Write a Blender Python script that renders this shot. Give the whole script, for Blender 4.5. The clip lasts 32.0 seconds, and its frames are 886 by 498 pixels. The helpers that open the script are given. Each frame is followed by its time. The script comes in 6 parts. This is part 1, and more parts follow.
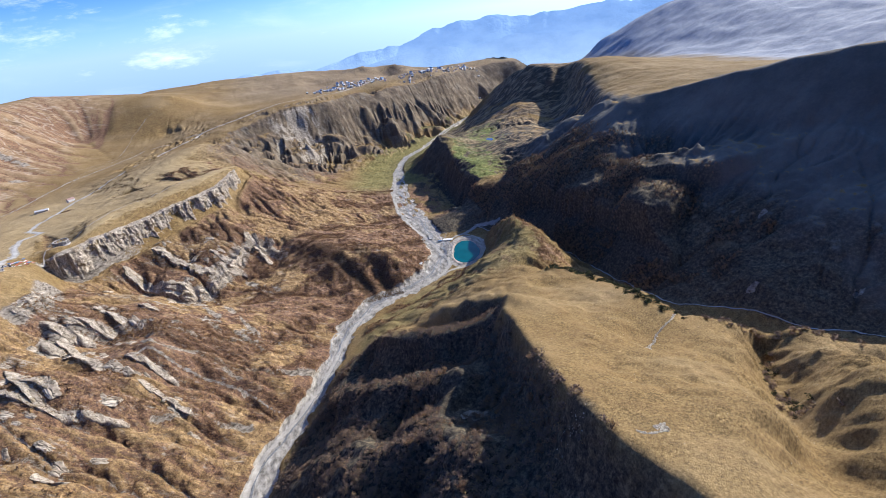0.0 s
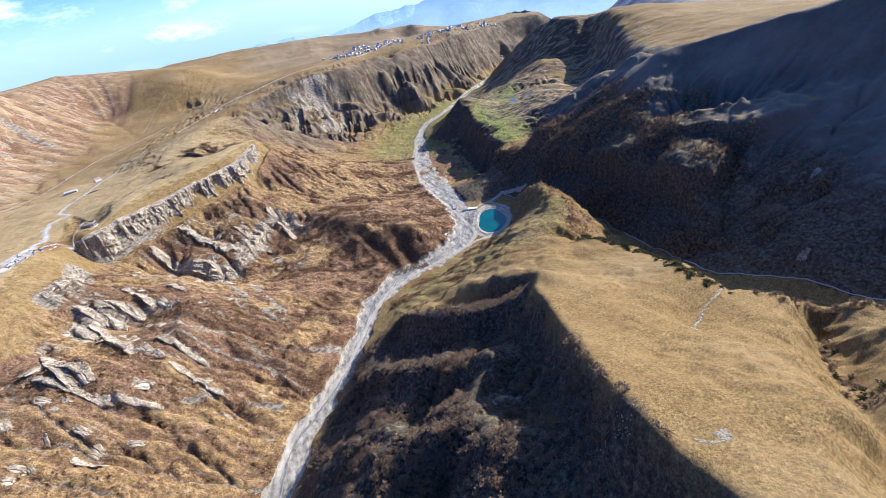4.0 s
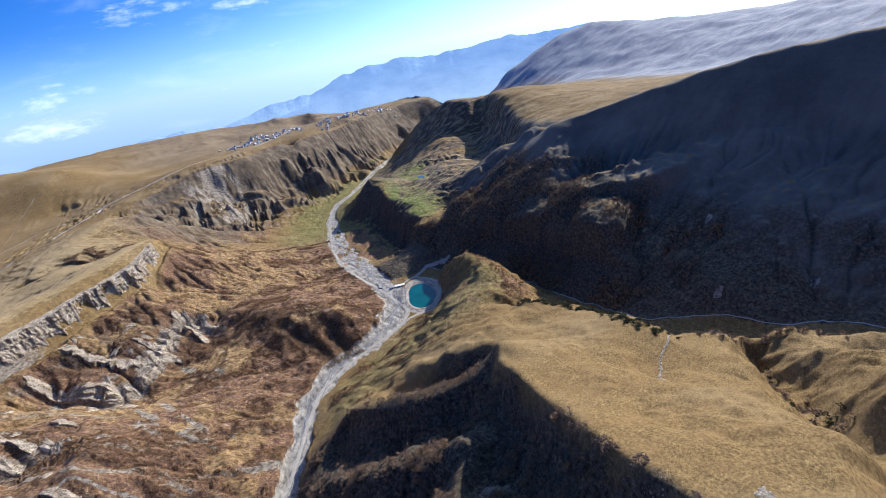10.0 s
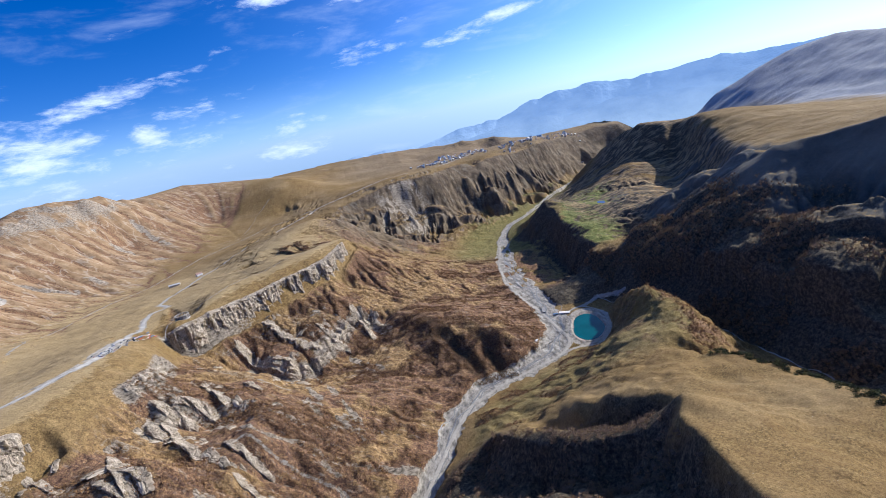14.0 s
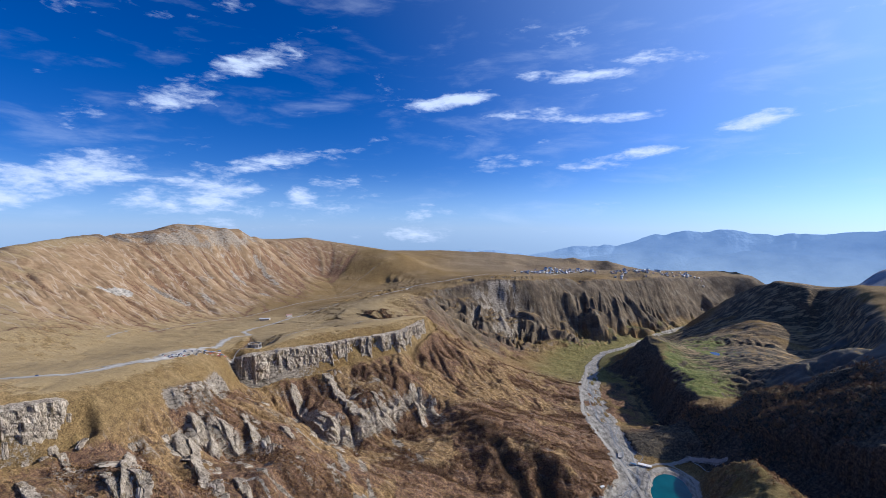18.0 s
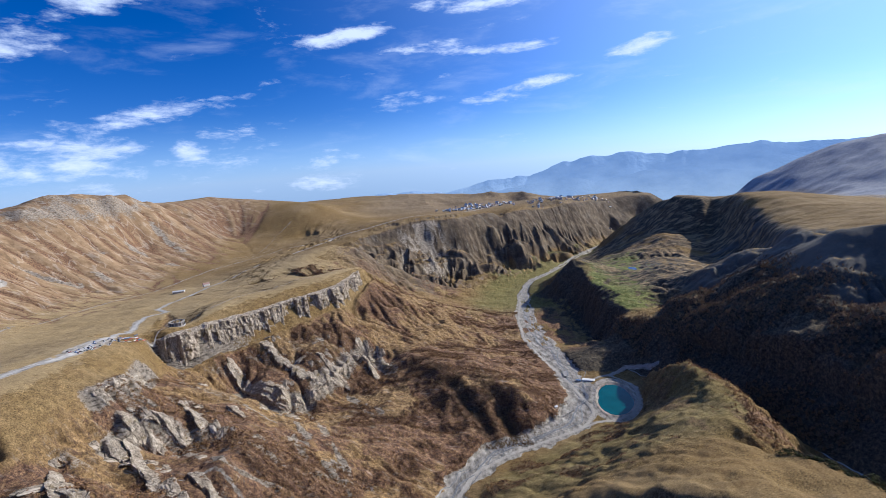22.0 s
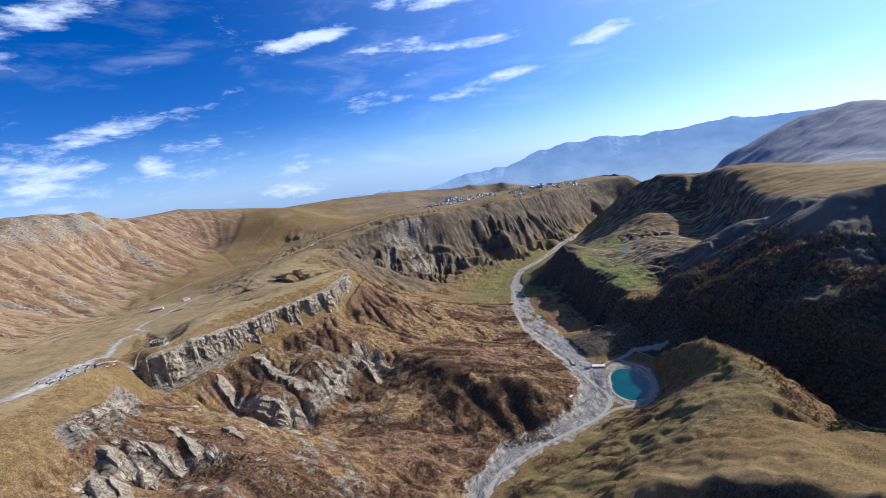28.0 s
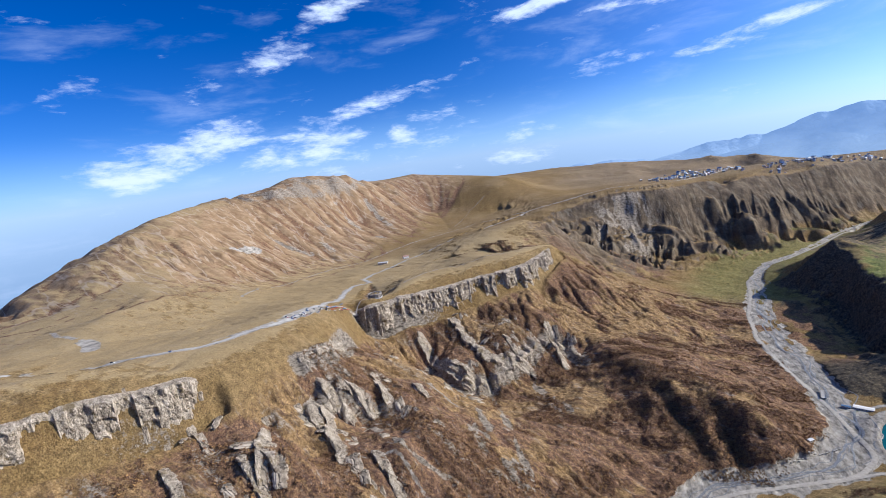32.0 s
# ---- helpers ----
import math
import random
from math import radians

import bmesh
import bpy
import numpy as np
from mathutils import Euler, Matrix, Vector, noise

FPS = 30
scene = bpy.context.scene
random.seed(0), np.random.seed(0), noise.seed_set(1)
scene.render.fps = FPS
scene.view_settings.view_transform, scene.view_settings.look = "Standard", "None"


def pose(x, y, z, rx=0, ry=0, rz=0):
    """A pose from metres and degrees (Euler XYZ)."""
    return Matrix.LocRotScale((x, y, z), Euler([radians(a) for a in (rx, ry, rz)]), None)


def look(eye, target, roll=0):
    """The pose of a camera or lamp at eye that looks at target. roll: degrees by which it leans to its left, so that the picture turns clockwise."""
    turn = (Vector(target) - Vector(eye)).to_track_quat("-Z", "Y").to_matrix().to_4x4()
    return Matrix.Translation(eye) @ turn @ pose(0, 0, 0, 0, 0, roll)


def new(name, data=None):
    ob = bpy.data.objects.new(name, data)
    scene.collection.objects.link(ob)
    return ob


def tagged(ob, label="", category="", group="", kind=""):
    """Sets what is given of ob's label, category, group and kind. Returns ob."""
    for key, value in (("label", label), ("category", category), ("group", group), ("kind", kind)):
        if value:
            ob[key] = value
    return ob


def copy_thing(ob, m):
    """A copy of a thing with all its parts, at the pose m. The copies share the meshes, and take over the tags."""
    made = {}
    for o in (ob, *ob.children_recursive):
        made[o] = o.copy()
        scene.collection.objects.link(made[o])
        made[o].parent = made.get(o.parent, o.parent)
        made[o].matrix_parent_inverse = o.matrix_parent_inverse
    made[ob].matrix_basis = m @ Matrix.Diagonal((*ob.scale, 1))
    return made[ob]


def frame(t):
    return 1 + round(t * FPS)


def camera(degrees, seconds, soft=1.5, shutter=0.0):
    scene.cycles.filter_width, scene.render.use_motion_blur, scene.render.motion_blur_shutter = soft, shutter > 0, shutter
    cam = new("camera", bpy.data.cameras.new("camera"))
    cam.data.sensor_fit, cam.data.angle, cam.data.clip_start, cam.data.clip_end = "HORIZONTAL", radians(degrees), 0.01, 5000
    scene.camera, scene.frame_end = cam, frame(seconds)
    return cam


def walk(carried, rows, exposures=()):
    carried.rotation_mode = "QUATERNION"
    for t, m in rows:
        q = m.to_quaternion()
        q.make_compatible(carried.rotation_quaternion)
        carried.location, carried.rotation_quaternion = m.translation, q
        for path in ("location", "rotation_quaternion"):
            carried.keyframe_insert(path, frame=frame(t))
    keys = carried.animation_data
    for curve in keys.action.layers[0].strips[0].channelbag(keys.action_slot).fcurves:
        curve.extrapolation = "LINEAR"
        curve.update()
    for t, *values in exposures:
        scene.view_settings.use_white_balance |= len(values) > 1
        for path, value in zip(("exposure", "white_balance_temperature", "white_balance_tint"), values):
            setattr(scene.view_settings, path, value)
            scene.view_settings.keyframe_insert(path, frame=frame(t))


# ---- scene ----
cam = camera(87.02, 32.0, 0.5)
PATH = [
    (0, pose(39.8, -220.3, 28.7, 63.13, 6.85, -17.38)),
    (0.5, pose(41.9, -215.7, 29.0, 63.20, 6.69, -17.36)),
    (1, pose(43.7, -211.2, 29.1, 62.71, 6.03, -17.32)),
    (1.5, pose(45.3, -207.0, 29.1, 61.98, 6.66, -17.18)),
    (2, pose(46.4, -202.9, 29.0, 61.08, 7.25, -16.57)),
    (2.5, pose(47.3, -198.9, 28.8, 60.11, 8.89, -16.55)),
    (3, pose(47.8, -195.0, 28.5, 59.01, 10.25, -16.96)),
    (3.5, pose(48.0, -191.2, 28.1, 58.84, 10.09, -16.30)),
    (5.5, pose(43.5, -178.8, 25.6, 60.57, 8.88, -14.43)),
    (6, pose(41.6, -176.2, 25.0, 61.29, 8.26, -15.60)),
    (6.5, pose(39.5, -173.5, 24.7, 62.02, 7.25, -17.24)),
    (7, pose(37.1, -171.0, 24.6, 63.61, 5.12, -18.24)),
    (7.5, pose(34.0, -168.3, 24.9, 64.74, 3.63, -19.19)),
    (8, pose(30.4, -165.3, 25.7, 65.02, 4.41, -20.87)),
    (8.5, pose(26.2, -162.0, 27.0, 65.00, 6.32, -22.73)),
    (9, pose(22.0, -158.5, 28.6, 64.78, 7.69, -24.99)),
    (9.5, pose(18.0, -154.7, 29.9, 65.03, 9.01, -27.00)),
    (10, pose(14.6, -150.9, 30.4, 65.84, 10.71, -28.51)),
    (10.5, pose(12.4, -147.1, 29.8, 66.14, 13.29, -28.86)),
    (11, pose(11.3, -143.8, 27.7, 66.75, 15.04, -28.19)),
    (11.5, pose(11.6, -140.8, 24.4, 67.55, 14.65, -24.82)),
    (12, pose(12.9, -137.4, 20.0, 68.57, 14.54, -19.57)),
    (12.5, pose(15.0, -133.4, 15.0, 69.71, 14.24, -15.27)),
    (13, pose(17.6, -128.6, 9.7, 71.58, 13.69, -12.29)),
    (13.5, pose(20.7, -123.2, 4.4, 73.14, 12.49, -9.01)),
    (15.5, pose(40.6, -98.9, -16.0, 73.67, 10.23, 2.48)),
    (16, pose(45.7, -96.7, -22.1, 75.75, 7.50, 9.09)),
    (16.5, pose(50.1, -94.7, -28.0, 81.99, 3.88, 16.37)),
    (17, pose(53.0, -92.8, -33.4, 85.40, 1.88, 16.10)),
    (17.5, pose(54.1, -90.5, -37.7, 86.75, 0.31, 12.28)),
    (18, pose(53.3, -87.4, -40.8, 87.43, -0.29, 8.06)),
    (18.5, pose(50.7, -83.4, -42.3, 86.97, -0.64, 6.44)),
    (19, pose(46.8, -78.5, -42.5, 85.46, -0.69, 5.01)),
    (19.5, pose(41.7, -73.0, -41.8, 84.35, -0.81, 3.84)),
    (20, pose(35.5, -67.1, -40.5, 84.11, -1.34, 3.65)),
    (20.5, pose(28.4, -61.2, -39.2, 83.48, -1.55, 3.04)),
    (21, pose(20.2, -55.5, -38.2, 82.16, 0.08, 1.00)),
    (21.5, pose(11.4, -50.2, -37.6, 80.87, 2.68, -1.47)),
    (22, pose(2.5, -45.4, -37.8, 79.91, 4.57, -2.92)),
    (22.5, pose(-6.2, -41.0, -38.7, 79.75, 5.92, -5.29)),
    (23, pose(-14.4, -36.9, -40.4, 79.88, 6.70, -8.70)),
    (23.5, pose(-21.8, -32.9, -42.5, 80.20, 6.33, -10.94)),
    (24, pose(-28.3, -28.7, -44.7, 80.29, 6.13, -12.98)),
    (24.5, pose(-34.2, -24.4, -46.8, 80.52, 6.85, -14.84)),
    (26.5, pose(-41.1, -7.6, -52.0, 79.86, 7.99, -13.54)),
    (27, pose(-38.8, -3.3, -52.5, 79.60, 8.22, -11.76)),
    (27.5, pose(-36.0, 0.9, -52.8, 79.52, 7.75, -8.76)),
    (28, pose(-32.7, 5.1, -53.1, 79.26, 8.20, -6.24)),
    (28.5, pose(-29.1, 9.3, -53.3, 79.88, 7.86, -3.17)),
    (29, pose(-25.2, 13.7, -53.5, 80.61, 7.30, -0.48)),
    (29.5, pose(-21.1, 18.4, -53.2, 81.42, 5.57, 1.90)),
    (30, pose(-17.0, 23.2, -52.3, 81.70, 4.04, 4.60)),
    (30.5, pose(-12.9, 28.2, -50.9, 81.14, 3.86, 8.17)),
    (31, pose(-9.0, 33.2, -48.8, 80.46, 4.21, 11.76)),
    (31.5, pose(-5.3, 38.2, -46.6, 79.62, 5.66, 15.38)),
    (32, pose(-1.7, 43.3, -44.2, 79.16, 7.98, 20.45)),
]
EXPOSURES = [(0.0, 0.78), (1.0, 0.8), (2.0, 0.92), (3.0, 1.12), (4.5, 1.0), (6.0, 0.72), (8.0, 0.63), (10.0, 0.7), (12.0, 0.64), (14.0, 0.5), (16.0, 0.37), (17.0, 0.35), (18.0, 0.15), (20.0, 0.25), (24.0, 0.27), (28.0, 0.33), (30.0, 0.35), (32.0, 0.39)]
walk(cam, PATH, [(t, stops, 5960, 10) for t, stops in EXPOSURES])
# ---- end of path

# ------------------------------------------------------------------ world and sun
SUN_AZ, SUN_EL = radians(67), radians(29)          # from +y towards +x; above the horizon
SUN_DIR = Vector((math.sin(SUN_AZ) * math.cos(SUN_EL), math.cos(SUN_AZ) * math.cos(SUN_EL), math.sin(SUN_EL)))

world = bpy.data.worlds.new("sky")
scene.world = world
world.use_nodes = True
wn, wl = world.node_tree.nodes, world.node_tree.links
wn.clear()
sky = wn.new("ShaderNodeTexSky")
sky.sky_type = "NISHITA"
sky.sun_disc = False
sky.sun_elevation, sky.sun_rotation = SUN_EL, SUN_AZ
sky.altitude, sky.air_density, sky.dust_density, sky.ozone_density = 2400, 1.0, 0.25, 3.0


def wnode(kind, **values):
    n = wn.new(kind)
    for key, value in values.items():
        n.inputs[key].default_value = value
    return n


def wmath(op, a, b=None):
    n = wn.new("ShaderNodeMath")
    n.operation = op
    for i, v in enumerate((a, b)):
        if v is None:
            continue
        if isinstance(v, (int, float)):
            n.inputs[i].default_value = v
        else:
            wl.new(v, n.inputs[i])
    return n.outputs[0]


rich = wnode("ShaderNodeHueSaturation", Saturation=1.4, Value=0.70)
wl.new(sky.outputs[0], rich.inputs["Color"])
tinted = wn.new("ShaderNodeMix")
tinted.data_type, tinted.blend_type = "RGBA", "MULTIPLY"
tinted.inputs["Factor"].default_value = 1.0
tinted.inputs["B"].default_value = (0.74, 0.86, 1.34, 1)
wl.new(rich.outputs[0], tinted.inputs["A"])
gen = wn.new("ShaderNodeTexCoord")
cut = wn.new("ShaderNodeSeparateXYZ")
wl.new(gen.outputs["Generated"], cut.inputs[0])
near_horizon = wn.new("ShaderNodeMapRange")
near_horizon.interpolation_type = "SMOOTHSTEP"
for key, v in (("From Min", -0.02), ("From Max", 0.13), ("To Min", 0.44), ("To Max", 0.0)):
    near_horizon.inputs[key].default_value = v
wl.new(cut.outputs["Z"], near_horizon.inputs["Value"])
pale = wn.new("ShaderNodeMix")
pale.data_type = "RGBA"
pale.inputs["B"].default_value = (3.6, 5.9, 10.2, 1)
wl.new(near_horizon.outputs[0], pale.inputs["Factor"])
wl.new(tinted.outputs["Result"], pale.inputs["A"])
# the bright air round the sun
aim = wn.new("ShaderNodeVectorMath")
aim.operation = "DOT_PRODUCT"
aim.inputs[1].default_value = SUN_DIR
wl.new(gen.outputs["Generated"], aim.inputs[0])
glare = wn.new("ShaderNodeVectorMath")
glare.operation = "SCALE"
glare.inputs[0].default_value = (4.5, 5.8, 7.5)
wl.new(wmath("POWER", wmath("MAXIMUM", aim.outputs["Value"], 0.0), 3.0), glare.inputs["Scale"])
bright = wn.new("ShaderNodeMix")
bright.data_type, bright.blend_type = "RGBA", "ADD"
bright.inputs["Factor"].default_value = 1.0
wl.new(pale.outputs["Result"], bright.inputs["A"])
wl.new(glare.outputs[0], bright.inputs["B"])
# clouds: azimuth, height, half length and half width in degrees, tilt, density
CLOUDS = [(-52.5, 3.3, 3.5, 1.4, 6, 1.0), (-44.7, 5.7, 3.0, 1.6, 10, 1.0), (-36.1, 3.1, 5.0, 1.4, 4, 0.9), (-29.2, 7.3, 5.6, 0.8, 9, 0.8), (-24.8, 3.6, 1.3, 0.7, -1, 1.0), (-28.5, 1.9, 7.4, 1.1, 13, 0.55), (-38.4, 13.3, 3.6, 1.1, 23, 0.65),
          (-43.9, 10.9, 2.5, 1.0, 19, 0.5), (-30.3, 17.5, 4.7, 1.1, 25, 0.7), (-24.3, 20.8, 3.1, 0.7, 23, 0.4), (-6.8, 15.0, 3.6, 0.6, 9, 0.85), (0.2, 13.4, 2.5, 0.5, 2, 0.85), (4.8, 13.2, 2.6, 0.6, -7, 0.85), (7.4, 17.1, 2.0, 0.5, -1, 0.8),
          (11.0, 17.2, 2.4, 0.5, -1, 0.7), (2.4, 17.4, 1.7, 0.5, 0, 0.7), (0.2, 7.6, 3.5, 0.8, 6, 0.8), (9.7, 7.3, 2.9, 0.5, 0, 0.7), (14.1, 8.4, 3.0, 0.5, 6, 0.75), (24.4, 10.7, 2.6, 0.6, 9, 0.9), (16.9, 18.2, 3.2, 0.8, -9, 0.75),
          (12.8, 12.4, 2.9, 0.5, -3, 0.7), (17.0, 12.5, 0.8, 0.5, -5, 0.6), (-11.9, 1.4, 4.1, 0.5, 7, 0.55), (-18.9, 5.8, 4.1, 0.8, 12, 0.5), (-17.4, 9.8, 1.7, 0.5, 18, 0.5), (-56.7, 11.0, 2.0, 0.6, 13, 0.5), (-52.5, 14.1, 2.2, 0.6, 29, 0.3),
          (-35.5, 21.8, 3.2, 0.7, 19, 0.45), (3.3, 10.4, 2.4, 0.5, -6, 0.5), (-11.5, -1.1, 5.7, 0.5, 6, 0.6), (-21.8, 1.8, 2.6, 0.5, 10, 0.4), (-12.8, -0.5, 5.2, 0.5, 5, 0.55), (-21.4, 3.4, 2.6, 1.1, 2, 0.45)]



def cloud_patch(az, el, long, wide, tilt, dense):
    az, el, tilt = radians(az), radians(el), radians(tilt)
    c = Vector((math.sin(az) * math.cos(el), math.cos(az) * math.cos(el), math.sin(el)))
    u = Vector((math.cos(az), -math.sin(az), 0))
    v = u.cross(c)
    e1, e2 = u * math.cos(tilt) + v * math.sin(tilt), v * math.cos(tilt) - u * math.sin(tilt)
    parts = []
    for vec, size in ((e1, long), (e2, wide)):
        n = wn.new("ShaderNodeVectorMath")
        n.operation = "DOT_PRODUCT"
        n.inputs[1].default_value = vec / math.sin(radians(size * 1.7))
        wl.new(gen.outputs["Generated"], n.inputs[0])
        parts.append(wmath("POWER", wmath("ABSOLUTE", n.outputs["Value"]), 2.0))
    ahead = wn.new("ShaderNodeVectorMath")
    ahead.operation = "DOT_PRODUCT"
    ahead.inputs[1].default_value = c
    wl.new(gen.outputs["Generated"], ahead.inputs[0])
    near = wmath("MULTIPLY", wmath("MAXIMUM", wmath("SUBTRACT", 1.35, wmath("ADD", *parts)), 0.0), dense)
    return wmath("MULTIPLY", near, wmath("GREATER_THAN", ahead.outputs["Value"], 0.5))


def cloud_noise(scale, stretch, detail, rough):
    m = wn.new("ShaderNodeMapping")
    m.inputs["Scale"].default_value = stretch
    wl.new(gen.outputs["Generated"], m.inputs["Vector"])
    n = wnode("ShaderNodeTexNoise", Scale=scale, Detail=detail, Roughness=rough, Distortion=0.3)
    wl.new(m.outputs[0], n.inputs["Vector"])
    return n.outputs["Fac"]


patch = 0.0
for values in CLOUDS:
    patch = wmath("MAXIMUM", patch, cloud_patch(*values))
billow = cloud_noise(8.0, (1, 1, 3.6), 9.0, 0.62)
tuft = cloud_noise(30.0, (1, 1, 3.0), 6.0, 0.65)
amount = wmath("ADD", wmath("MULTIPLY", patch, 0.34), wmath("ADD", wmath("MULTIPLY", wmath("SUBTRACT", billow, 0.5), 1.25), wmath("MULTIPLY", wmath("SUBTRACT", tuft, 0.5), 0.55)))
edge = wn.new("ShaderNodeMapRange")
edge.interpolation_type = "SMOOTHSTEP"
edge.inputs["From Min"].default_value, edge.inputs["From Max"].default_value = 0.16, 0.60
edge.inputs["To Max"].default_value = 0.93
wl.new(amount, edge.inputs["Value"])
# faint veil over the whole sky
veil = wn.new("ShaderNodeMapRange")
veil.interpolation_type = "SMOOTHSTEP"
veil.inputs["From Min"].default_value, veil.inputs["From Max"].default_value = 0.50, 0.80
veil.inputs["To Max"].default_value = 0.22
wl.new(cloud_noise(5.0, (1, 1, 4.0), 8.0, 0.6), veil.inputs["Value"])
cover = wmath("MAXIMUM", edge.outputs[0], veil.outputs[0])
clouded = wn.new("ShaderNodeMix")
clouded.data_type = "RGBA"
clouded.inputs["B"].default_value = (6.7, 7.7, 9.8, 1)
wl.new(cover, clouded.inputs["Factor"])
wl.new(bright.outputs["Result"], clouded.inputs["A"])
w_out, w_bg = wn.new("ShaderNodeOutputWorld"), wn.new("ShaderNodeBackground")
w_bg.inputs["Strength"].default_value = 0.10
wl.new(clouded.outputs["Result"], w_bg.inputs["Color"])
wl.new(w_bg.outputs[0], w_out.inputs[0])

sun_data = bpy.data.lights.new("sun", "SUN")
sun_data.energy, sun_data.angle, sun_data.color = 5.0, radians(0.55), (1.0, 0.918, 0.79)
sun = new("sun", sun_data)
sun.matrix_world = look(SUN_DIR * 1000, (0, 0, 0))


# ------------------------------------------------------------------ numeric helpers
def hash2(ix, iy, seed):
    n = (ix.astype(np.int64) * 374761393 + iy.astype(np.int64) * 668265263 + seed * 974634721) & 0x7FFFFFFF
    n = ((n ^ (n >> 13)) * 1274126177) & 0x7FFFFFFF
    return ((n ^ (n >> 16)) & 0xFFFF) / 65535.0


def vnoise(x, y, seed=0):
    """Smooth value noise, -1 to 1, one cell a unit."""
    ix, iy = np.floor(x), np.floor(y)
    fx, fy = x - ix, y - iy
    u, v = fx * fx * fx * (fx * (fx * 6 - 15) + 10), fy * fy * fy * (fy * (fy * 6 - 15) + 10)
    a, b = hash2(ix, iy, seed), hash2(ix + 1, iy, seed)
    c, d = hash2(ix, iy + 1, seed), hash2(ix + 1, iy + 1, seed)
    return 2 * (a + (b - a) * u + (c - a) * v + (a - b - c + d) * u * v) - 1


def fbm(x, y, octaves=4, seed=0, gain=0.5):
    total, amp, k = np.zeros_like(x, dtype=float), 1.0, 1.0
    for o in range(octaves):
        total += amp * vnoise(x * k + 17.3 * o, y * k - 9.1 * o, seed + o)
        amp, k = amp * gain, k * 2.03
    return total


def ridged(x, y, octaves=3, seed=0):
    total, amp, k = np.zeros_like(x, dtype=float), 1.0, 1.0
    for o in range(octaves):
        total += amp * (1 - 2 * np.abs(vnoise(x * k + 5.7 * o, y * k + 3.1 * o, seed + o)))
        amp, k = amp * 0.5, k * 2.1
    return total


def smooth(a, b, v):
    t = np.clip((v - a) / (b - a), 0, 1)
    return t * t * (3 - 2 * t)


def along(line, step):
    """Points every step metres along a line of places."""
    out = []
    for p, q in zip(line, line[1:]):
        p, q = np.array(p, float), np.array(q, float)
        n = max(1, int(np.linalg.norm(q - p) / step))
        out += [p + (q - p) * i / n for i in range(n)]
    return np.array(out + [np.array(line[-1], float)])


def to_line(x, y, line):
    """Distance to a line in plan, and how far along it (0 to its number of legs)."""
    best, where, side = np.full(x.shape, 1e9), np.zeros(x.shape), np.zeros(x.shape)
    for i, (p, q) in enumerate(zip(line, line[1:])):
        dx, dy = q[0] - p[0], q[1] - p[1]
        t = np.clip(((x - p[0]) * dx + (y - p[1]) * dy) / (dx * dx + dy * dy), 0, 1)
        ox, oy = x - p[0] - t * dx, y - p[1] - t * dy
        d = np.hypot(ox, oy)
        near = d < best
        best, where = np.where(near, d, best), np.where(near, i + t, where)
        side = np.where(near, np.sign(dx * oy - dy * ox), side)
    return best, where, side


# ------------------------------------------------------------------ the plan of the land
def bed(y):
    return -505 - 0.035 * y


# Places in these lists are set along sight rays to fit the camera's view.
RIVER = [(-420, -900), (-330, -500), (-260, -150), (-200, 120), (-141, 268), (-124, 319), (-91, 368), (-53, 424), (-15, 504), (21, 605),
         (92, 677), (171, 708), (252, 750), (298, 835), (310, 975), (302, 1120), (300, 1250), (312, 1430), (380, 1770), (458, 1975),
         (580, 2110), (860, 2520), (1180, 2900), (1620, 3170), (2200, 3420)]
RIVER = [(x, y, bed(y)) for x, y in RIVER]
RIM = [(-640, 60, -215), (-580, 220, -228), (-527, 335, -241), (-506, 368, -249), (-495, 402, -254), (-479, 438, -262), (-485, 500, -262),
       (-485, 580, -274), (-506, 737, -306), (-548, 836, -318), (-512, 844, -322), (-456, 914, -320), (-383, 996, -326), (-300, 1088, -327), (-243, 1153, -326), (-190, 1295, -312)]
DROP = [12, 26, 36, 37, 32, 20, 10, 13, 26, 40, 46, 40, 34, 30, 25, 20]


def offset(line, out, drops):
    """The line moved out to its right in plan and lowered."""
    moved = []
    for i, p in enumerate(line):
        a, b = line[max(i - 1, 0)], line[min(i + 1, len(line) - 1)]
        dx, dy = b[0] - a[0], b[1] - a[1]
        n = math.hypot(dx, dy)
        moved.append((p[0] + dy / n * out, p[1] - dx / n * out, p[2] - drops[i]))
    return moved


FOOT = offset(RIM, 19, DROP)
LEFT_SLOPE = [(-419, 696, -352), (-361, 568, -363), (-346, 541, -385), (-353, 428, -358), (-273, 484, -365), (-350, 393, -318), (-275, 600, -380), (-200, 1030, -404), (-151, 975, -450),
              (-201, 1156, -400), (1, 1314, -452), (-144, 504, -453), (-204, 730, -470), (-240, 420, -414), (-48, 745, -492), (-110, 800, -478), (10, 690, -508), (-35, 650, -500), (-70, 443, -505),
              (-330, 748, -420), (-290, 860, -430), (-104, 993, -480), (-30, 1100, -480), (60, 1000, -480), (120, 1200, -525), (-90, 650, -480), (-400, 250, -330), (-330, 200, -380), (-260, 280, -440), (-420, 60, -330)]
BLUFF_TOP = [(-64, 985, -460), (20, 880, -463), (95, 840, -472), (165, 790, -482)]
BLUFF_FOOT = [(-50, 890, -477), (10, 765, -500), (68, 706, -513), (135, 708, -529)]
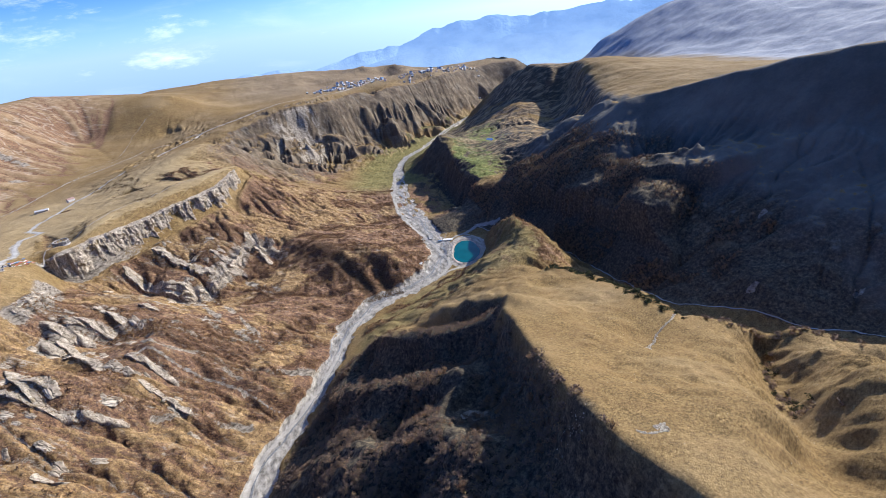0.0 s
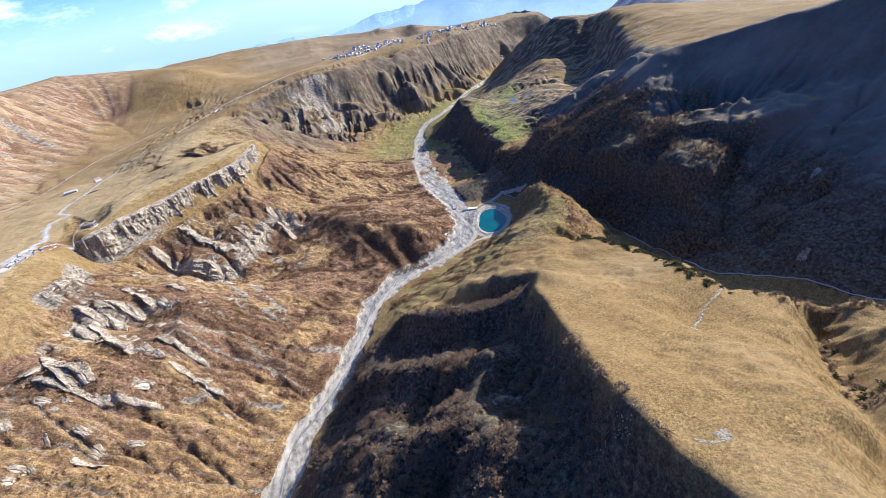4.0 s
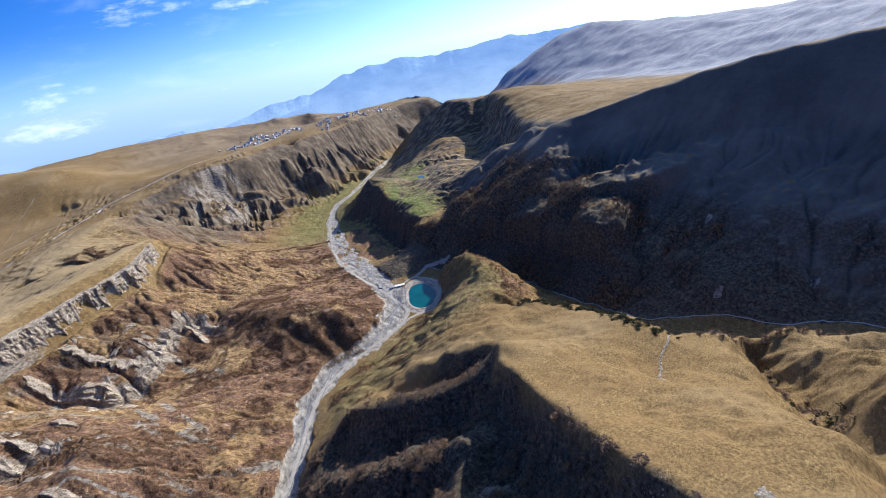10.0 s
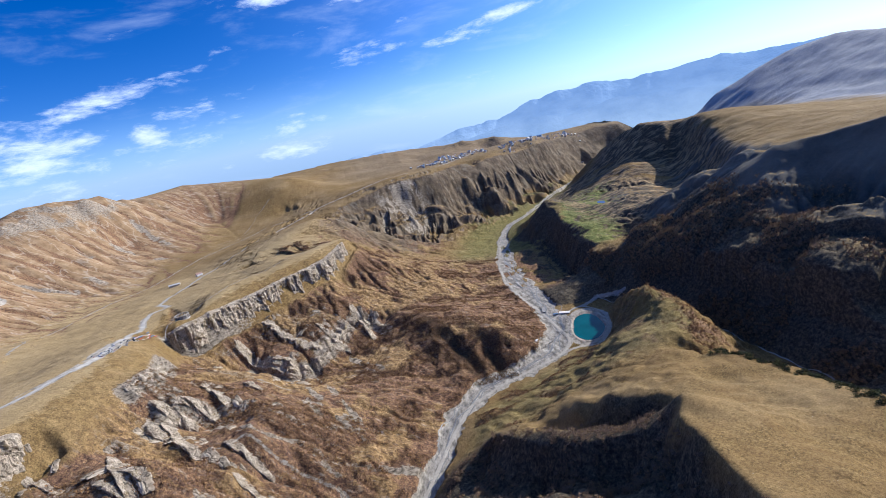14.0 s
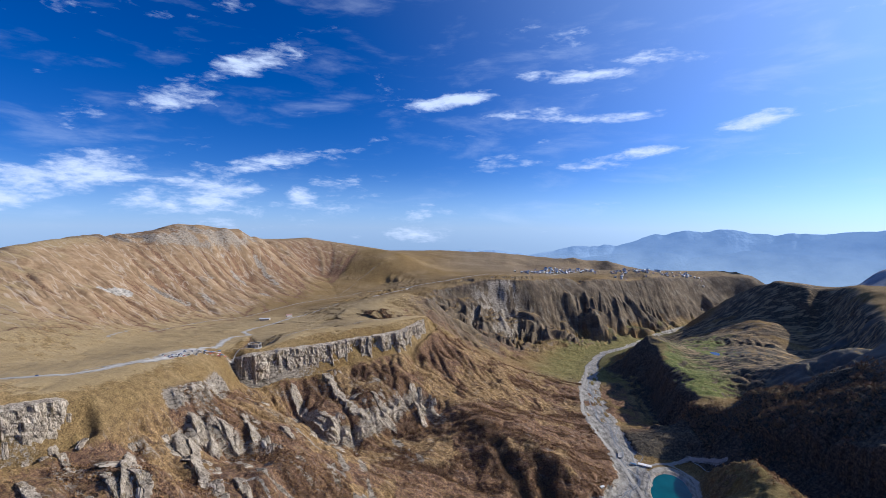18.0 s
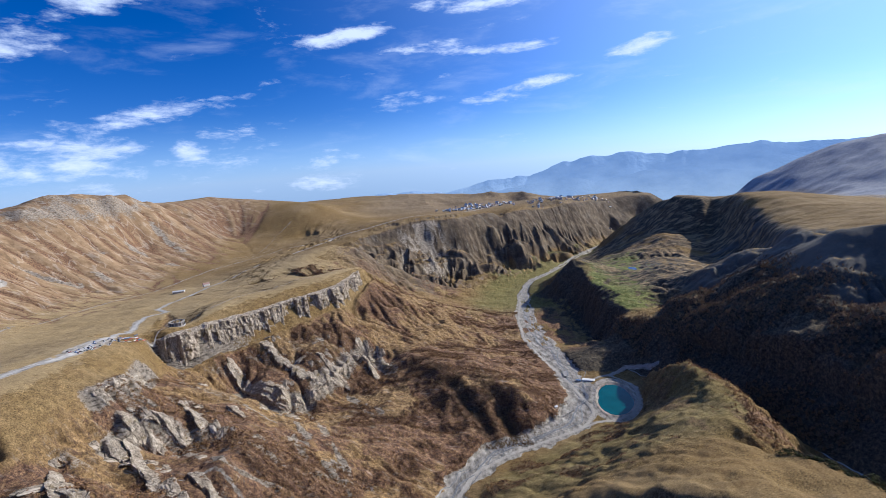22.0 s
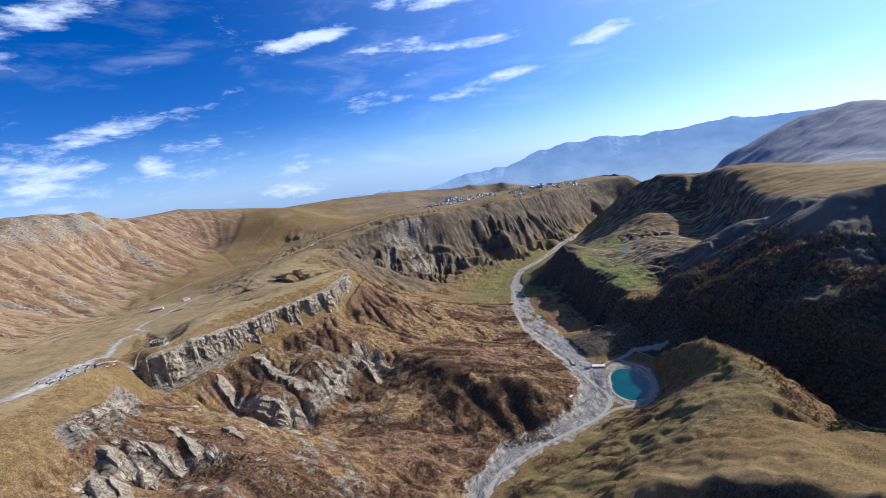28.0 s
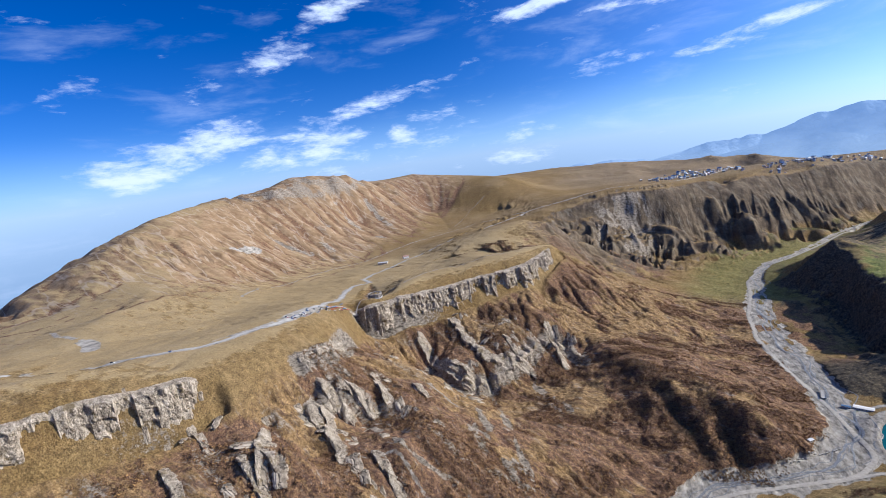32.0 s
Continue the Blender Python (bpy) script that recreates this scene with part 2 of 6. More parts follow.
PLATEAU = [(-544, 531, -256), (-540, 415, -250), (-642, 1101, -335), (-749, 1147, -339), (-748, 1339, -360), (-779, 1556, -384), (-525, 911, -330), (-600, 1023, -328),
           (-1013, 592, -262), (-1056, 716, -275), (-825, 772, -306), (-1014, 1148, -350), (-814, 1477, -366), (-1085, 1602, -395), (-819, 2189, -387), (-450, 1150, -332),
           (-330, 1300, -330), (-560, 1300, -345), (-640, 900, -315), (-677, 394, -247), (-700, 640, -283), (-900, 300, -235), (-800, 0, -200), (-430, 1300, -322)]
BROWN_RIDGE = [(-600, 1400, -350), (-508, 1452, -326), (-424, 1582, -310), (-340, 1708, -300), (-270, 1790, -330), (-200, 1850, -400)]
GULLY_BEHIND = [(-90, 1420, -420), (-140, 1560, -430), (-60, 1700, -490), (80, 1780, -540)]
MOUNT_FOOT = [(-926, 544, -250), (-1152, 926, -263), (-1100, 1227, -342), (-1120, 1600, -380), (-1050, 1900, -372), (-900, 2300, -372), (-650, 2454, -362)]
MOUNT_LOW = [(-1230, 1208, -262), (-1300, 1591, -310), (-1250, 2100, -290), (-1050, 2562, -330)]
MOUNT_CREST = [(-1150, 480, -280), (-1348, 704, -280), (-1420, 830, -240), (-1490, 1000, -172), (-1590, 1259, -110), (-1729, 1650, -80), (-1640, 1800, -90), (-1540, 2040, -43), (-1395, 2220, -60), (-1345, 2530, -143), (-1340, 2990, -110), (-993, 3020, -172), (-655, 2900, -206)]
SADDLE = [(-727, 2731, -240), (-500, 3100, -290), (-300, 3000, -320)]
FAR_KNOLLS = [(392, 3780, -312), (470, 3790, -292), (575, 3790, -272), (640, 3780, -300), (690, 3770, -318), (760, 3755, -306), (825, 3740, -288), (885, 3725, -312), (950, 3710, -340)]
FAR_HILLS = [(-900, 3700, -240), (-520, 3850, -250), (-140, 3980, -250), (215, 3980, -288), (640, 3930, -300), (820, 3900, -305), (960, 4020, -370), (1400, 4200, -420)]
GORGE_RIM = [(-340, 2130, -345), (-200, 2220, -340), (25, 2350, -318), (160, 2400, -330), (344, 2615, -318), (600, 2760, -340), (800, 2880, -372), (1000, 3000, -368), (1230, 3230, -384), (1430, 3390, -388), (1610, 3450, -382), (1760, 3440, -400), (1880, 3450, -450), (1990, 3560, -520)]
GORGE_BACK = [(100, 2700, -318), (470, 3100, -335), (761, 3600, -370), (1150, 3600, -372), (1265, 3400, -352), (1620, 3640, -352), (1560, 3560, -356), (200, 3400, -330), (-200, 2700, -335)]
GORGE_WALL = [(-269, 2018, -405), (83, 2117, -473), (60, 2250, -450), (-23, 2300, -370), (176, 1950, -540), (330, 2230, -520), (560, 2480, -480), (469, 2690, -380), (900, 2800, -470), (1250, 3130, -480), (1500, 3270, -520), (1760, 3330, -530)]
DARK_HILL = [(545, 1665, -424), (601, 1700, -430), (560, 1640, -430)]
BENCH_EDGE = [(570, 1620, -440), (540, 1500, -452), (511, 1321, -460), (505, 1200, -465), (500, 1120, -470)]
BENCH_FOOT = [(425, 1690, -556), (452, 1566, -553), (465, 1423, -550), (462, 1242, -543), (462, 1130, -538)]
GREEN = [(529, 1224, -455), (600, 1400, -470), (660, 1550, -468), (720, 1700, -478), (608, 1820, -500), (760, 1900, -490)]
BENCH_R = [(360, 1000, -528), (420, 1100, -520), (380, 1300, -540), (410, 1480, -545)]
SPUR_A = [(500, 950, -470), (592, 829, -402), (672, 653, -354), (731, 604, -326), (864, 870, -234)]
SPUR_B = [(572, 530, -404), (583, 490, -384), (622, 500, -360), (660, 540, -342), (690, 580, -333)]
VALLEY_B = [(640, 430, -412), (680, 470, -394), (725, 520, -374), (745, 560, -354)]
SPUR_D = [(700, 640, -324), (745, 592, -287), (800, 545, -260)]
VALLEY_D = [(760, 668, -337), (805, 618, -314), (860, 572, -274)]
PLATEAU_EDGE = [(1040, 1180, -298), (1079, 1314, -317), (1150, 1460, -324), (1197, 1572, -320), (1300, 1800, -292), (1400, 2000, -272)]
PLATEAU_FOOT = [(965, 1200, -345), (1010, 1340, -362), (1080, 1490, -375), (1125, 1605, -378), (1225, 1840, -358), (1320, 2050, -330)]
SPUR_C = [(651, 1165, -473), (620, 1030, -430), (760, 1100, -400), (870, 1200, -360), (970, 1517, -410), (900, 1350, -370)]
DARK_SLOPE = [(773, 350, -337), (649, 244, -400), (850, 420, -290), (830, 200, -325), (860, -50, -320), (900, -300, -290), (1000, 250, -240), (1700, 300, -220), (1600, 700, -240)]
CREST = [(864, 885, -236), (945, 790, -208), (991, 663, -169), (1030, 560, -140), (1058, 469, -120), (1092, 408, -110), (1136, 328, -100), (1212, 130, -79), (1278, -201, -65), (1400, -700, -80)]
CREST_BACK = [(x + 55, y + 18, z - 8) for x, y, z in CREST]
CREST_FAR = [(x + 210, y + 70, z - 42) for x, y, z in CREST[1:]]
SUN_PLATEAU = [(1065, 1136, -290), (1105, 1353, -315), (1194, 1563, -320), (1261, 1385, -292), (1330, 1803, -268), (1455, 2000, -262), (1560, 1914, -262), (1600, 1564, -285), (1520, 1223, -272), (1400, 1050, -255), (1700, 900, -250)]
HILL_SPUR = [(1090, 2730, -550), (1120, 2600, -470), (1155, 2460, -385), (1200, 2300, -305), (1230, 2200, -272), (1260, 2120, -282), (1310, 2060, -290), (1400, 2010, -275)]
HILL_FOOT = [(1090, 2000, -385), (1010, 2120, -445), (940, 2260, -505), (880, 2400, -565)]
HILL_BACK = [(1300, 2600, -500), (1500, 2900, -560), (1750, 2700, -500), (1900, 2300, -380), (2100, 1800, -330), (2300, 1300, -330), (2300, 600, -300)]
BLUE_HILL = [(1850, 3050, -560), (2000, 2980, -400), (2200, 2960, -270), (2420, 2920, -190), (2640, 2900, -120), (2810, 2720, -60), (3010, 2520, -110), (3260, 2180, -150), (3440, 1915, -170), (3600, 1620, -170), (3800, 1200, -160), (3900, 600, -180)]
STREAM = [(310, 975, -539), (440, 940, -532), (520, 800, -520), (545, 660, -507), (548, 530, -492), (548, 400, -472), (555, 295, -447), (590, 270, -440), (612, 240, -435), (620, 200, -431), (640, 150, -427), (675, 125, -421), (690, 85, -415), (740, -100, -400), (790, -400, -370)]
MEADOW_RIM = [(175, -200, -160), (165, -115, -176), (158, -76, -186), (162, -33, -200), (169, 12, -217), (180, 60, -240), (193, 116, -264), (199, 161, -273), (205, 200, -284), (222, 226, -282)]
MEADOW_UNDER = [(162, -204, -184), (152, -114, -200), (145, -75, -210), (149, -30, -224), (156, 15, -242), (167, 64, -265), (180, 119, -288), (186, 164, -299), (193, 210, -310), (206, 238, -312)]
WOOD_RIB_A = [(128, 160, -305), (108, 200, -334), (72, 245, -366), (30, 300, -412), (-20, 350, -475)]
WOOD_RIB_B = [(112, 40, -268), (80, 92, -314), (30, 135, -358), (-20, 175, -400), (-80, 215, -455)]
WOOD_RIB_C = [(92, -60, -252), (40, -20, -290), (-30, 30, -344), (-110, 70, -414)]
BOWL_RIDGE = [(200, 203, -284), (178, 250, -330), (145, 278, -352), (116, 318, -382), (88, 380, -412), (70, 428, -438), (40, 455, -478)]
WOOD_GULLY = [(250, 262), (220, 284), (182, 320), (146, 368), (116, 420)]
MEADOW_IN = [(x + 13, y + 2, z - 2.5) for x, y, z in MEADOW_RIM[:-1]]
RIGHT_GULLY = [(490, 95, -380), (420, 35, -340), (345, -45, -280), (302, -88, -249), (268, -130, -225)]
RIGHT_RIB = [(530, 60, -350), (462, -5, -290), (395, -65, -238), (350, -130, -204)]
MEADOW = [(198, 205, -288), (222, 224, -281), (199, 161, -272), (237, 46, -262), (315, 234, -332), (346, 114, -318), (200, -70, -196), (414, 149, -332), (420, 57, -319), (364, 400, -380), (397, 380, -383), (422, 261, -362),
          (494, 118, -358), (270, -60, -215), (330, 20, -275), (235, -110, -205), (280, 330, -340), (330, 320, -358), (420, -160, -270), (560, 20, -365)]
SHADE_SLOPE = [(66, 185, -398), (128, 76, -312), (132, 122, -330), (59, 380, -424), (90, 295, -412), (150, 250, -345), (130, 330, -375), (200, 290, -345), (-20, 330, -480), (-60, 300, -497), (40, 60, -368), (-100, 160, -462),
               (-60, -40, -395), (-160, -40, -452), (100, -110, -252), (60, 440, -450), (10, 450, -490)]
POND_RIDGE = [(364, 423, -384), (440, 560, -404), (448, 678, -404), (466, 780, -432), (462, 850, -485)]
POND_SLOPE = [(345, 657, -472), (300, 600, -458), (260, 480, -412), (200, 520, -460), (270, 665, -508), (335, 735, -524), (140, 470, -458), (160, 600, -508), (90, 560, -500), (405, 690, -455), (418, 780, -505), (425, 840, -516), (490, 560, -430), (505, 650, -450), (505, 780, -490)]
BEHIND = [(100, -300, -150), (150, -600, -60), (0, -1000, -100), (-600, -800, -150), (600, -900, -150), (1500, -1400, -100), (-1500, -1300, -150), (-1800, -200, -430), (-2600, 800, -720), (-2500, 2500, -520), (-2200, 4000, -420),
          (4200, -600, -200), (3000, -1000, -200), (3800, 3300, -480), (2800, 4200, -570), (200, 4700, -330), (-1200, 4700, -280), (4400, 2000, -250), (2600, 3500, -545)]

MEADOW_DROP = [(364, 423, -384), (397, 390, -378), (422, 261, -360), (416, 160, -328), (506, 119, -357), (560, 80, -362), (640, 0, -350)]
DROP_FOOT = offset(MEADOW_DROP[::-1], 24, [40] * 7)
LEDGES = [[(-378, 843, -440), (-305, 803, -442), (-257, 827, -447), (-217, 900, -444), (-183, 986, -437), (-139, 1016, -462), (-93, 954, -479)],
          [(-446, 539, -294), (-441, 593, -305), (-482, 709, -340)],
          [(-403, 488, -337), (-406, 536, -332), (-381, 562, -345), (-348, 558, -375), (-322, 574, -378)]]
LEDGE_DROPS = (22, 13, 12)
LEDGE_FEET = [offset(line, 0.3 * drop + 5, [drop if 0 < i < len(line) - 1 else drop * 0.4 for i in range(len(line))]) for line, drop in zip(LEDGES, LEDGE_DROPS)]
SHARP = [(RIM, 16), (FOOT, 16), (RIVER, 45), (BLUFF_TOP, 25), (BLUFF_FOOT, 25), (BROWN_RIDGE, 50), (GULLY_BEHIND, 50), (MOUNT_CREST, 70), (FAR_HILLS, 120), (FAR_KNOLLS, 120), (BOWL_RIDGE, 20), (WOOD_RIB_A, 30), (WOOD_RIB_B, 30), (WOOD_RIB_C, 30),
         (GORGE_RIM, 60), (SPUR_A, 60), (SPUR_B, 30), (VALLEY_B, 30), (SPUR_D, 30), (VALLEY_D, 30), (PLATEAU_EDGE, 45), (PLATEAU_FOOT, 60), (CREST, 60), (CREST_BACK, 60), (CREST_FAR, 120), (HILL_SPUR, 70), (BLUE_HILL, 120), (STREAM, 50), (POND_RIDGE, 50), (MOUNT_FOOT, 100), (MEADOW_RIM, 14), (MEADOW_UNDER, 14), (MEADOW_IN, 14), (HILL_FOOT, 60), (RIGHT_GULLY, 20), (RIGHT_RIB, 25), (BENCH_EDGE, 45), (BENCH_FOOT, 45), (MEADOW_DROP, 25), (DROP_FOOT, 30)] + [(line, 18) for line in LEDGES + LEDGE_FEET]
LOOSE = LEFT_SLOPE + PLATEAU + MOUNT_LOW + SADDLE + GORGE_BACK + GORGE_WALL + DARK_HILL + GREEN + BENCH_R + SPUR_C + DARK_SLOPE + SUN_PLATEAU + HILL_BACK + MEADOW + SHADE_SLOPE + POND_SLOPE + BEHIND
KNOTS = np.vstack([along(line, step) for line, step in SHARP] + [np.array(LOOSE, float)])
POND = (359, 819)                                 # middle of the pond; drawn about 75 by 125 m to fit the camera's view
POND_Z = bed(830) + 3


def kernel(qx, qy):
    return np.sqrt((qx[:, None] - KNOTS[None, :, 0]) ** 2 + (qy[:, None] - KNOTS[None, :, 1]) ** 2 + 40.0) / 1000


def fit_land():
    n = len(KNOTS)
    a = np.zeros((n + 3, n + 3))
    a[:n, :n] = kernel(KNOTS[:, 0], KNOTS[:, 1]) - 1.5e-3 * np.eye(n)
    a[:n, n], a[:n, n + 1:] = 1, KNOTS[:, :2] / 1000
    a[n:, :n] = a[:n, n:].T
    return np.linalg.solve(a, np.r_[KNOTS[:, 2], 0, 0, 0])


LAND = fit_land()


def base_height(x, y):
    out = np.empty(x.size)
    fx, fy = x.ravel(), y.ravel()
    for i in range(0, x.size, 20000):
        qx, qy = fx[i:i + 20000], fy[i:i + 20000]
        out[i:i + 20000] = kernel(qx, qy) @ LAND[:-3] + LAND[-3] + qx / 1000 * LAND[-2] + qy / 1000 * LAND[-1]
    return out.reshape(x.shape)


def axis(inner0, inner1, step, lo, hi, grow):
    mid = list(np.arange(inner0, inner1 + step / 2, step))
    left, d, v = [], step, inner0
    while v > lo:
        d *= grow
        v -= d
        left.append(v)
    right, d, v = [], step, mid[-1]
    while v < hi:
        d *= grow
        v += d
        right.append(v)
    return np.array(left[::-1] + mid + right)


STEP = 3.1
GX = axis(-640, 860, STEP, -3300, 4700, 1.015)
GY = axis(-160, 1340, STEP, -1700, 4850, 1.009)
X2, Y2 = np.meshgrid(GX, GY, indexing="ij")


def on_plateau(x, y):
    """1 on the sunny flat top east of the valley."""
    return smooth(0, 50, x - np.interp(y, [900, 1180, 1314, 1460, 1572, 1800, 2000, 2400], [1100, 1040, 1079, 1150, 1197, 1300, 1400, 1560])) * smooth(980, 1080, y)


BLUFF_GULLIES = [[(10, 890), (40, 830), (70, 765), (100, 695)], [(95, 850), (112, 800), (128, 745), (142, 685)]]


def bluff_flute(x, y):
    """Distance to the middle of the river bluff, place along it, and its ribs (1) and gullies (-1)."""
    d, w, _ = to_line(x, y, [((a[0] + b[0]) / 2, (a[1] + b[1]) / 2) for a, b in zip(BLUFF_TOP, BLUFF_FOOT)])
    return d, w, np.sin(w * 6.6 + 1.6 * vnoise(x / 38, y / 38, 9))


def shifted(a, i, j):
    """The grid moved by one cell, its edge repeated."""
    nx, ny = a.shape
    return a[np.clip(np.arange(nx) + i, 0, nx - 1)][:, np.clip(np.arange(ny) + j, 0, ny - 1)]


def blurred(a, times=1):
    for _ in range(times):
        a = 0.25 * (shifted(a, 1, 0) + 2 * a + shifted(a, -1, 0))
        a = 0.25 * (shifted(a, 0, 1) + 2 * a + shifted(a, 0, -1))
    return a


SIDES = ((1, 0), (-1, 0), (0, 1), (0, -1), (1, 1), (1, -1), (-1, 1), (-1, -1))


def runoff(h, steps):
    """How much ground drains through each cell, in square metres, and its steepest fall."""
    cx, cy = np.gradient(GX)[:, None], np.gradient(GY)[None, :]
    falls = [np.maximum(h - shifted(h, i, j), 0) / np.hypot(i * cx, j * cy) for i, j in SIDES]
    steep = np.maximum.reduce(falls)
    weights = [f ** 4 for f in falls]
    total = sum(weights) + 1e-12
    shares = [shifted((w / total).astype(np.float32), -i, -j) for w, (i, j) in zip(weights, SIDES)]
    flow = np.broadcast_to((cx * cy).astype(np.float32), h.shape).copy()
    area = flow.copy()
    for _ in range(steps):
        flow = sum(shifted(flow, -i, -j) * w for w, (i, j) in zip(shares, SIDES))
        area += flow
    return area, steep


def eroded(h, power, rounds=7):
    """Rills and gullies worn down the slopes by running water."""
    h = h + power * (1.6 * fbm(X2 / 24, Y2 / 24, 3, 401) + 3.0 * fbm(X2 / 85, Y2 / 85, 3, 405))
    for k in range(rounds):
        area, steep = runoff(h, 40 + 8 * k)
        wear = power * 0.055 * np.sqrt(area) * np.minimum(steep, 1.1) ** 1.3
        h = h - np.minimum(wear, 3.0 * power)
        h = h + 0.25 * np.minimum(power, 1) * (blurred(h) - h)
    return h, area


def crease(x, y, line, side, drop, reach, far):
    """How much lower the ground falls away beyond a sharp edge, on one side of it."""
    d, w, s_ = to_line(x, y, line)
    n = len(line) - 1
    return drop * (s_ == side) * (1 - np.exp(-d / reach)) * smooth(far, 0.35 * far, d) * smooth(0.0, 0.8, w) * smooth(n, n - 0.8, w)


def crest(x, y, line, high, wide):
    """A raised spur along a line."""
    d, w, _ = to_line(x, y, line)
    n = len(line) - 1
    return high * np.exp(-(d / wide) ** 2) * smooth(0.0, 0.6, w) * smooth(n, n - 0.6, w)


def shelf(h, x, y, line, fall, reach):
    """Ground filled up to a spur whose back falls away gently on both sides."""
    d, w, _ = to_line(x, y, line)
    top = np.interp(w, range(len(line)), [p[2] for p in line]) - fall * d - 3 * fbm(x / 22, y / 22, 3, 441)
    return h + np.maximum(top - h, 0) * smooth(reach, 0.75 * reach, d)


DARK_SPURS = [([(960, 1000), (830, 1010), (720, 1020), (640, 1030), (560, 1050)], 34, 50), ([(980, 1230), (880, 1200), (760, 1190), (650, 1200)], 20, 45)]
SPUR_BACKS = [[(840, 500, -268), (806, 520, -284), (768, 570, -294), (711, 655, -320), (640, 705, -362), (598, 765, -396), (560, 805, -450)], [(690, 520, -326), (650, 500, -334), (618, 482, -346), (606, 462, -370), (600, 440, -392)],
              [(700, 600, -338), (655, 600, -358), (616, 592, -392)]]


def shape_land(x, y):
    far = smooth(300, 2500, np.hypot(x, y - 300))
    # wander of the sample place gives broken, buttressed edges
    sharp_rim = smooth(25, 70, to_line(x, y, MEADOW_RIM)[0])
    sharp_rim = sharp_rim * smooth(15, 60, to_line(x, y, RIM)[0])
    sharp_rim = sharp_rim * smooth(20, 70, to_line(x, y, BOWL_RIDGE)[0])
    on_crest = smooth(30, 160, to_line(x, y, CREST)[0])
    sharp_rim = sharp_rim * on_crest
    fade = smooth(3000, 1700, np.hypot(x, y))
    wob = fade * (9 + 6 * far) * (0.15 + 0.85 * sharp_rim)
    wx = x + wob * fbm(x / 55, y / 55, 3, 11) + 3.5 * sharp_rim * fade * fbm(x / 13, y / 13, 2, 21)
    wy = y + wob * fbm(x / 55, y / 55, 3, 31) + 3.5 * sharp_rim * fade * fbm(x / 13, y / 13, 2, 41)
    d_riv, w_riv, _ = to_line(x, y, RIVER)
    d_str, _, _ = to_line(x, y, STREAM)
    keep = smooth(25, 110, d_riv)
    h = base_height(x + (wx - x) * keep, y + (wy - y) * keep)
    gx, gy = np.gradient(h, GX, GY)
    slope = np.hypot(gx, gy)
    # cover masks
    d_rim, w_rim, s_rim = to_line(x, y, RIM)
    d_foot, w_foot, s_foot = to_line(x, y, FOOT)
    d_gor, _, _ = to_line(x, y, GORGE_RIM)
    east = (x > np.interp(y, [p[1] for p in RIVER], [p[0] for p in RIVER]))
    left_slope = smooth(0, 40, d_foot) * (s_foot < 0) * (~east) * smooth(1700, 1400, y)
    # gullies run down the fall line
    d_blf, w_blf, flute = bluff_flute(x, y)
    g1 = ridged((y + 0.15 * x) / 70 + 0.35 * fbm(x / 160, y / 160, 2, 3), (x - 0.15 * y) / 300, 3, 5)
    h = h - left_slope * (5.0 * smooth(-0.1, 1.2, g1) + 1.5 * fbm(y / 16 + 0.01 * x, x / 60, 3, 8)) * smooth(20, 110, d_blf) * smooth(20, 90, d_riv)
    for line in BLUFF_GULLIES:
        h = h - crest(x, y, line, 13, 15)
    h = h + 4 * flute * smooth(62, 20, d_blf) * smooth(0.3, 1.0, w_blf) * smooth(3.0, 2.6, w_blf)
    gw = smooth(600, 250, d_gor) * (~east) * (y > 1850) * smooth(0.12, 0.4, slope)
    g2 = ridged((0.82 * x + 0.57 * y) / 230 + 0.5 * fbm(x / 260, y / 260, 2, 13), (0.57 * x - 0.82 * y) / 700, 3, 15)
    h = h - gw * smooth(20, 140, d_gor) * (60 * np.clip(1 - g2, 0, 1.6) * 0.8 + 8 * np.abs(fbm((0.82 * x + 0.57 * y) / 38, (0.57 * x - 0.82 * y) / 160, 3, 16)))
    h = h + gw * smooth(30, 160, d_gor) * (26 * ridged(x / 120 + 0.5 * fbm(x / 140, y / 140, 2, 17), y / 170, 4, 18) + 8 * fbm(x / 60, y / 60, 2, 19))
    d_br, _, s_br = to_line(x, y, BROWN_RIDGE)
    g5 = ridged((0.55 * x + 0.83 * y) / 82 + 0.4 * fbm(x / 150, y / 150, 2, 43), (0.83 * x - 0.55 * y) / 420, 3, 45)
    h = h - (s_br < 0) * smooth(20, 90, d_br) * smooth(420, 260, d_br) * (y > 1330) * 16 * smooth(-0.5, 1.2, -g5)
    mnt = smooth(-900, -1250, x) * smooth(0.10, 0.3, slope) * (y > 500) * (y < 3100)
    g3 = ridged((0.35 * x + 0.94 * y) / 120 + 0.4 * fbm(x / 300, y / 300, 2, 23), (0.94 * x - 0.35 * y) / 900, 3, 25)
    h = h - mnt * (30 * smooth(-0.1, 1.2, -g3) + 3 * np.abs(fbm((0.35 * x + 0.94 * y) / 42, (0.94 * x - 0.35 * y) / 240, 3, 26)))
    crown = smooth(130, 30, to_line(x, y, MOUNT_CREST[4:10])[0])
    h = h + crown * smooth(1500, 1750, y) * (18 * ridged(x / 75, y / 75, 3, 27) - 4)
    dark = east * smooth(0.15, 0.4, slope) * smooth(520, 700, x) * (1 - on_plateau(x, y))
    g4 = ridged((0.5 * x + 0.87 * y) / 130 + 0.4 * fbm(x / 200, y / 200, 2, 33), (0.87 * x - 0.5 * y) / 600, 3, 35)
    h = h - dark * (0.1 + 0.9 * on_crest) * (20 - 7 * smooth(1050, 1300, y)) * smooth(-0.3, 1.3, -g4)
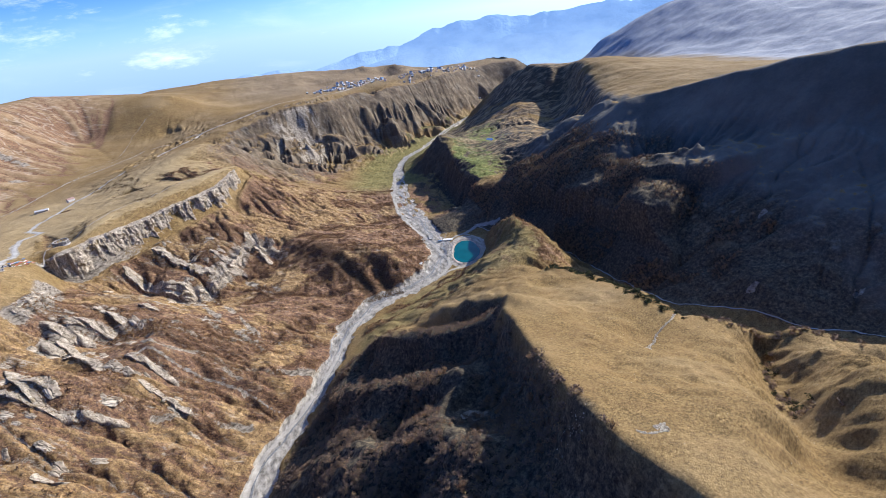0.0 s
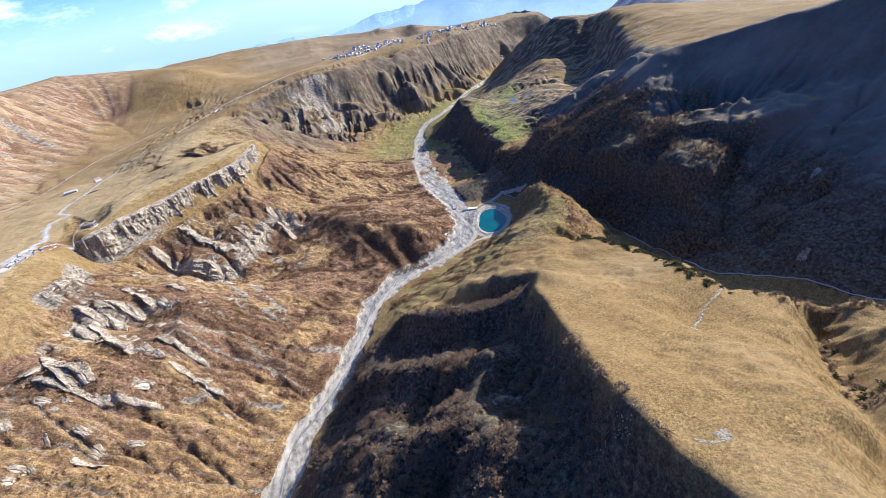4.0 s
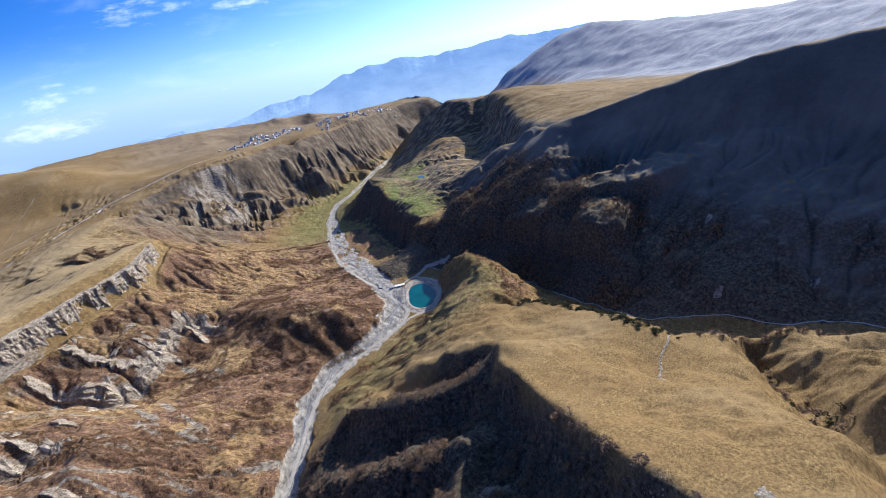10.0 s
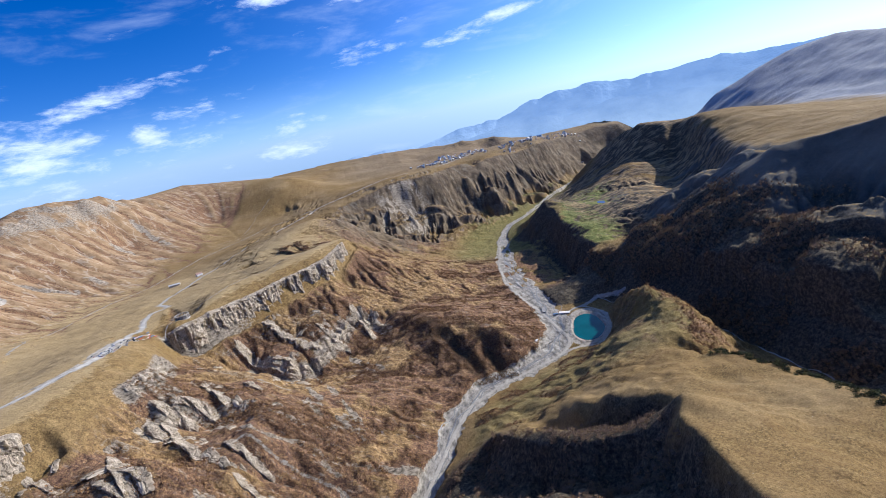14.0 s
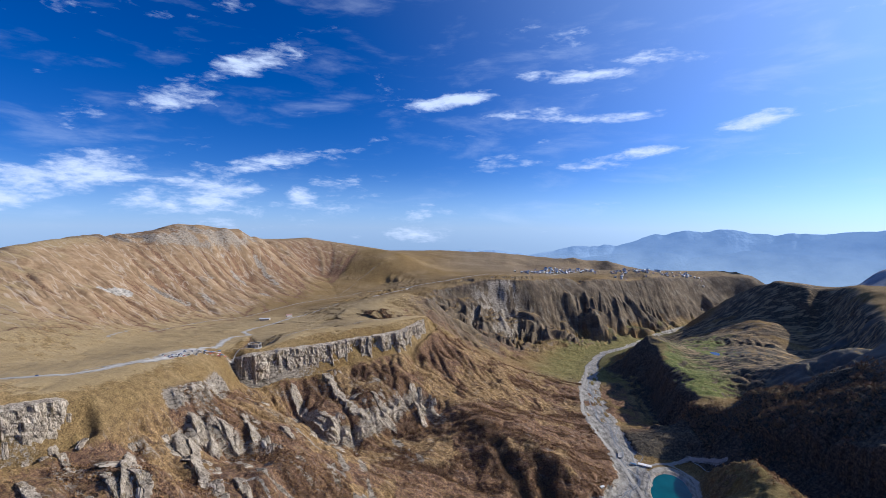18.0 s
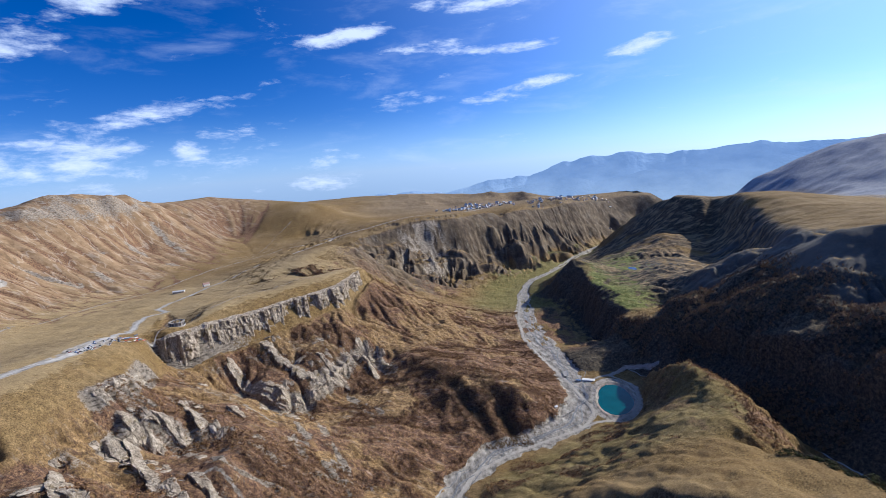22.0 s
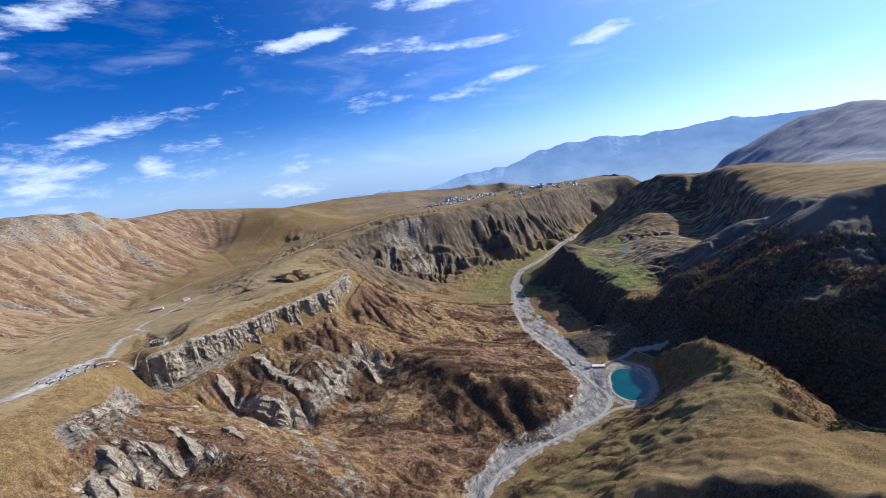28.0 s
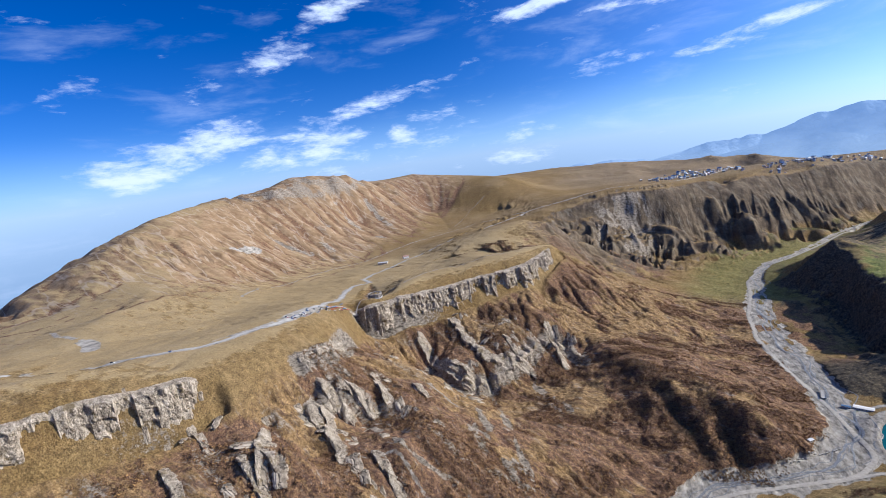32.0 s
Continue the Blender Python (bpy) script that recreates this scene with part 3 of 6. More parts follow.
    # ribs of the shaded wood
    shade = east * (y < 340) * smooth(10, 50, np.interp(y, [-700, -70, 60, 165, 224, 300], [150, 158, 182, 198, 222, 250]) - x) * smooth(30, 80, d_riv)
    h = h - shade * (4 * smooth(-0.5, 1.2, ridged((y - 0.4 * x) / 60, (x + 0.4 * y) / 200, 3, 37)) + 1.5 * fbm(x / 20, y / 20, 3, 38))
    d_wg, w_wg, _ = to_line(x, y, WOOD_GULLY)
    h = h - 24 * np.exp(-(d_wg / 17) ** 2) * smooth(0.0, 0.8, w_wg) * smooth(4.0, 3.2, w_wg)
    h = h - crease(x, y, MEADOW_RIM, 1, 17, 9, 110) - crease(x, y, BOWL_RIDGE, 1, 26, 16, 110) - crease(x, y, BENCH_EDGE, -1, 26, 14, 90)
    h = h - crease(x, y, PLATEAU_EDGE, 1, 62, 38, 330) - crease(x, y, GORGE_RIM, -1, 26, 40, 330) - crease(x, y, HILL_SPUR, -1, 30, 50, 300) - crease(x, y, CREST, -1, 24, 40, 330)
    for line, high, wide in DARK_SPURS:
        h = h + crest(x, y, line, high, wide)
    h = h - crest(x, y, RIGHT_GULLY[::-1] + [(560, 140)], 10, 20) + 3 * east * smooth(300, 380, x) * smooth(560, 480, x) * smooth(90, 40, y) * ridged((x + 0.8 * y) / 70, (y - 0.8 * x) / 200, 3, 431)
    for line in SPUR_BACKS:
        h = shelf(h, x, y, line, 0.22, 62)
    d_bed, w_bed, _ = to_line(x, y, STREAM)
    ravine = np.interp(w_bed, range(len(STREAM)), [p[2] for p in STREAM]) + 2 + 0.85 * d_bed
    h = np.where((d_bed < 70) & (w_bed > 1.2), np.minimum(h, ravine), h)
    hill = smooth(1750, 2050, x) * smooth(600, 1200, y)
    h = h + hill * (9 * ridged(x / 420, y / 420, 4, 421) + 3 * fbm(x / 110, y / 110, 3, 423))
    back = smooth(3100, 3500, y) * smooth(1500, 1200, x) * smooth(-900, -600, x)
    h = h + back * (7 * fbm(x / 170, y / 170, 3, 427))
    # water-worn slopes
    mild = east * (x < 470) * (y < 430) * smooth(-10, 10, x - np.interp(y, [p[1] for p in MEADOW_UNDER], [p[0] for p in MEADOW_UNDER]))
    power = np.clip(0.25 + 0.75 * left_slope + 0.25 * (gw > 0.02) + 0.5 * (mnt > 0.02) + 0.55 * dark + 0.5 * shade, 0, 2.0) * (1 - 0.85 * mild)
    power = blurred(power * smooth(20, 60, d_riv) * (0.3 + 0.7 * on_crest) * smooth(6, 30, d_rim) * smooth(4, 22, to_line(x, y, MEADOW_RIM)[0]) * smooth(4, 22, to_line(x, y, BOWL_RIDGE)[0]), 6)
    h, area = eroded(h, power)
    # roughness of the ground
    calm = 1 - 0.75 * east * (x < 450) * (y < 420)
    dist = np.hypot(x, y)
    level = smooth(0.35, 0.15, slope) * (s_rim > 0) * (~east)
    calm = calm * (1 - 0.7 * level) * (0.15 + 0.85 * on_crest)
    h = h + calm * smooth(15, 60, d_riv) * (1.6 * fbm(x / 45, y / 45, 4, 51) * (1 + 0.8 * far) * smooth(3000, 1800, dist) + (0.8 + 0.9 * left_slope) * fbm(x / 9, y / 9, 2, 61) * (1 + far) * smooth(1900, 1200, dist))
    # gravel bed and pond basin
    wide = np.interp(w_riv, [0, 3, 5, 7, 9, 10, 12, 13, 14, 15, 17, 18, 20, 24], [26, 26, 20, 17, 20, 28, 32, 32, 29, 36, 33, 19, 11, 8])
    bed_mask = smooth(1.1, 0.85, (d_riv + 7 * fbm(x / 24, y / 24, 3, 75)) / wide)
    braids = -1.2 * smooth(0.55, 0.95, 1 - np.abs(vnoise((x + y * 0.2) / 9, y / 70, 71))) + 0.35 * fbm(x / 7, y / 14, 3, 73)
    h = h * (1 - bed_mask) + (bed(y) + braids) * bed_mask
    pr = np.hypot((x - POND[0] - 0.22 * (y - POND[1])) / 36, (y - POND[1]) / 62) * (1 + 0.04 * np.sin(3 * np.arctan2(y - POND[1], x - POND[0])))
    flat = smooth(1.9, 1.35, pr)
    h = h * (1 - flat) + (POND_Z + 0.5) * flat
    berm = np.exp(-((pr - 1.12) / 0.06) ** 2)
    h = h + 2.2 * berm
    h = np.where(pr < 1.06, POND_Z - 6 * smooth(1.06, 0.7, pr), h)
    tarn = smooth(34, 20, np.hypot(x - 749, (y - 1587) / 1.6))
    h = h * (1 - tarn) - 461 * tarn
    return h, slope, d_riv, w_riv, wide, bed_mask, pr, d_rim, s_rim, left_slope, east, d_str, far, area


(H2, SLOPE, D_RIV, W_RIV, WIDE, BED, POND_R, D_RIM, S_RIM, LEFT_MASK, EAST, D_STR, FAR, AREA) = shape_land(X2, Y2)


# the ground stands back behind the cliffs
W_CLIFF = to_line(X2, Y2, RIM)[1]
BEHIND_ROCK = (S_RIM < 0) * smooth(1, 7, D_RIM) * smooth(36, 24, D_RIM) * np.maximum(smooth(1.0, 1.3, W_CLIFF) * smooth(5.0, 4.7, W_CLIFF), smooth(9.0, 9.2, W_CLIFF))
H2 = H2 - 15 * BEHIND_ROCK


def height(x, y):
    """Height of the finished ground by its grid."""
    i = np.clip(np.searchsorted(GX, x) - 1, 0, len(GX) - 2)
    j = np.clip(np.searchsorted(GY, y) - 1, 0, len(GY) - 2)
    u, v = (x - GX[i]) / (GX[i + 1] - GX[i]), (y - GY[j]) / (GY[j + 1] - GY[j])
    return (H2[i, j] * (1 - u) * (1 - v) + H2[i + 1, j] * u * (1 - v) + H2[i, j + 1] * (1 - u) * v + H2[i + 1, j + 1] * u * v)


def sheet(name, xs, ys, zs, material):
    """A grid of heights as one mesh."""
    nx, ny = zs.shape
    co = np.stack([np.repeat(xs[:, None], ny, 1), np.repeat(ys[None, :], nx, 0), zs], -1).reshape(-1, 3)
    i = np.arange(nx * ny).reshape(nx, ny)
    quads = np.stack([i[:-1, :-1], i[1:, :-1], i[1:, 1:], i[:-1, 1:]], -1).reshape(-1, 4)
    me = bpy.data.meshes.new(name)
    me.vertices.add(len(co))
    me.vertices.foreach_set("co", co.ravel())
    me.loops.add(quads.size)
    me.loops.foreach_set("vertex_index", quads.ravel())
    me.polygons.add(len(quads))
    me.polygons.foreach_set("loop_start", np.arange(0, quads.size, 4))
    me.polygons.foreach_set("use_smooth", np.ones(len(quads), dtype=bool))
    me.update()
    me.materials.append(material)
    return new(name, me)


def mask(ob, name, values):
    at = ob.data.attributes.new(name, "FLOAT", "POINT")
    at.data.foreach_set("value", np.ascontiguousarray(values, dtype=np.float32).ravel())


# ------------------------------------------------------------------ roads and paths in plan
HIGHWAY = [(-760, 330), (-677, 394), (-603, 445), (-560, 495), (-540, 560), (-535, 650), (-552, 740), (-590, 868), (-640, 960), (-665, 1040), (-640, 1085), (-690, 1130), (-715, 1246), (-705, 1433), (-650, 1720), (-560, 2050), (-430, 2270), (-280, 2330), (-120, 2420), (40, 2560), (300, 2850), (520, 3150), (700, 3450)]
VIEW_TRACK = [(-552, 740), (-540, 820), (-520, 900), (-480, 960), (-430, 1060), (-360, 1160), (-300, 1260)]
VALLEY_ROAD = [(-160, 255), (-134, 330), (-84, 385), (-38, 455), (0, 540), (48, 628), (110, 668), (190, 700), (262, 728), (302, 775), (296, 900), (286, 985), (272, 1090), (262, 1230), (282, 1400), (330, 1600), (352, 1740), (420, 1900), (545, 2040), (700, 2250), (860, 2480), (1050, 2760)]
SIDE_ROAD = [(296, 900), (330, 918), (390, 938), (440, 950), (490, 905)]
POND_TRACK = [(262, 728), (290, 742), (330, 742), (372, 756), (402, 800), (416, 850), (412, 890), (396, 935)]
SCREE_PATH = [(-330, 440), (-270, 470), (-215, 452), (-160, 440), (-110, 400)]
MOUNT_TRACK = [(-900, 900), (-1000, 1150), (-1010, 1500), (-900, 1900), (-700, 2250), (-430, 2270)]
SADDLE_TRACK = [(-1125, 1249), (-1133, 1472), (-1085, 1725), (-1020, 1963), (-887, 2130), (-809, 2245), (-805, 2502), (-752, 2655), (-650, 2793)]
PLAIN_TRACK = [(-859, 1741), (-887, 2018), (-765, 2288), (-564, 2441), (-381, 2462)]
WASH = [(-1090, 610), (-1030, 560), (-940, 520), (-860, 505), (-800, 490), (-770, 470)]
PLAIN_PATH = [(-905, 600), (-880, 700), (-890, 850), (-900, 960)]
BARE_PATCH = [(-1300, 1300), (-1296, 1345), (-1290, 1390)]
SCREE_RUNS = [((-312, 562), (-260, 540), (-205, 520)), ((-264, 826), (-210, 720), (-176, 636), (-136, 570)), ((-201, 895), (-160, 820), (-109, 743)), ((-356, 546), (-263, 482), (-213, 491), (-160, 455)),
              ((-294, 775), (-230, 660), (-169, 570), (-120, 520)), ((-223, 612), (-150, 575), (-95, 547)), ((-359, 553), (-224, 500), (-174, 476), (-55, 477)), ((-223, 903), (-150, 830), (-96, 759)),
              ((-238, 509), (-160, 545), (-102, 562)), ((-180, 471), (-110, 480), (-49, 483)), ((-278, 355), (-223, 377), (-150, 372)), ((-330, 690), (-250, 640), (-190, 560)), ((-480, 640), (-430, 600), (-400, 590)), ((-552, 282), (-533, 288), (-490, 284), (-430, 280))]
MOUNT_RUNS = [((-1376, 1720), (-1231, 1723), (-1150, 1690)), ((-1359, 2051), (-1215, 2007), (-1075, 1977)), ((-1430, 1560), (-1300, 1590), (-1220, 1610)), ((-1300, 2230), (-1180, 2170), (-1080, 2120)), ((-1440, 1900), (-1330, 1880), (-1250, 1850))]
MEADOW_WALL = [(407, 153), (392, 142), (371, 132), (356, 124), (344, 113), (330, 104), (318, 90)]


def band(line, half, soft):
    d, _, _ = to_line(X2, Y2, line)
    return smooth(half + soft, half, d)


def highest(*masks):
    out = masks[0]
    for m in masks[1:]:
        out = np.maximum(out, m)
    return out


GXX, GYY = np.gradient(H2, GX, GY)
STEEP = np.hypot(GXX, GYY)
N1, N2, N3 = fbm(X2 / 120, Y2 / 120, 4, 101), fbm(X2 / 34, Y2 / 34, 3, 111), fbm((X2 - 0.15 * Y2) / 120, (Y2 + 0.15 * X2) / 26, 3, 121)
RIVER_X = np.interp(Y2, [p[1] for p in RIVER], [p[0] for p in RIVER])
STREAM_X = np.interp(Y2, [p[1] for p in STREAM[::-1]], [p[0] for p in STREAM[::-1]])
W_RIM = to_line(X2, Y2, RIM)[1]
TALL = np.interp(W_RIM, range(len(DROP)), DROP)
FACE = smooth(46, 24, D_RIM) * smooth(30, 45, TALL) * (S_RIM < 0) * smooth(0.55, 1.0, STEEP)
# rocky ribs on the slope under the rim
RIBS = LEFT_MASK * smooth(0.15, 0.55, N3 + 0.5 * N2) * smooth(420, 60, D_RIM) * smooth(1150, 900, Y2)
GORGE_FACE = 1.0 * (~EAST) * smooth(1850, 2050, Y2) * smooth(0.5, 0.9, STEEP + 0.3 * N2) * smooth(-420, -300, X2) * (0.10 + 0.55 * smooth(190, 60, np.abs(X2 + 10)) * smooth(-0.2, 0.3, N2 + 0.3))
GORGE_DARK = smooth(5, 50, H2 - bed(Y2) + 25 * N2) * (~EAST) * smooth(1450, 1900, Y2 - 0.2 * X2) * smooth(0.25, 0.55, STEEP) * smooth(-450, -250, X2)
CRAG = smooth(0.55, 0.85, STEEP + 0.25 * N1) * smooth(-1200, -1350, X2) * smooth(-200, -110, H2 + 25 * N2) * (Y2 > 1300) * (Y2 < 2700)
G_MNT = ridged((0.35 * X2 + 0.94 * Y2) / 120 + 0.4 * fbm(X2 / 300, Y2 / 300, 2, 23), (0.94 * X2 - 0.35 * Y2) / 900, 3, 25)
MNT_SCREE = smooth(-900, -1150, X2) * smooth(0.12, 0.25, STEEP) * (Y2 > 700) * (Y2 < 3000) * smooth(0.35, 1.0, -G_MNT) * smooth(0.1, 0.7, fbm(X2 / 200, Y2 / 90, 3, 171) + 0.25)
G_GOR = ridged((0.82 * X2 + 0.57 * Y2) / 230 + 0.5 * fbm(X2 / 260, Y2 / 260, 2, 13), (0.57 * X2 - 0.82 * Y2) / 700, 3, 15)
LEDGE = highest(*[smooth(24, 8, to_line(X2, Y2, [((a[0] + b[0]) / 2, (a[1] + b[1]) / 2) for a, b in zip(t, f)])[0]) for t, f in zip(LEDGES, LEDGE_FEET)])
SCARS = highest(*[smooth(1.3, 0.7, np.hypot((X2 - a) / 9, (Y2 - b) / 5) + 0.5 * N2) for a, b in ((758, 346), (642, 245), (733, 158), (128, 116), (134, 108), (106, 210))])
RUN_EDGE = 3 * N2 + 3 * fbm(X2 / 11, Y2 / 11, 2, 133)
SCREE = LEFT_MASK * highest(*[smooth(8, 1, to_line(X2, Y2, line)[0] + RUN_EDGE) * smooth(-0.35, 0.15, fbm(X2 / 30, Y2 / 30, 2, 137) + 0.15) for line in SCREE_RUNS])
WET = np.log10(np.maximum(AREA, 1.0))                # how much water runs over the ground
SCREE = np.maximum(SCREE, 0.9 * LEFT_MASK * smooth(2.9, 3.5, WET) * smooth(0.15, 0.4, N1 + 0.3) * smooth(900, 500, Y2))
MNT_RUN = highest(*[smooth(22, 4, to_line(X2, Y2, line)[0] + 3 * RUN_EDGE) for line in MOUNT_RUNS])
ROCK = np.clip(highest(0.75 * SCARS, FACE, RIBS * 0.48, GORGE_FACE, 0.6 * CRAG, 0.8 * LEDGE, 0.45 * MNT_SCREE, 0.8 * SCREE, 0.85 * MNT_RUN * smooth(-0.4, 0.1, N1 + 0.2)), 0, 1)
SHOULDER = [(x - 10, y + 6) for x, y in HIGHWAY[:12]]
ROADS = highest(0.6 * band(SHOULDER, 3, 5) * smooth(-0.5, 0.2, fbm(X2 / 25, Y2 / 25, 2, 201)), 1.0 * band(HIGHWAY, 5.0, 3.0), 0.6 * band(VIEW_TRACK, 0.8, 1.6), 0.8 * band(MOUNT_TRACK, 2.5, 3), 0.5 * band(SADDLE_TRACK, 2, 5), 0.5 * band(PLAIN_TRACK, 2, 5), 0.7 * band(BARE_PATCH, 14, 14), 0.6 * band(WASH, 3, 7) * smooth(-0.5, 0.1, N2 + 0.2), 0.75 * band(WASH[-3:], 9, 9) * smooth(-0.4, 0.2, N2 + 0.1), 0.45 * band(PLAIN_PATH, 1.5, 3), band(VALLEY_ROAD, 4.5, 2), band(SIDE_ROAD, 4, 2), band(POND_TRACK, 4, 2), 0.55 * band(SCREE_PATH, 1.5, 4))
LOT = smooth(1.2, 0.8, np.hypot((X2 + 545) / 16, (Y2 - 690) / 60))
POND_BANK = smooth(1.6, 1.25, POND_R) * (POND_R > 0.9)
ISLANDS = BED * smooth(0.30, 0.60, fbm(X2 / 16, Y2 / 42, 3, 181)) * smooth(1000, 1100, Y2) * smooth(1750, 1600, Y2)
GRAVEL = np.clip(highest(BED - 0.75 * ISLANDS, ROADS, 0.7 * LOT, POND_BANK), 0, 1)
SCRUB_AND_SHADE = LEFT_MASK * smooth(-0.45, 0.35, N1 + 0.6 * N2 + 0.25 + 0.6 * smooth(330, 60, D_RIV)) * smooth(6, 45, D_RIM)
SCRUB_AND_SHADE = SCRUB_AND_SHADE * (0.3 + 0.7 * smooth(200, 430, Y2))
# Darker towards the runoff lines: denser scrub, and gully shade put into the cover.
SCRUB_AND_SHADE = np.clip(SCRUB_AND_SHADE * (0.55 + 0.75 * smooth(1.2, 2.6, WET)), 0, 1)
THREAD = np.abs(fbm((0.35 * X2 + 0.94 * Y2) / 62, (0.94 * X2 - 0.35 * Y2) / 330, 3, 26))
# Dark lines in the mountain gullies: scrub, with the gullies' shade in its colour.
MNT_LINES = smooth(-850, -1150, X2) * smooth(0.10, 0.22, STEEP) * (Y2 > 600) * (Y2 < 3100) * np.maximum(smooth(0.30, 0.06, THREAD) * smooth(-0.2, 0.3, N1 + 0.2), smooth(0.6, 1.1, -G_MNT) * smooth(0.2, -0.2, N1))
# Dark streaks painted on the bank below the sunny plateau for its grazing shade.
SHADE_STREAKS = EAST * smooth(1150, 1300, Y2) * smooth(560, 680, X2) * (1 - on_plateau(X2, Y2)) * smooth(2500, 2300, Y2) * smooth(1700, 1500, X2) * smooth(0.08, 0.16, STEEP) * smooth(-0.9, -0.3, fbm((0.8 * X2 + 0.6 * Y2) / 30, (0.6 * X2 - 0.8 * Y2) / 190, 3, 191))
D_BROWN, _, S_BROWN = to_line(X2, Y2, BROWN_RIDGE)
# The gorge and mountain terms also darken gully floors as shade would.
SCRUB_AND_SHADE = highest(SCRUB_AND_SHADE, 0.7 * (S_BROWN < 0) * smooth(50, 130, D_BROWN) * smooth(420, 260, D_BROWN) * (Y2 > 1330) * smooth(-0.4, 0.3, N2 + N1), 0.6 * EAST * smooth(430, 500, Y2) * smooth(800, 740, Y2) * (X2 < 470) * smooth(30, 60, D_RIV) * smooth(0.05, 0.45, N2 + 0.4 * N3), 0.8 * EAST * smooth(950, 990, Y2) * smooth(1550, 1450, Y2) * smooth(130, 100, D_RIV) * (1 - BED) * smooth(-0.3, 0.2, N2 + 0.2), 0.75 * GORGE_DARK * smooth(-0.5, 0.3, N3 + N1 + 0.3), 0.55 * MNT_LINES, 0.95 * smooth(-850, -1000, X2) * smooth(3.1, 3.6, WET) * (Y2 < 3100), 0.8 * GORGE_DARK * smooth(2.2, 3.2, WET), 0.9 * SHADE_STREAKS)
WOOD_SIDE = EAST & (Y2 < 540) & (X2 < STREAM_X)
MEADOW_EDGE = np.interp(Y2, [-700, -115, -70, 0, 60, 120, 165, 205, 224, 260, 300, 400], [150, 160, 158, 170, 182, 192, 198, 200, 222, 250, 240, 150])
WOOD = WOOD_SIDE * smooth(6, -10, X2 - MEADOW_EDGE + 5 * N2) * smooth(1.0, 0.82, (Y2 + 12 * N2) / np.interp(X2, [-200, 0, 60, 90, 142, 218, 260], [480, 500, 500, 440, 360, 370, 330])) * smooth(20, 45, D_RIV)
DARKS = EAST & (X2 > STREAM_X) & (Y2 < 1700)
# Wood-dark ground, also laid on the ravine floor to paint its shade.
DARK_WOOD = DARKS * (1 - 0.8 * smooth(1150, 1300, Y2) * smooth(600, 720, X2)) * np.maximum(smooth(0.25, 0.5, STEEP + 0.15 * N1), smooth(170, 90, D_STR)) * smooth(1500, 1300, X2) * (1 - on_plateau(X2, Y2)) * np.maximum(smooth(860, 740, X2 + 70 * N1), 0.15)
OLIVE = EAST * smooth(440, 520, Y2) * smooth(800, 740, Y2) * (X2 < np.interp(Y2, [p[1] for p in POND_RIDGE], [p[0] for p in POND_RIDGE])) * smooth(30, 60, D_RIV)
APRON = smooth(1400, 1600, Y2) * smooth(3200, 2700, Y2) * smooth(260, 140, D_RIV + 40 * N1) * smooth(0.75, 0.45, STEEP)
GREENS = EAST * smooth(130, 70, to_line(X2, Y2, [(560, 1240), (640, 1450), (720, 1650), (820, 1900)])[0] + 25 * N2) * smooth(0.75, 0.4, STEEP)
# Blue-grey haze painted on the far hill, and faintly on the far plateau.
HAZE = np.maximum(smooth(1800, 2100, X2 + 60 * N1) * smooth(300, 900, Y2), 0.12 * smooth(2700, 3300, Y2) * smooth(-600, -200, X2))
FLAT_TOP = (~EAST) * (S_RIM > 0) * (1 - LEFT_MASK) * smooth(0.5, 0.25, STEEP)
RUST = np.maximum(smooth(-850, -1200, X2 + 60 * N1) * smooth(0.06, 0.2, STEEP), 0.12 * FLAT_TOP * smooth(-0.6, 0.3, N1))


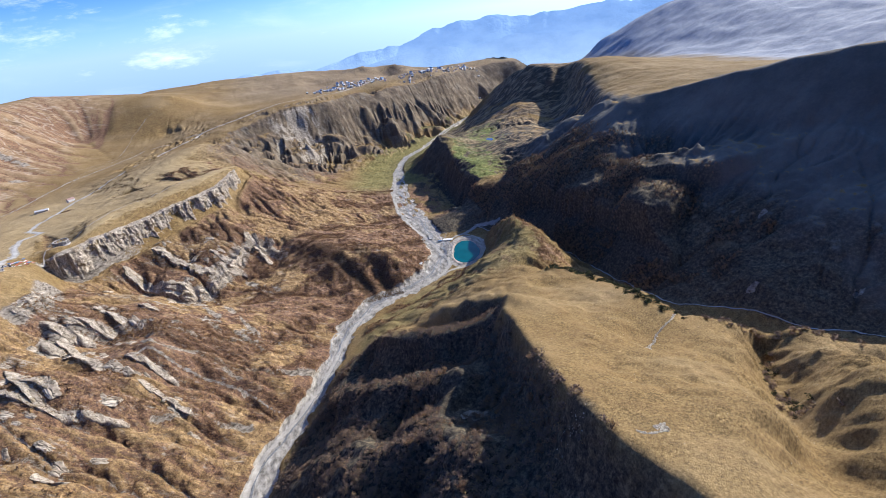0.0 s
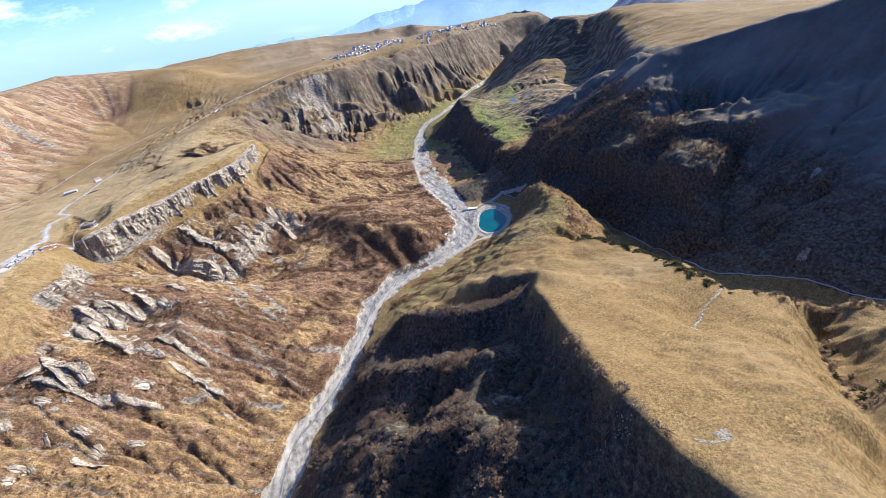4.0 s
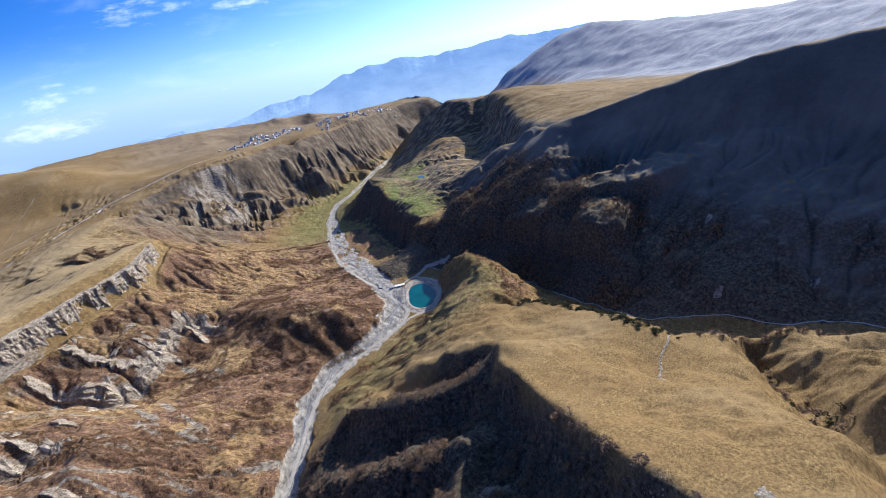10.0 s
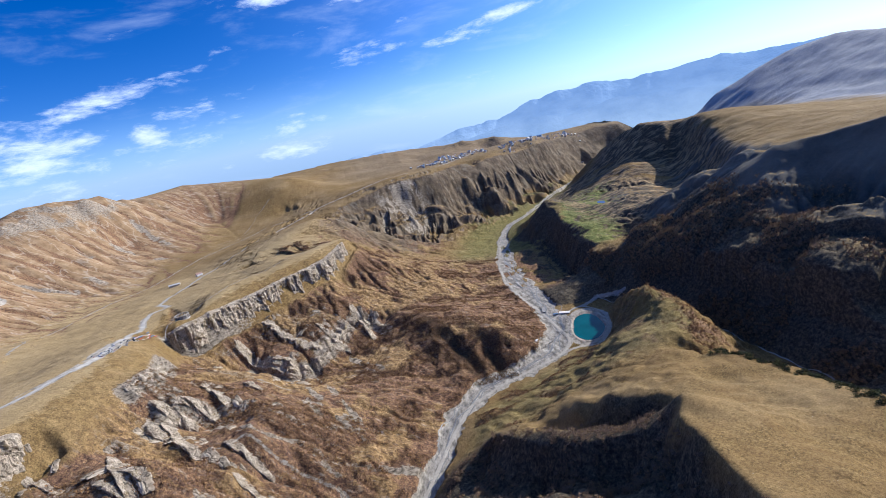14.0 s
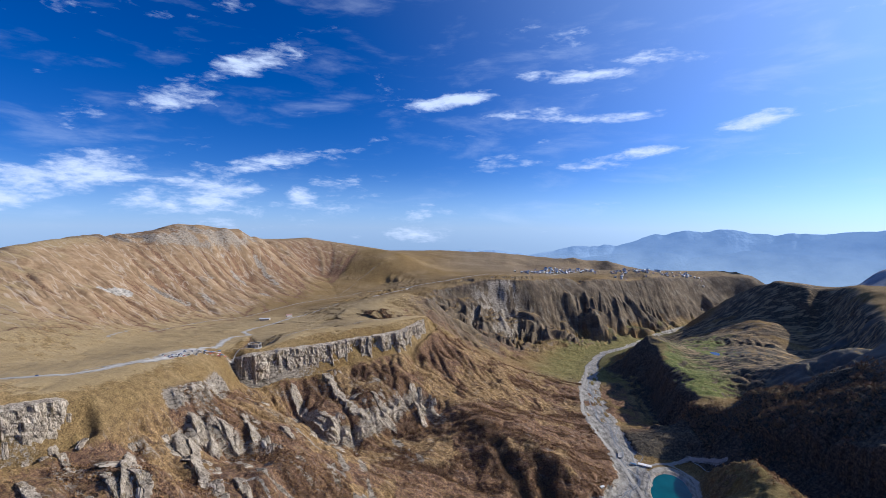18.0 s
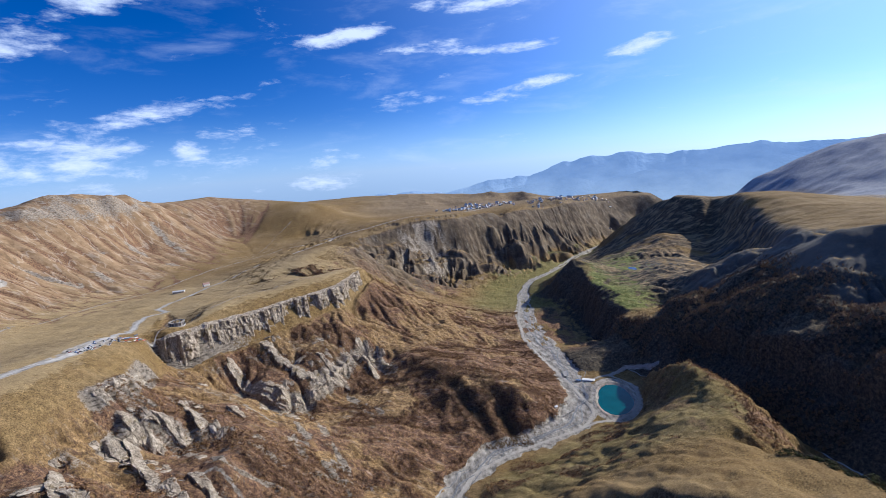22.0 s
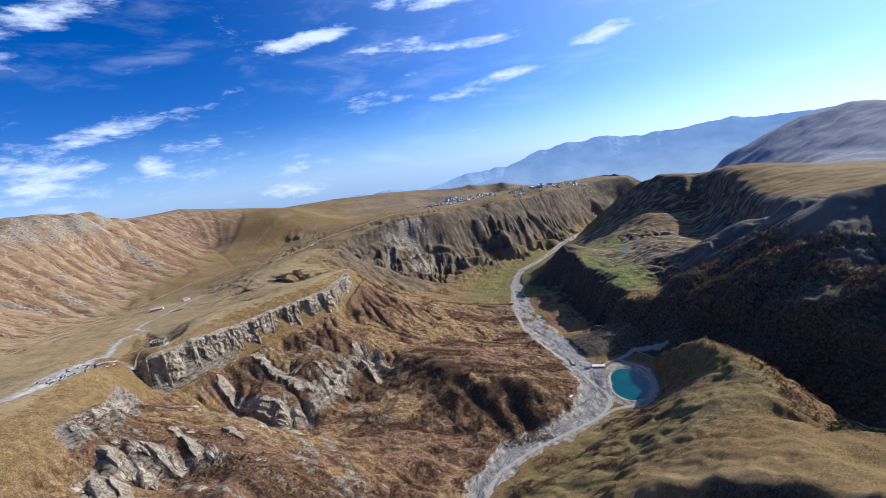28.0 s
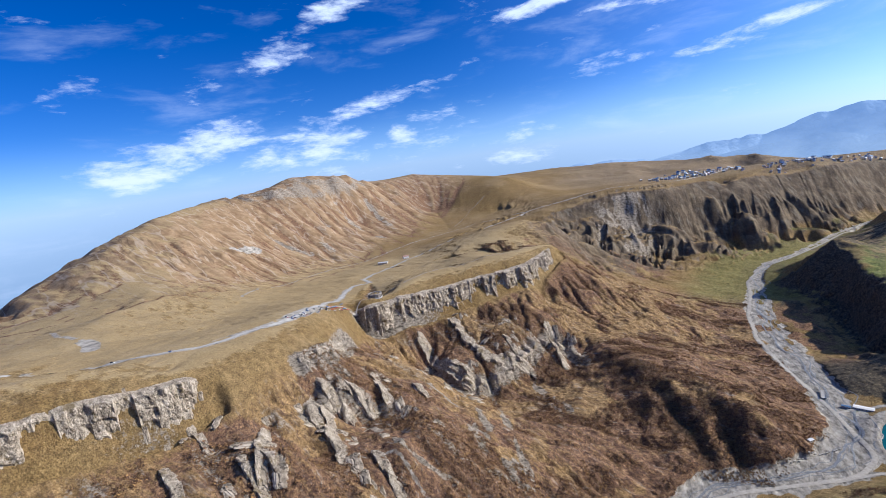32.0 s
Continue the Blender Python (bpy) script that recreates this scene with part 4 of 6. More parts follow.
# ------------------------------------------------------------------ materials
class Shader:
    """Small helper that writes node trees."""

    def __init__(self, name):
        self.m = bpy.data.materials.new(name)
        self.m.use_nodes = True
        self.n, self.l = self.m.node_tree.nodes, self.m.node_tree.links
        self.b = self.n["Principled BSDF"]

    def put(self, node, key, value):
        if isinstance(value, (int, float, tuple)):
            node.inputs[key].default_value = (*value, 1) if isinstance(value, tuple) and len(value) == 3 and node.inputs[key].type == "RGBA" else value
        else:
            self.l.new(value, node.inputs[key])

    def coords(self, scale=(1, 1, 1), rot=0.0):
        tc, mp = self.n.new("ShaderNodeTexCoord"), self.n.new("ShaderNodeMapping")
        mp.inputs["Scale"].default_value, mp.inputs["Rotation"].default_value = scale, (0, 0, rot)
        self.l.new(tc.outputs["Object"], mp.inputs["Vector"])
        return mp.outputs[0]

    def grain(self, long, wide, rot):
        """Places in metres drawn out along one direction of the plan."""
        tc, mp = self.n.new("ShaderNodeTexCoord"), self.n.new("ShaderNodeMapping")
        mp.vector_type = "TEXTURE"
        mp.inputs["Scale"].default_value, mp.inputs["Rotation"].default_value = (long, wide, wide * 2), (0, 0, rot)
        self.l.new(tc.outputs["Object"], mp.inputs["Vector"])
        return mp.outputs[0]

    def threads(self, vec, width, detail=3.0):
        """Thin winding lines, 1 on the line."""
        return self.span(self.math("ABSOLUTE", self.math("SUBTRACT", self.noise(1.0, detail, 0.55, vec), 0.5)), 0.0, width, 1.0, 0.0)

    def noise(self, scale, detail=4.0, rough=0.55, vec=None, distort=0.0):
        t = self.n.new("ShaderNodeTexNoise")
        for key, v in (("Scale", scale), ("Detail", detail), ("Roughness", rough), ("Distortion", distort)):
            t.inputs[key].default_value = v
        self.l.new(vec if vec is not None else self.coords(), t.inputs["Vector"])
        return t.outputs["Fac"]

    def cells(self, scale, vec=None):
        t = self.n.new("ShaderNodeTexVoronoi")
        t.inputs["Scale"].default_value = scale
        self.l.new(vec if vec is not None else self.coords(), t.inputs["Vector"])
        return t.outputs["Distance"]

    def ramp(self, fac, *stops):
        r = self.n.new("ShaderNodeValToRGB")
        while len(r.color_ramp.elements) < len(stops):
            r.color_ramp.elements.new(0.5)
        for e, (at, c) in zip(r.color_ramp.elements, stops):
            e.position, e.color = at, (*c, 1)
        self.l.new(fac, r.inputs[0])
        return r.outputs[0]

    def span(self, value, a, b, lo=0.0, hi=1.0):
        r = self.n.new("ShaderNodeMapRange")
        r.interpolation_type = "SMOOTHSTEP"
        for key, v in (("From Min", a), ("From Max", b), ("To Min", lo), ("To Max", hi)):
            r.inputs[key].default_value = v
        self.l.new(value, r.inputs["Value"])
        return r.outputs[0]

    def mix(self, fac, a, b, blend="MIX"):
        x = self.n.new("ShaderNodeMix")
        x.data_type, x.blend_type = "RGBA", blend
        self.put(x, "Factor", fac)
        self.put(x, "A", a)
        self.put(x, "B", b)
        return x.outputs["Result"]

    def math(self, op, a, b=0.0):
        x = self.n.new("ShaderNodeMath")
        x.operation = op
        for i, v in enumerate((a, b)):
            if isinstance(v, (int, float)):
                x.inputs[i].default_value = v
            else:
                self.l.new(v, x.inputs[i])
        return x.outputs[0]

    def cover(self, name):
        a = self.n.new("ShaderNodeAttribute")
        a.attribute_name = name
        return a.outputs["Fac"]

    def bump(self, heightmap, distance, strength=1.0, after=None):
        b = self.n.new("ShaderNodeBump")
        b.inputs["Distance"].default_value = distance
        self.put(b, "Strength", strength)
        self.l.new(heightmap, b.inputs["Height"])
        if after is not None:
            self.l.new(after, b.inputs["Normal"])
        return b.outputs[0]

    def done(self, colour, rough=0.9, normal=None, spec=0.2):
        self.put(self.b, "Base Color", colour)
        self.put(self.b, "Roughness", rough)
        self.b.inputs["Specular IOR Level"].default_value = spec
        if normal is not None:
            self.l.new(normal, self.b.inputs["Normal"])
        return self.m


def ground_material():
    s = Shader("mountain_ground")
    big, mid, fine, grit = s.noise(0.006, 5), s.noise(0.035, 5, 0.6), s.noise(0.16, 6, 0.7), s.noise(0.6, 5, 0.75)
    streak = s.noise(0.05, 6, 0.7, s.coords((1.0, 5.0, 1.0), radians(8)))
    comb = s.noise(1.0, 7, 0.74, s.grain(3.4, 1.9, radians(35)))
    grass = s.ramp(comb, (0.36, (0.088, 0.057, 0.023)), (0.5, (0.185, 0.121, 0.048)), (0.64, (0.285, 0.195, 0.086)))
    grass = s.mix(s.span(mid, 0.35, 0.7, 0.0, 0.6), grass, (0.225, 0.142, 0.060))
    grass = s.mix(s.span(big, 0.42, 0.7, 0.0, 0.5), grass, (0.30, 0.215, 0.11))
    turf = s.ramp(fine, (0.36, (0.12, 0.074, 0.038)), (0.5, (0.27, 0.170, 0.078)), (0.64, (0.40, 0.268, 0.132)))
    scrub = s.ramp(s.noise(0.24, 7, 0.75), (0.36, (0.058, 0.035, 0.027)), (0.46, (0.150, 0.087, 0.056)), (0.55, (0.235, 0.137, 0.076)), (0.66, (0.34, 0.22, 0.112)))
    rock = s.ramp(s.noise(0.12, 8, 0.66, s.coords((0.6, 1.3, 2.6), radians(-25))), (0.36, (0.085, 0.070, 0.056)), (0.48, (0.275, 0.23, 0.178)), (0.64, (0.455, 0.39, 0.31)))
    gravel = s.ramp(s.noise(0.13, 8, 0.68, s.coords((1, 0.45, 1))), (0.36, (0.16, 0.145, 0.122)), (0.5, (0.335, 0.302, 0.255)), (0.66, (0.48, 0.438, 0.375)))
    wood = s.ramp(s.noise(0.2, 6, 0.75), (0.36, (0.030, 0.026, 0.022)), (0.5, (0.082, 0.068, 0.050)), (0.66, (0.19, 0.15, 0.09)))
    # grass greyed so that its colour carries the eastern slope's hazy shade
    shade_grey = s.ramp(s.noise(0.008, 8, 0.62), (0.36, (0.095, 0.090, 0.080)), (0.5, (0.130, 0.122, 0.106)), (0.66, (0.175, 0.162, 0.135)))
    green = s.ramp(s.noise(0.05, 6, 0.7), (0.35, (0.085, 0.10, 0.032)), (0.55, (0.165, 0.175, 0.055)), (0.7, (0.25, 0.21, 0.09)))
    # the far hill's haze, put into the ground colour
    haze_tint = s.ramp(s.noise(0.006, 9, 0.7, s.coords((1, 2.2, 1), radians(30))), (0.36, (0.20, 0.22, 0.26)), (0.5, (0.275, 0.292, 0.325)), (0.66, (0.36, 0.365, 0.375)))
    rust = s.ramp(s.noise(0.03, 9, 0.72), (0.34, (0.185, 0.115, 0.064)), (0.5, (0.275, 0.182, 0.102)), (0.66, (0.35, 0.25, 0.155)))
    c = s.mix(s.cover("rust"), grass, rust)
    c = s.mix(s.cover("pale"), c, s.ramp(comb, (0.34, (0.25, 0.178, 0.088)), (0.5, (0.345, 0.25, 0.126)), (0.66, (0.42, 0.315, 0.172))))
    c = s.mix(s.cover("turf"), c, turf)
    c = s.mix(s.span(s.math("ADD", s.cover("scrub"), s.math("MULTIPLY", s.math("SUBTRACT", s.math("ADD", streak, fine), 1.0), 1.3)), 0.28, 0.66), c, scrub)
    c = s.mix(s.cover("green"), c, green)
    c = s.mix(s.cover("haze_tint"), c, haze_tint)
    c = s.mix(s.cover("shade_grey"), c, shade_grey)
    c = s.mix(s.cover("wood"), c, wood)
    speck = s.ramp(grit, (0.39, (0.38, 0.37, 0.38)), (0.49, (1.0, 1.0, 1.0)), (0.61, (1.65, 1.63, 1.6)))
    c = s.mix(s.span(s.cover("calm"), 0.0, 1.0, 0.62, 0.12), c, speck, "MULTIPLY")
    blotch = s.ramp(s.noise(0.11, 6, 0.72), (0.38, (0.55, 0.54, 0.55)), (0.5, (1.0, 1.0, 1.0)), (0.62, (1.42, 1.42, 1.40)))
    c = s.mix(s.span(s.cover("calm"), 0.0, 1.0, 0.55, 0.08), c, blotch, "MULTIPLY")
    down = s.cover("rust")
    patchy = s.span(s.noise(0.004, 3), 0.40, 0.60)
    # dark threads down the mountain: gully scrub, with gully shade in the colour
    c = s.mix(s.math("MULTIPLY", s.math("MULTIPLY", s.threads(s.grain(420, 46, radians(-22)), 0.035), down), s.math("MULTIPLY", patchy, 0.75)), c, (0.135, 0.09, 0.055))
    c = s.mix(s.math("MULTIPLY", s.math("MULTIPLY", s.threads(s.grain(380, 60, radians(-16)), 0.022), down), 0.5), c, (0.47, 0.385, 0.29))
    side = s.cover("turf")
    run = s.span(s.noise(1.0, 7, 0.72, s.grain(46, 5.5, radians(-14))), 0.55, 0.64)
    c = s.mix(s.math("MULTIPLY", s.math("MULTIPLY", run, side), s.span(mid, 0.40, 0.62, 0.15, 0.75)), c, (0.40, 0.345, 0.275))
    shrub = s.span(s.noise(1.0, 6, 0.72, s.grain(26, 7, radians(-14))), 0.52, 0.62)
    c = s.mix(s.math("MULTIPLY", s.math("MULTIPLY", shrub, side), 0.8), c, (0.088, 0.050, 0.040))
    tuft = s.span(s.noise(1.0, 5, 0.7, s.grain(9, 3.2, radians(-14))), 0.54, 0.62)
    c = s.mix(s.math("MULTIPLY", s.math("MULTIPLY", tuft, side), 0.7), c, (0.062, 0.038, 0.030))
    wall = s.cover("gorge")
    c = s.mix(s.math("MULTIPLY", wall, 0.85), c, s.ramp(s.noise(0.02, 8, 0.7), (0.36, (0.052, 0.043, 0.033)), (0.5, (0.120, 0.094, 0.064)), (0.64, (0.21, 0.165, 0.108))))
    c = s.mix(s.math("MULTIPLY", s.math("MULTIPLY", s.threads(s.grain(170, 22, radians(-55)), 0.05), wall), 0.4), c, (0.060, 0.052, 0.044))
    c = s.mix(s.math("MULTIPLY", s.math("MULTIPLY", s.span(s.noise(1.0, 6, 0.7, s.grain(90, 26, radians(-55))), 0.52, 0.66), wall), 0.5), c, (0.27, 0.235, 0.18))
    bank = s.cover("shade_streaks")
    # paler sunlit streaks painted between the dark ones
    c = s.mix(s.math("MULTIPLY", s.span(s.noise(1.0, 6, 0.7, s.grain(170, 13, radians(-8))), 0.50, 0.56), bank), c, (0.36, 0.255, 0.14))
    rough_edge = s.math("SUBTRACT", s.math("ADD", fine, grit), 1.0)
    c = s.mix(s.span(s.math("ADD", s.cover("rock"), s.math("MULTIPLY", rough_edge, 1.25)), 0.40, 0.60), c, rock)
    c = s.mix(s.span(s.math("ADD", s.cover("gravel"), s.math("MULTIPLY", rough_edge, 0.5)), 0.40, 0.60), c, gravel)
    n = s.bump(fine, 2.6, s.span(s.cover("calm"), 0.0, 1.0, 0.9, 0.35))
    n = s.bump(grit, 1.4, s.span(s.cover("calm"), 0.0, 1.0, 1.0, 0.5), n)
    n = s.bump(s.noise(0.10, 8, 0.75, s.coords((1, 1, 2.5))), 9.0, s.math("MULTIPLY", s.cover("rock"), 1.0), n)
    return s.done(c, 0.95, n, 0.1)


GROUND = ground_material()
ground = sheet("ground", GX, GY, H2, GROUND)
# The wood cover also holds the painted shade streaks of the eastern bank.
for name, values in (("rock", ROCK), ("gravel", GRAVEL), ("scrub", SCRUB_AND_SHADE), ("wood", np.clip(highest(WOOD * 1.0, DARK_WOOD * 1.0, 0.9 * SHADE_STREAKS), 0, 1)), ("green", np.clip(highest(GREENS * 1.0, 0.55 * APRON, 0.26 * OLIVE), 0, 1)), ("haze_tint", HAZE), ("pale", np.clip(FLAT_TOP * (0.75 + 0.25 * smooth(-0.5, 0.5, N1)) * smooth(-0.2, 0.1, S_RIM) * smooth(1900, 1500, Y2), 0, 1)), ("shade_grey", np.clip(DARKS * smooth(640, 760, X2) * (1 - on_plateau(X2, Y2)) * smooth(0.12, 0.28, STEEP), 0, 1)), ("rust", RUST), ("calm", np.clip(highest(0.55 * EAST * smooth(30, -10, X2 - 430) * (Y2 < 430) * (1 - WOOD), HAZE, 1.0 * (DARKS * smooth(620, 760, X2)), 0.6 * DARK_WOOD, 1.0 * (~EAST) * (1 - LEFT_MASK) * smooth(0.35, 0.2, STEEP) * (S_RIM > 0), 0.9 * on_plateau(X2, Y2) * smooth(1900, 1800, X2), 0.85 * RUST), 0, 1)), ("gorge", GORGE_DARK), ("shade_streaks", np.clip(0.9 * SHADE_STREAKS, 0, 1)), ("turf", np.clip(LEFT_MASK * 0.85 + 0.5 * GORGE_DARK, 0, 1))):
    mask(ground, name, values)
tagged(ground, "dry autumn mountain land with golden grass grey rock and gravel", "ground", kind="structure")


def pond_material():
    s = Shader("pond_water")
    deep = s.ramp(s.noise(0.03, 4), (0.3, (0.001, 0.068, 0.082)), (0.7, (0.002, 0.088, 0.105)))
    return s.done(deep, 0.08, s.bump(s.noise(0.8, 3), 0.05, 0.3), 0.12)


WATER = pond_material()
bm = bmesh.new()
ring = [bm.verts.new((POND[0] + 38 * math.cos(a) + 14 * math.sin(a), POND[1] + 65 * math.sin(a), POND_Z - 0.8)) for a in np.linspace(0, 2 * math.pi, 64, endpoint=False)]
bm.faces.new(ring)
me = bpy.data.meshes.new("pond")
bm.to_mesh(me)
me.materials.append(WATER)
tagged(new("pond", me), "round pond of still turquoise water", "pond", kind="structure")
bm = bmesh.new()
bm.faces.new([bm.verts.new((749 + 13 * math.cos(a) * (1 + 0.15 * math.sin(3 * a)), 1587 + 24 * math.sin(a), -460.6)) for a in np.linspace(0, 2 * math.pi, 40, endpoint=False)])
me = bpy.data.meshes.new("pond")
bm.to_mesh(me)
tarn_water = Shader("grey_pond_water")
me.materials.append(tarn_water.done(tarn_water.ramp(tarn_water.noise(0.1, 3), (0.3, (0.035, 0.04, 0.045)), (0.7, (0.06, 0.065, 0.07))), 0.1, None, 0.5))
tagged(new("pond", me), "small grey pond on the green bench", "pond", kind="structure")


# ------------------------------------------------------------------ far ranges behind everything
FAR_RANGE = [(-1500, 4350, -330), (-961, 4400, -310), (-690, 4440, -290), (-165, 4500, -250), (225, 4500, -290), (706, 4470, -190), (1017, 4420, -200), (1350, 4330, -85), (1600, 4230, -70), (1829, 4140, -50), (2067, 4050, -75), (2476, 3820, -70), (2759, 3640, -50), (3000, 3470, -70), (3400, 3100, -90)]


def range_material():
    s = Shader("distant_range")
    # the blue of the air is put into the base colour and a glow
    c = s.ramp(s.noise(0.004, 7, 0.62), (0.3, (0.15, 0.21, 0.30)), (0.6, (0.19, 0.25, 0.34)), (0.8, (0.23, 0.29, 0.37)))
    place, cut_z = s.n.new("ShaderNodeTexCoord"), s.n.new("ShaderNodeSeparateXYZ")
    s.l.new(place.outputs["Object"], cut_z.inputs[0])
    # painted haze, paler towards the foot of the range
    haze_blue = s.mix(s.span(cut_z.outputs["Z"], -480.0, -90.0), (0.50, 0.70, 0.95), (0.29, 0.47, 0.78))
    # random tones in the glow stand in for lit and shaded ridges
    fold_tones = s.ramp(s.noise(0.0035, 6, 0.6, s.coords((1, 1, 2.5))), (0.35, (0.80, 0.84, 0.88)), (0.55, (1.0, 1.0, 1.0)), (0.7, (1.10, 1.08, 1.05)))
    s.put(s.b, "Emission Color", s.mix(1.0, haze_blue, fold_tones, "MULTIPLY"))
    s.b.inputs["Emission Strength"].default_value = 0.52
    return s.done(c, 1.0, s.bump(s.noise(0.004, 5, 0.55), 60, 0.7), 0.0)


def far_range(name, line, depth, seed, material):
    pts = along(line, 18)
    n, rows = len(pts), 14
    vs = []
    for i, p in enumerate(pts):
        away = np.array([p[0], p[1]]) / np.hypot(p[0], p[1])
        jag = 14 * fbm(np.array([i / 9.0]), np.array([seed * 3.1]), 4, seed)[0]
        for k in range(rows):
            f = k / (rows - 1)
            rel = 26 * fbm(np.array([i / 14.0]), np.array([k / 3.0]), 3, seed + 5)[0] * f
            vs.append((p[0] - away[0] * (depth * f + rel), p[1] - away[1] * (depth * f + rel), p[2] + jag * (1 - f) - 420 * f ** 1.1 + rel * 0.3))
    faces = [(i * rows + k, i * rows + k + 1, (i + 1) * rows + k + 1, (i + 1) * rows + k) for i in range(n - 1) for k in range(rows - 1)]
    me = bpy.data.meshes.new(name)
    me.from_pydata([tuple(map(float, v)) for v in vs], [], faces)
    me.polygons.foreach_set("use_smooth", [True] * len(faces))
    me.materials.append(material)
    return new(name, me)


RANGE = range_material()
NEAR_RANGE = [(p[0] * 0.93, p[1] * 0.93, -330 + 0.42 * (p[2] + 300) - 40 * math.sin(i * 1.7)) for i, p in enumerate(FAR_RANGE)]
tagged(far_range("backdrop", NEAR_RANGE, 380, 19, RANGE), "lower foothills tinted with blue haze in front of the far range", "mountain range", kind="structure")
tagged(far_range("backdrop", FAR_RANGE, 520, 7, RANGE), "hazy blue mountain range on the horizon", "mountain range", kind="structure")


# ------------------------------------------------------------------ building blocks
rng = np.random.default_rng(5)


def at(grid, x, y):
    i = np.clip(np.searchsorted(GX, x) - 1, 0, len(GX) - 1)
    j = np.clip(np.searchsorted(GY, y) - 1, 0, len(GY) - 1)
    return grid[i, j]


def ground_z(x, y):
    return float(height(np.array([float(x)]), np.array([float(y)]))[0])


def mesh(name, verts, faces, material, soft=False):
    me = bpy.data.meshes.new(name)
    me.from_pydata([tuple(map(float, v)) for v in verts], [], [tuple(int(i) for i in f) for f in faces])
    me.materials.append(material)
    if soft:
        me.polygons.foreach_set("use_smooth", [True] * len(me.polygons))
    return me


def part(name, me, parent, label="", m=None):
    ob = new(name, me)
    ob.parent = parent
    if m is not None:
        ob.matrix_basis = m
    return tagged(ob, label)


def boxes(*specs):
    """Verts and faces of boxes given as (x0, x1, y0, y1, z0, z1)."""
    vs, fs = [], []
    for x0, x1, y0, y1, z0, z1 in specs:
        b = len(vs)
        vs += [(x0, y0, z0), (x1, y0, z0), (x1, y1, z0), (x0, y1, z0), (x0, y0, z1), (x1, y0, z1), (x1, y1, z1), (x0, y1, z1)]
        fs += [(b, b + 3, b + 2, b + 1), (b + 4, b + 5, b + 6, b + 7), (b, b + 1, b + 5, b + 4), (b + 1, b + 2, b + 6, b + 5), (b + 2, b + 3, b + 7, b + 6), (b + 3, b, b + 4, b + 7)]
    return vs, fs


def box_mesh(name, material, *specs):
    vs, fs = boxes(*specs)
    me = mesh(name, vs, fs, material)
    bm = bmesh.new()
    bm.from_mesh(me)
    low = min(min(abs(s[1] - s[0]), abs(s[3] - s[2]), abs(s[5] - s[4])) for s in specs)
    bmesh.ops.bevel(bm, geom=bm.edges[:], offset=low * 0.12, segments=1, affect="EDGES")
    bm.to_mesh(me)
    bm.free()
    return me


def tube(points, radii, sides=6):
    vs, fs = [], []
    for k, (p, r) in enumerate(zip(points, radii)):
        a, b = points[max(k - 1, 0)], points[min(k + 1, len(points) - 1)]
        d = Vector(b) - Vector(a)
        q = d.to_track_quat("Z", "Y")
        for s in range(sides):
            t = 2 * math.pi * s / sides
            vs.append(tuple(Vector(p) + q @ Vector((r * math.cos(t), r * math.sin(t), 0))))
    for k in range(len(points) - 1):
        for s in range(sides):
            a, b = k * sides + s, k * sides + (s + 1) % sides
            fs.append((a, b, b + sides, a + sides))
    return vs, fs


def merged(name, base_v, base_f, places, sizes, turns, material, flat_z=1.0):
    """Many copies of one small shape as a single mesh."""
    base_v, base_f = np.asarray(base_v, float), np.asarray(base_f)
    n, k = len(places), len(base_v)
    c, s = np.cos(turns)[:, None], np.sin(turns)[:, None]
    x = (base_v[None, :, 0] * c - base_v[None, :, 1] * s) * sizes[:, None] + places[:, 0:1]
    y = (base_v[None, :, 0] * s + base_v[None, :, 1] * c) * sizes[:, None] + places[:, 1:2]
    z = base_v[None, :, 2] * sizes[:, None] * flat_z + places[:, 2:3]
    co = np.stack([x, y, z], -1).reshape(-1, 3)
    faces = (base_f[None] + (np.arange(n) * k)[:, None, None]).reshape(-1, base_f.shape[1])
    me = bpy.data.meshes.new(name)
    me.vertices.add(len(co))
    me.vertices.foreach_set("co", co.ravel())
    me.loops.add(faces.size)
    me.loops.foreach_set("vertex_index", faces.ravel())
    me.polygons.add(len(faces))
    me.polygons.foreach_set("loop_start", np.arange(0, faces.size, base_f.shape[1]))
    me.update()
    me.materials.append(material)
    return me


def strip(name, line, half, lift, material, step=8.0, wander=0.0, seed=0):
    """A ribbon laid along a line on the ground."""
    pts = along([(p[0], p[1], 0) for p in line], step)
    for _ in range(4):
        pts[1:-1] = (pts[:-2] + 2 * pts[1:-1] + pts[2:]) / 4
    d = np.gradient(pts[:, :2], axis=0)
    d /= np.hypot(d[:, 0], d[:, 1])[:, None]
    side = np.stack([d[:, 1], -d[:, 0]], 1)
    if wander:
        k = np.arange(len(pts))
        pts[:, :2] += side * (wander * fbm(k / 7.0, np.full(len(pts), 3.3 + seed), 3, 300 + seed))[:, None]
    width = half * (1 + 0.25 * fbm(np.arange(len(pts)) / 5.0, np.full(len(pts), 1.7), 2, 310 + seed)) if wander else np.full(len(pts), half)
    cols = []
    for u in (-1, -0.4, 0.4, 1):
        q = pts[:, :2] + side * (u * width)[:, None]
        z = np.max([height(q[:, 0] + ox, q[:, 1] + oy) for ox, oy in ((0, 0), (1.5, 0), (-1.5, 0), (0, 1.5), (0, -1.5))], axis=0)
        cols.append(np.column_stack([q, z + lift - (0.15 if abs(u) == 1 else 0)]))
    vs = np.stack(cols, 1).reshape(-1, 3)
    fs = [(4 * i + k, 4 * i + k + 1, 4 * i + k + 5, 4 * i + k + 4) for i in range(len(pts) - 1) for k in range(3)]
    return new(name, mesh(name, vs, fs, material, True))


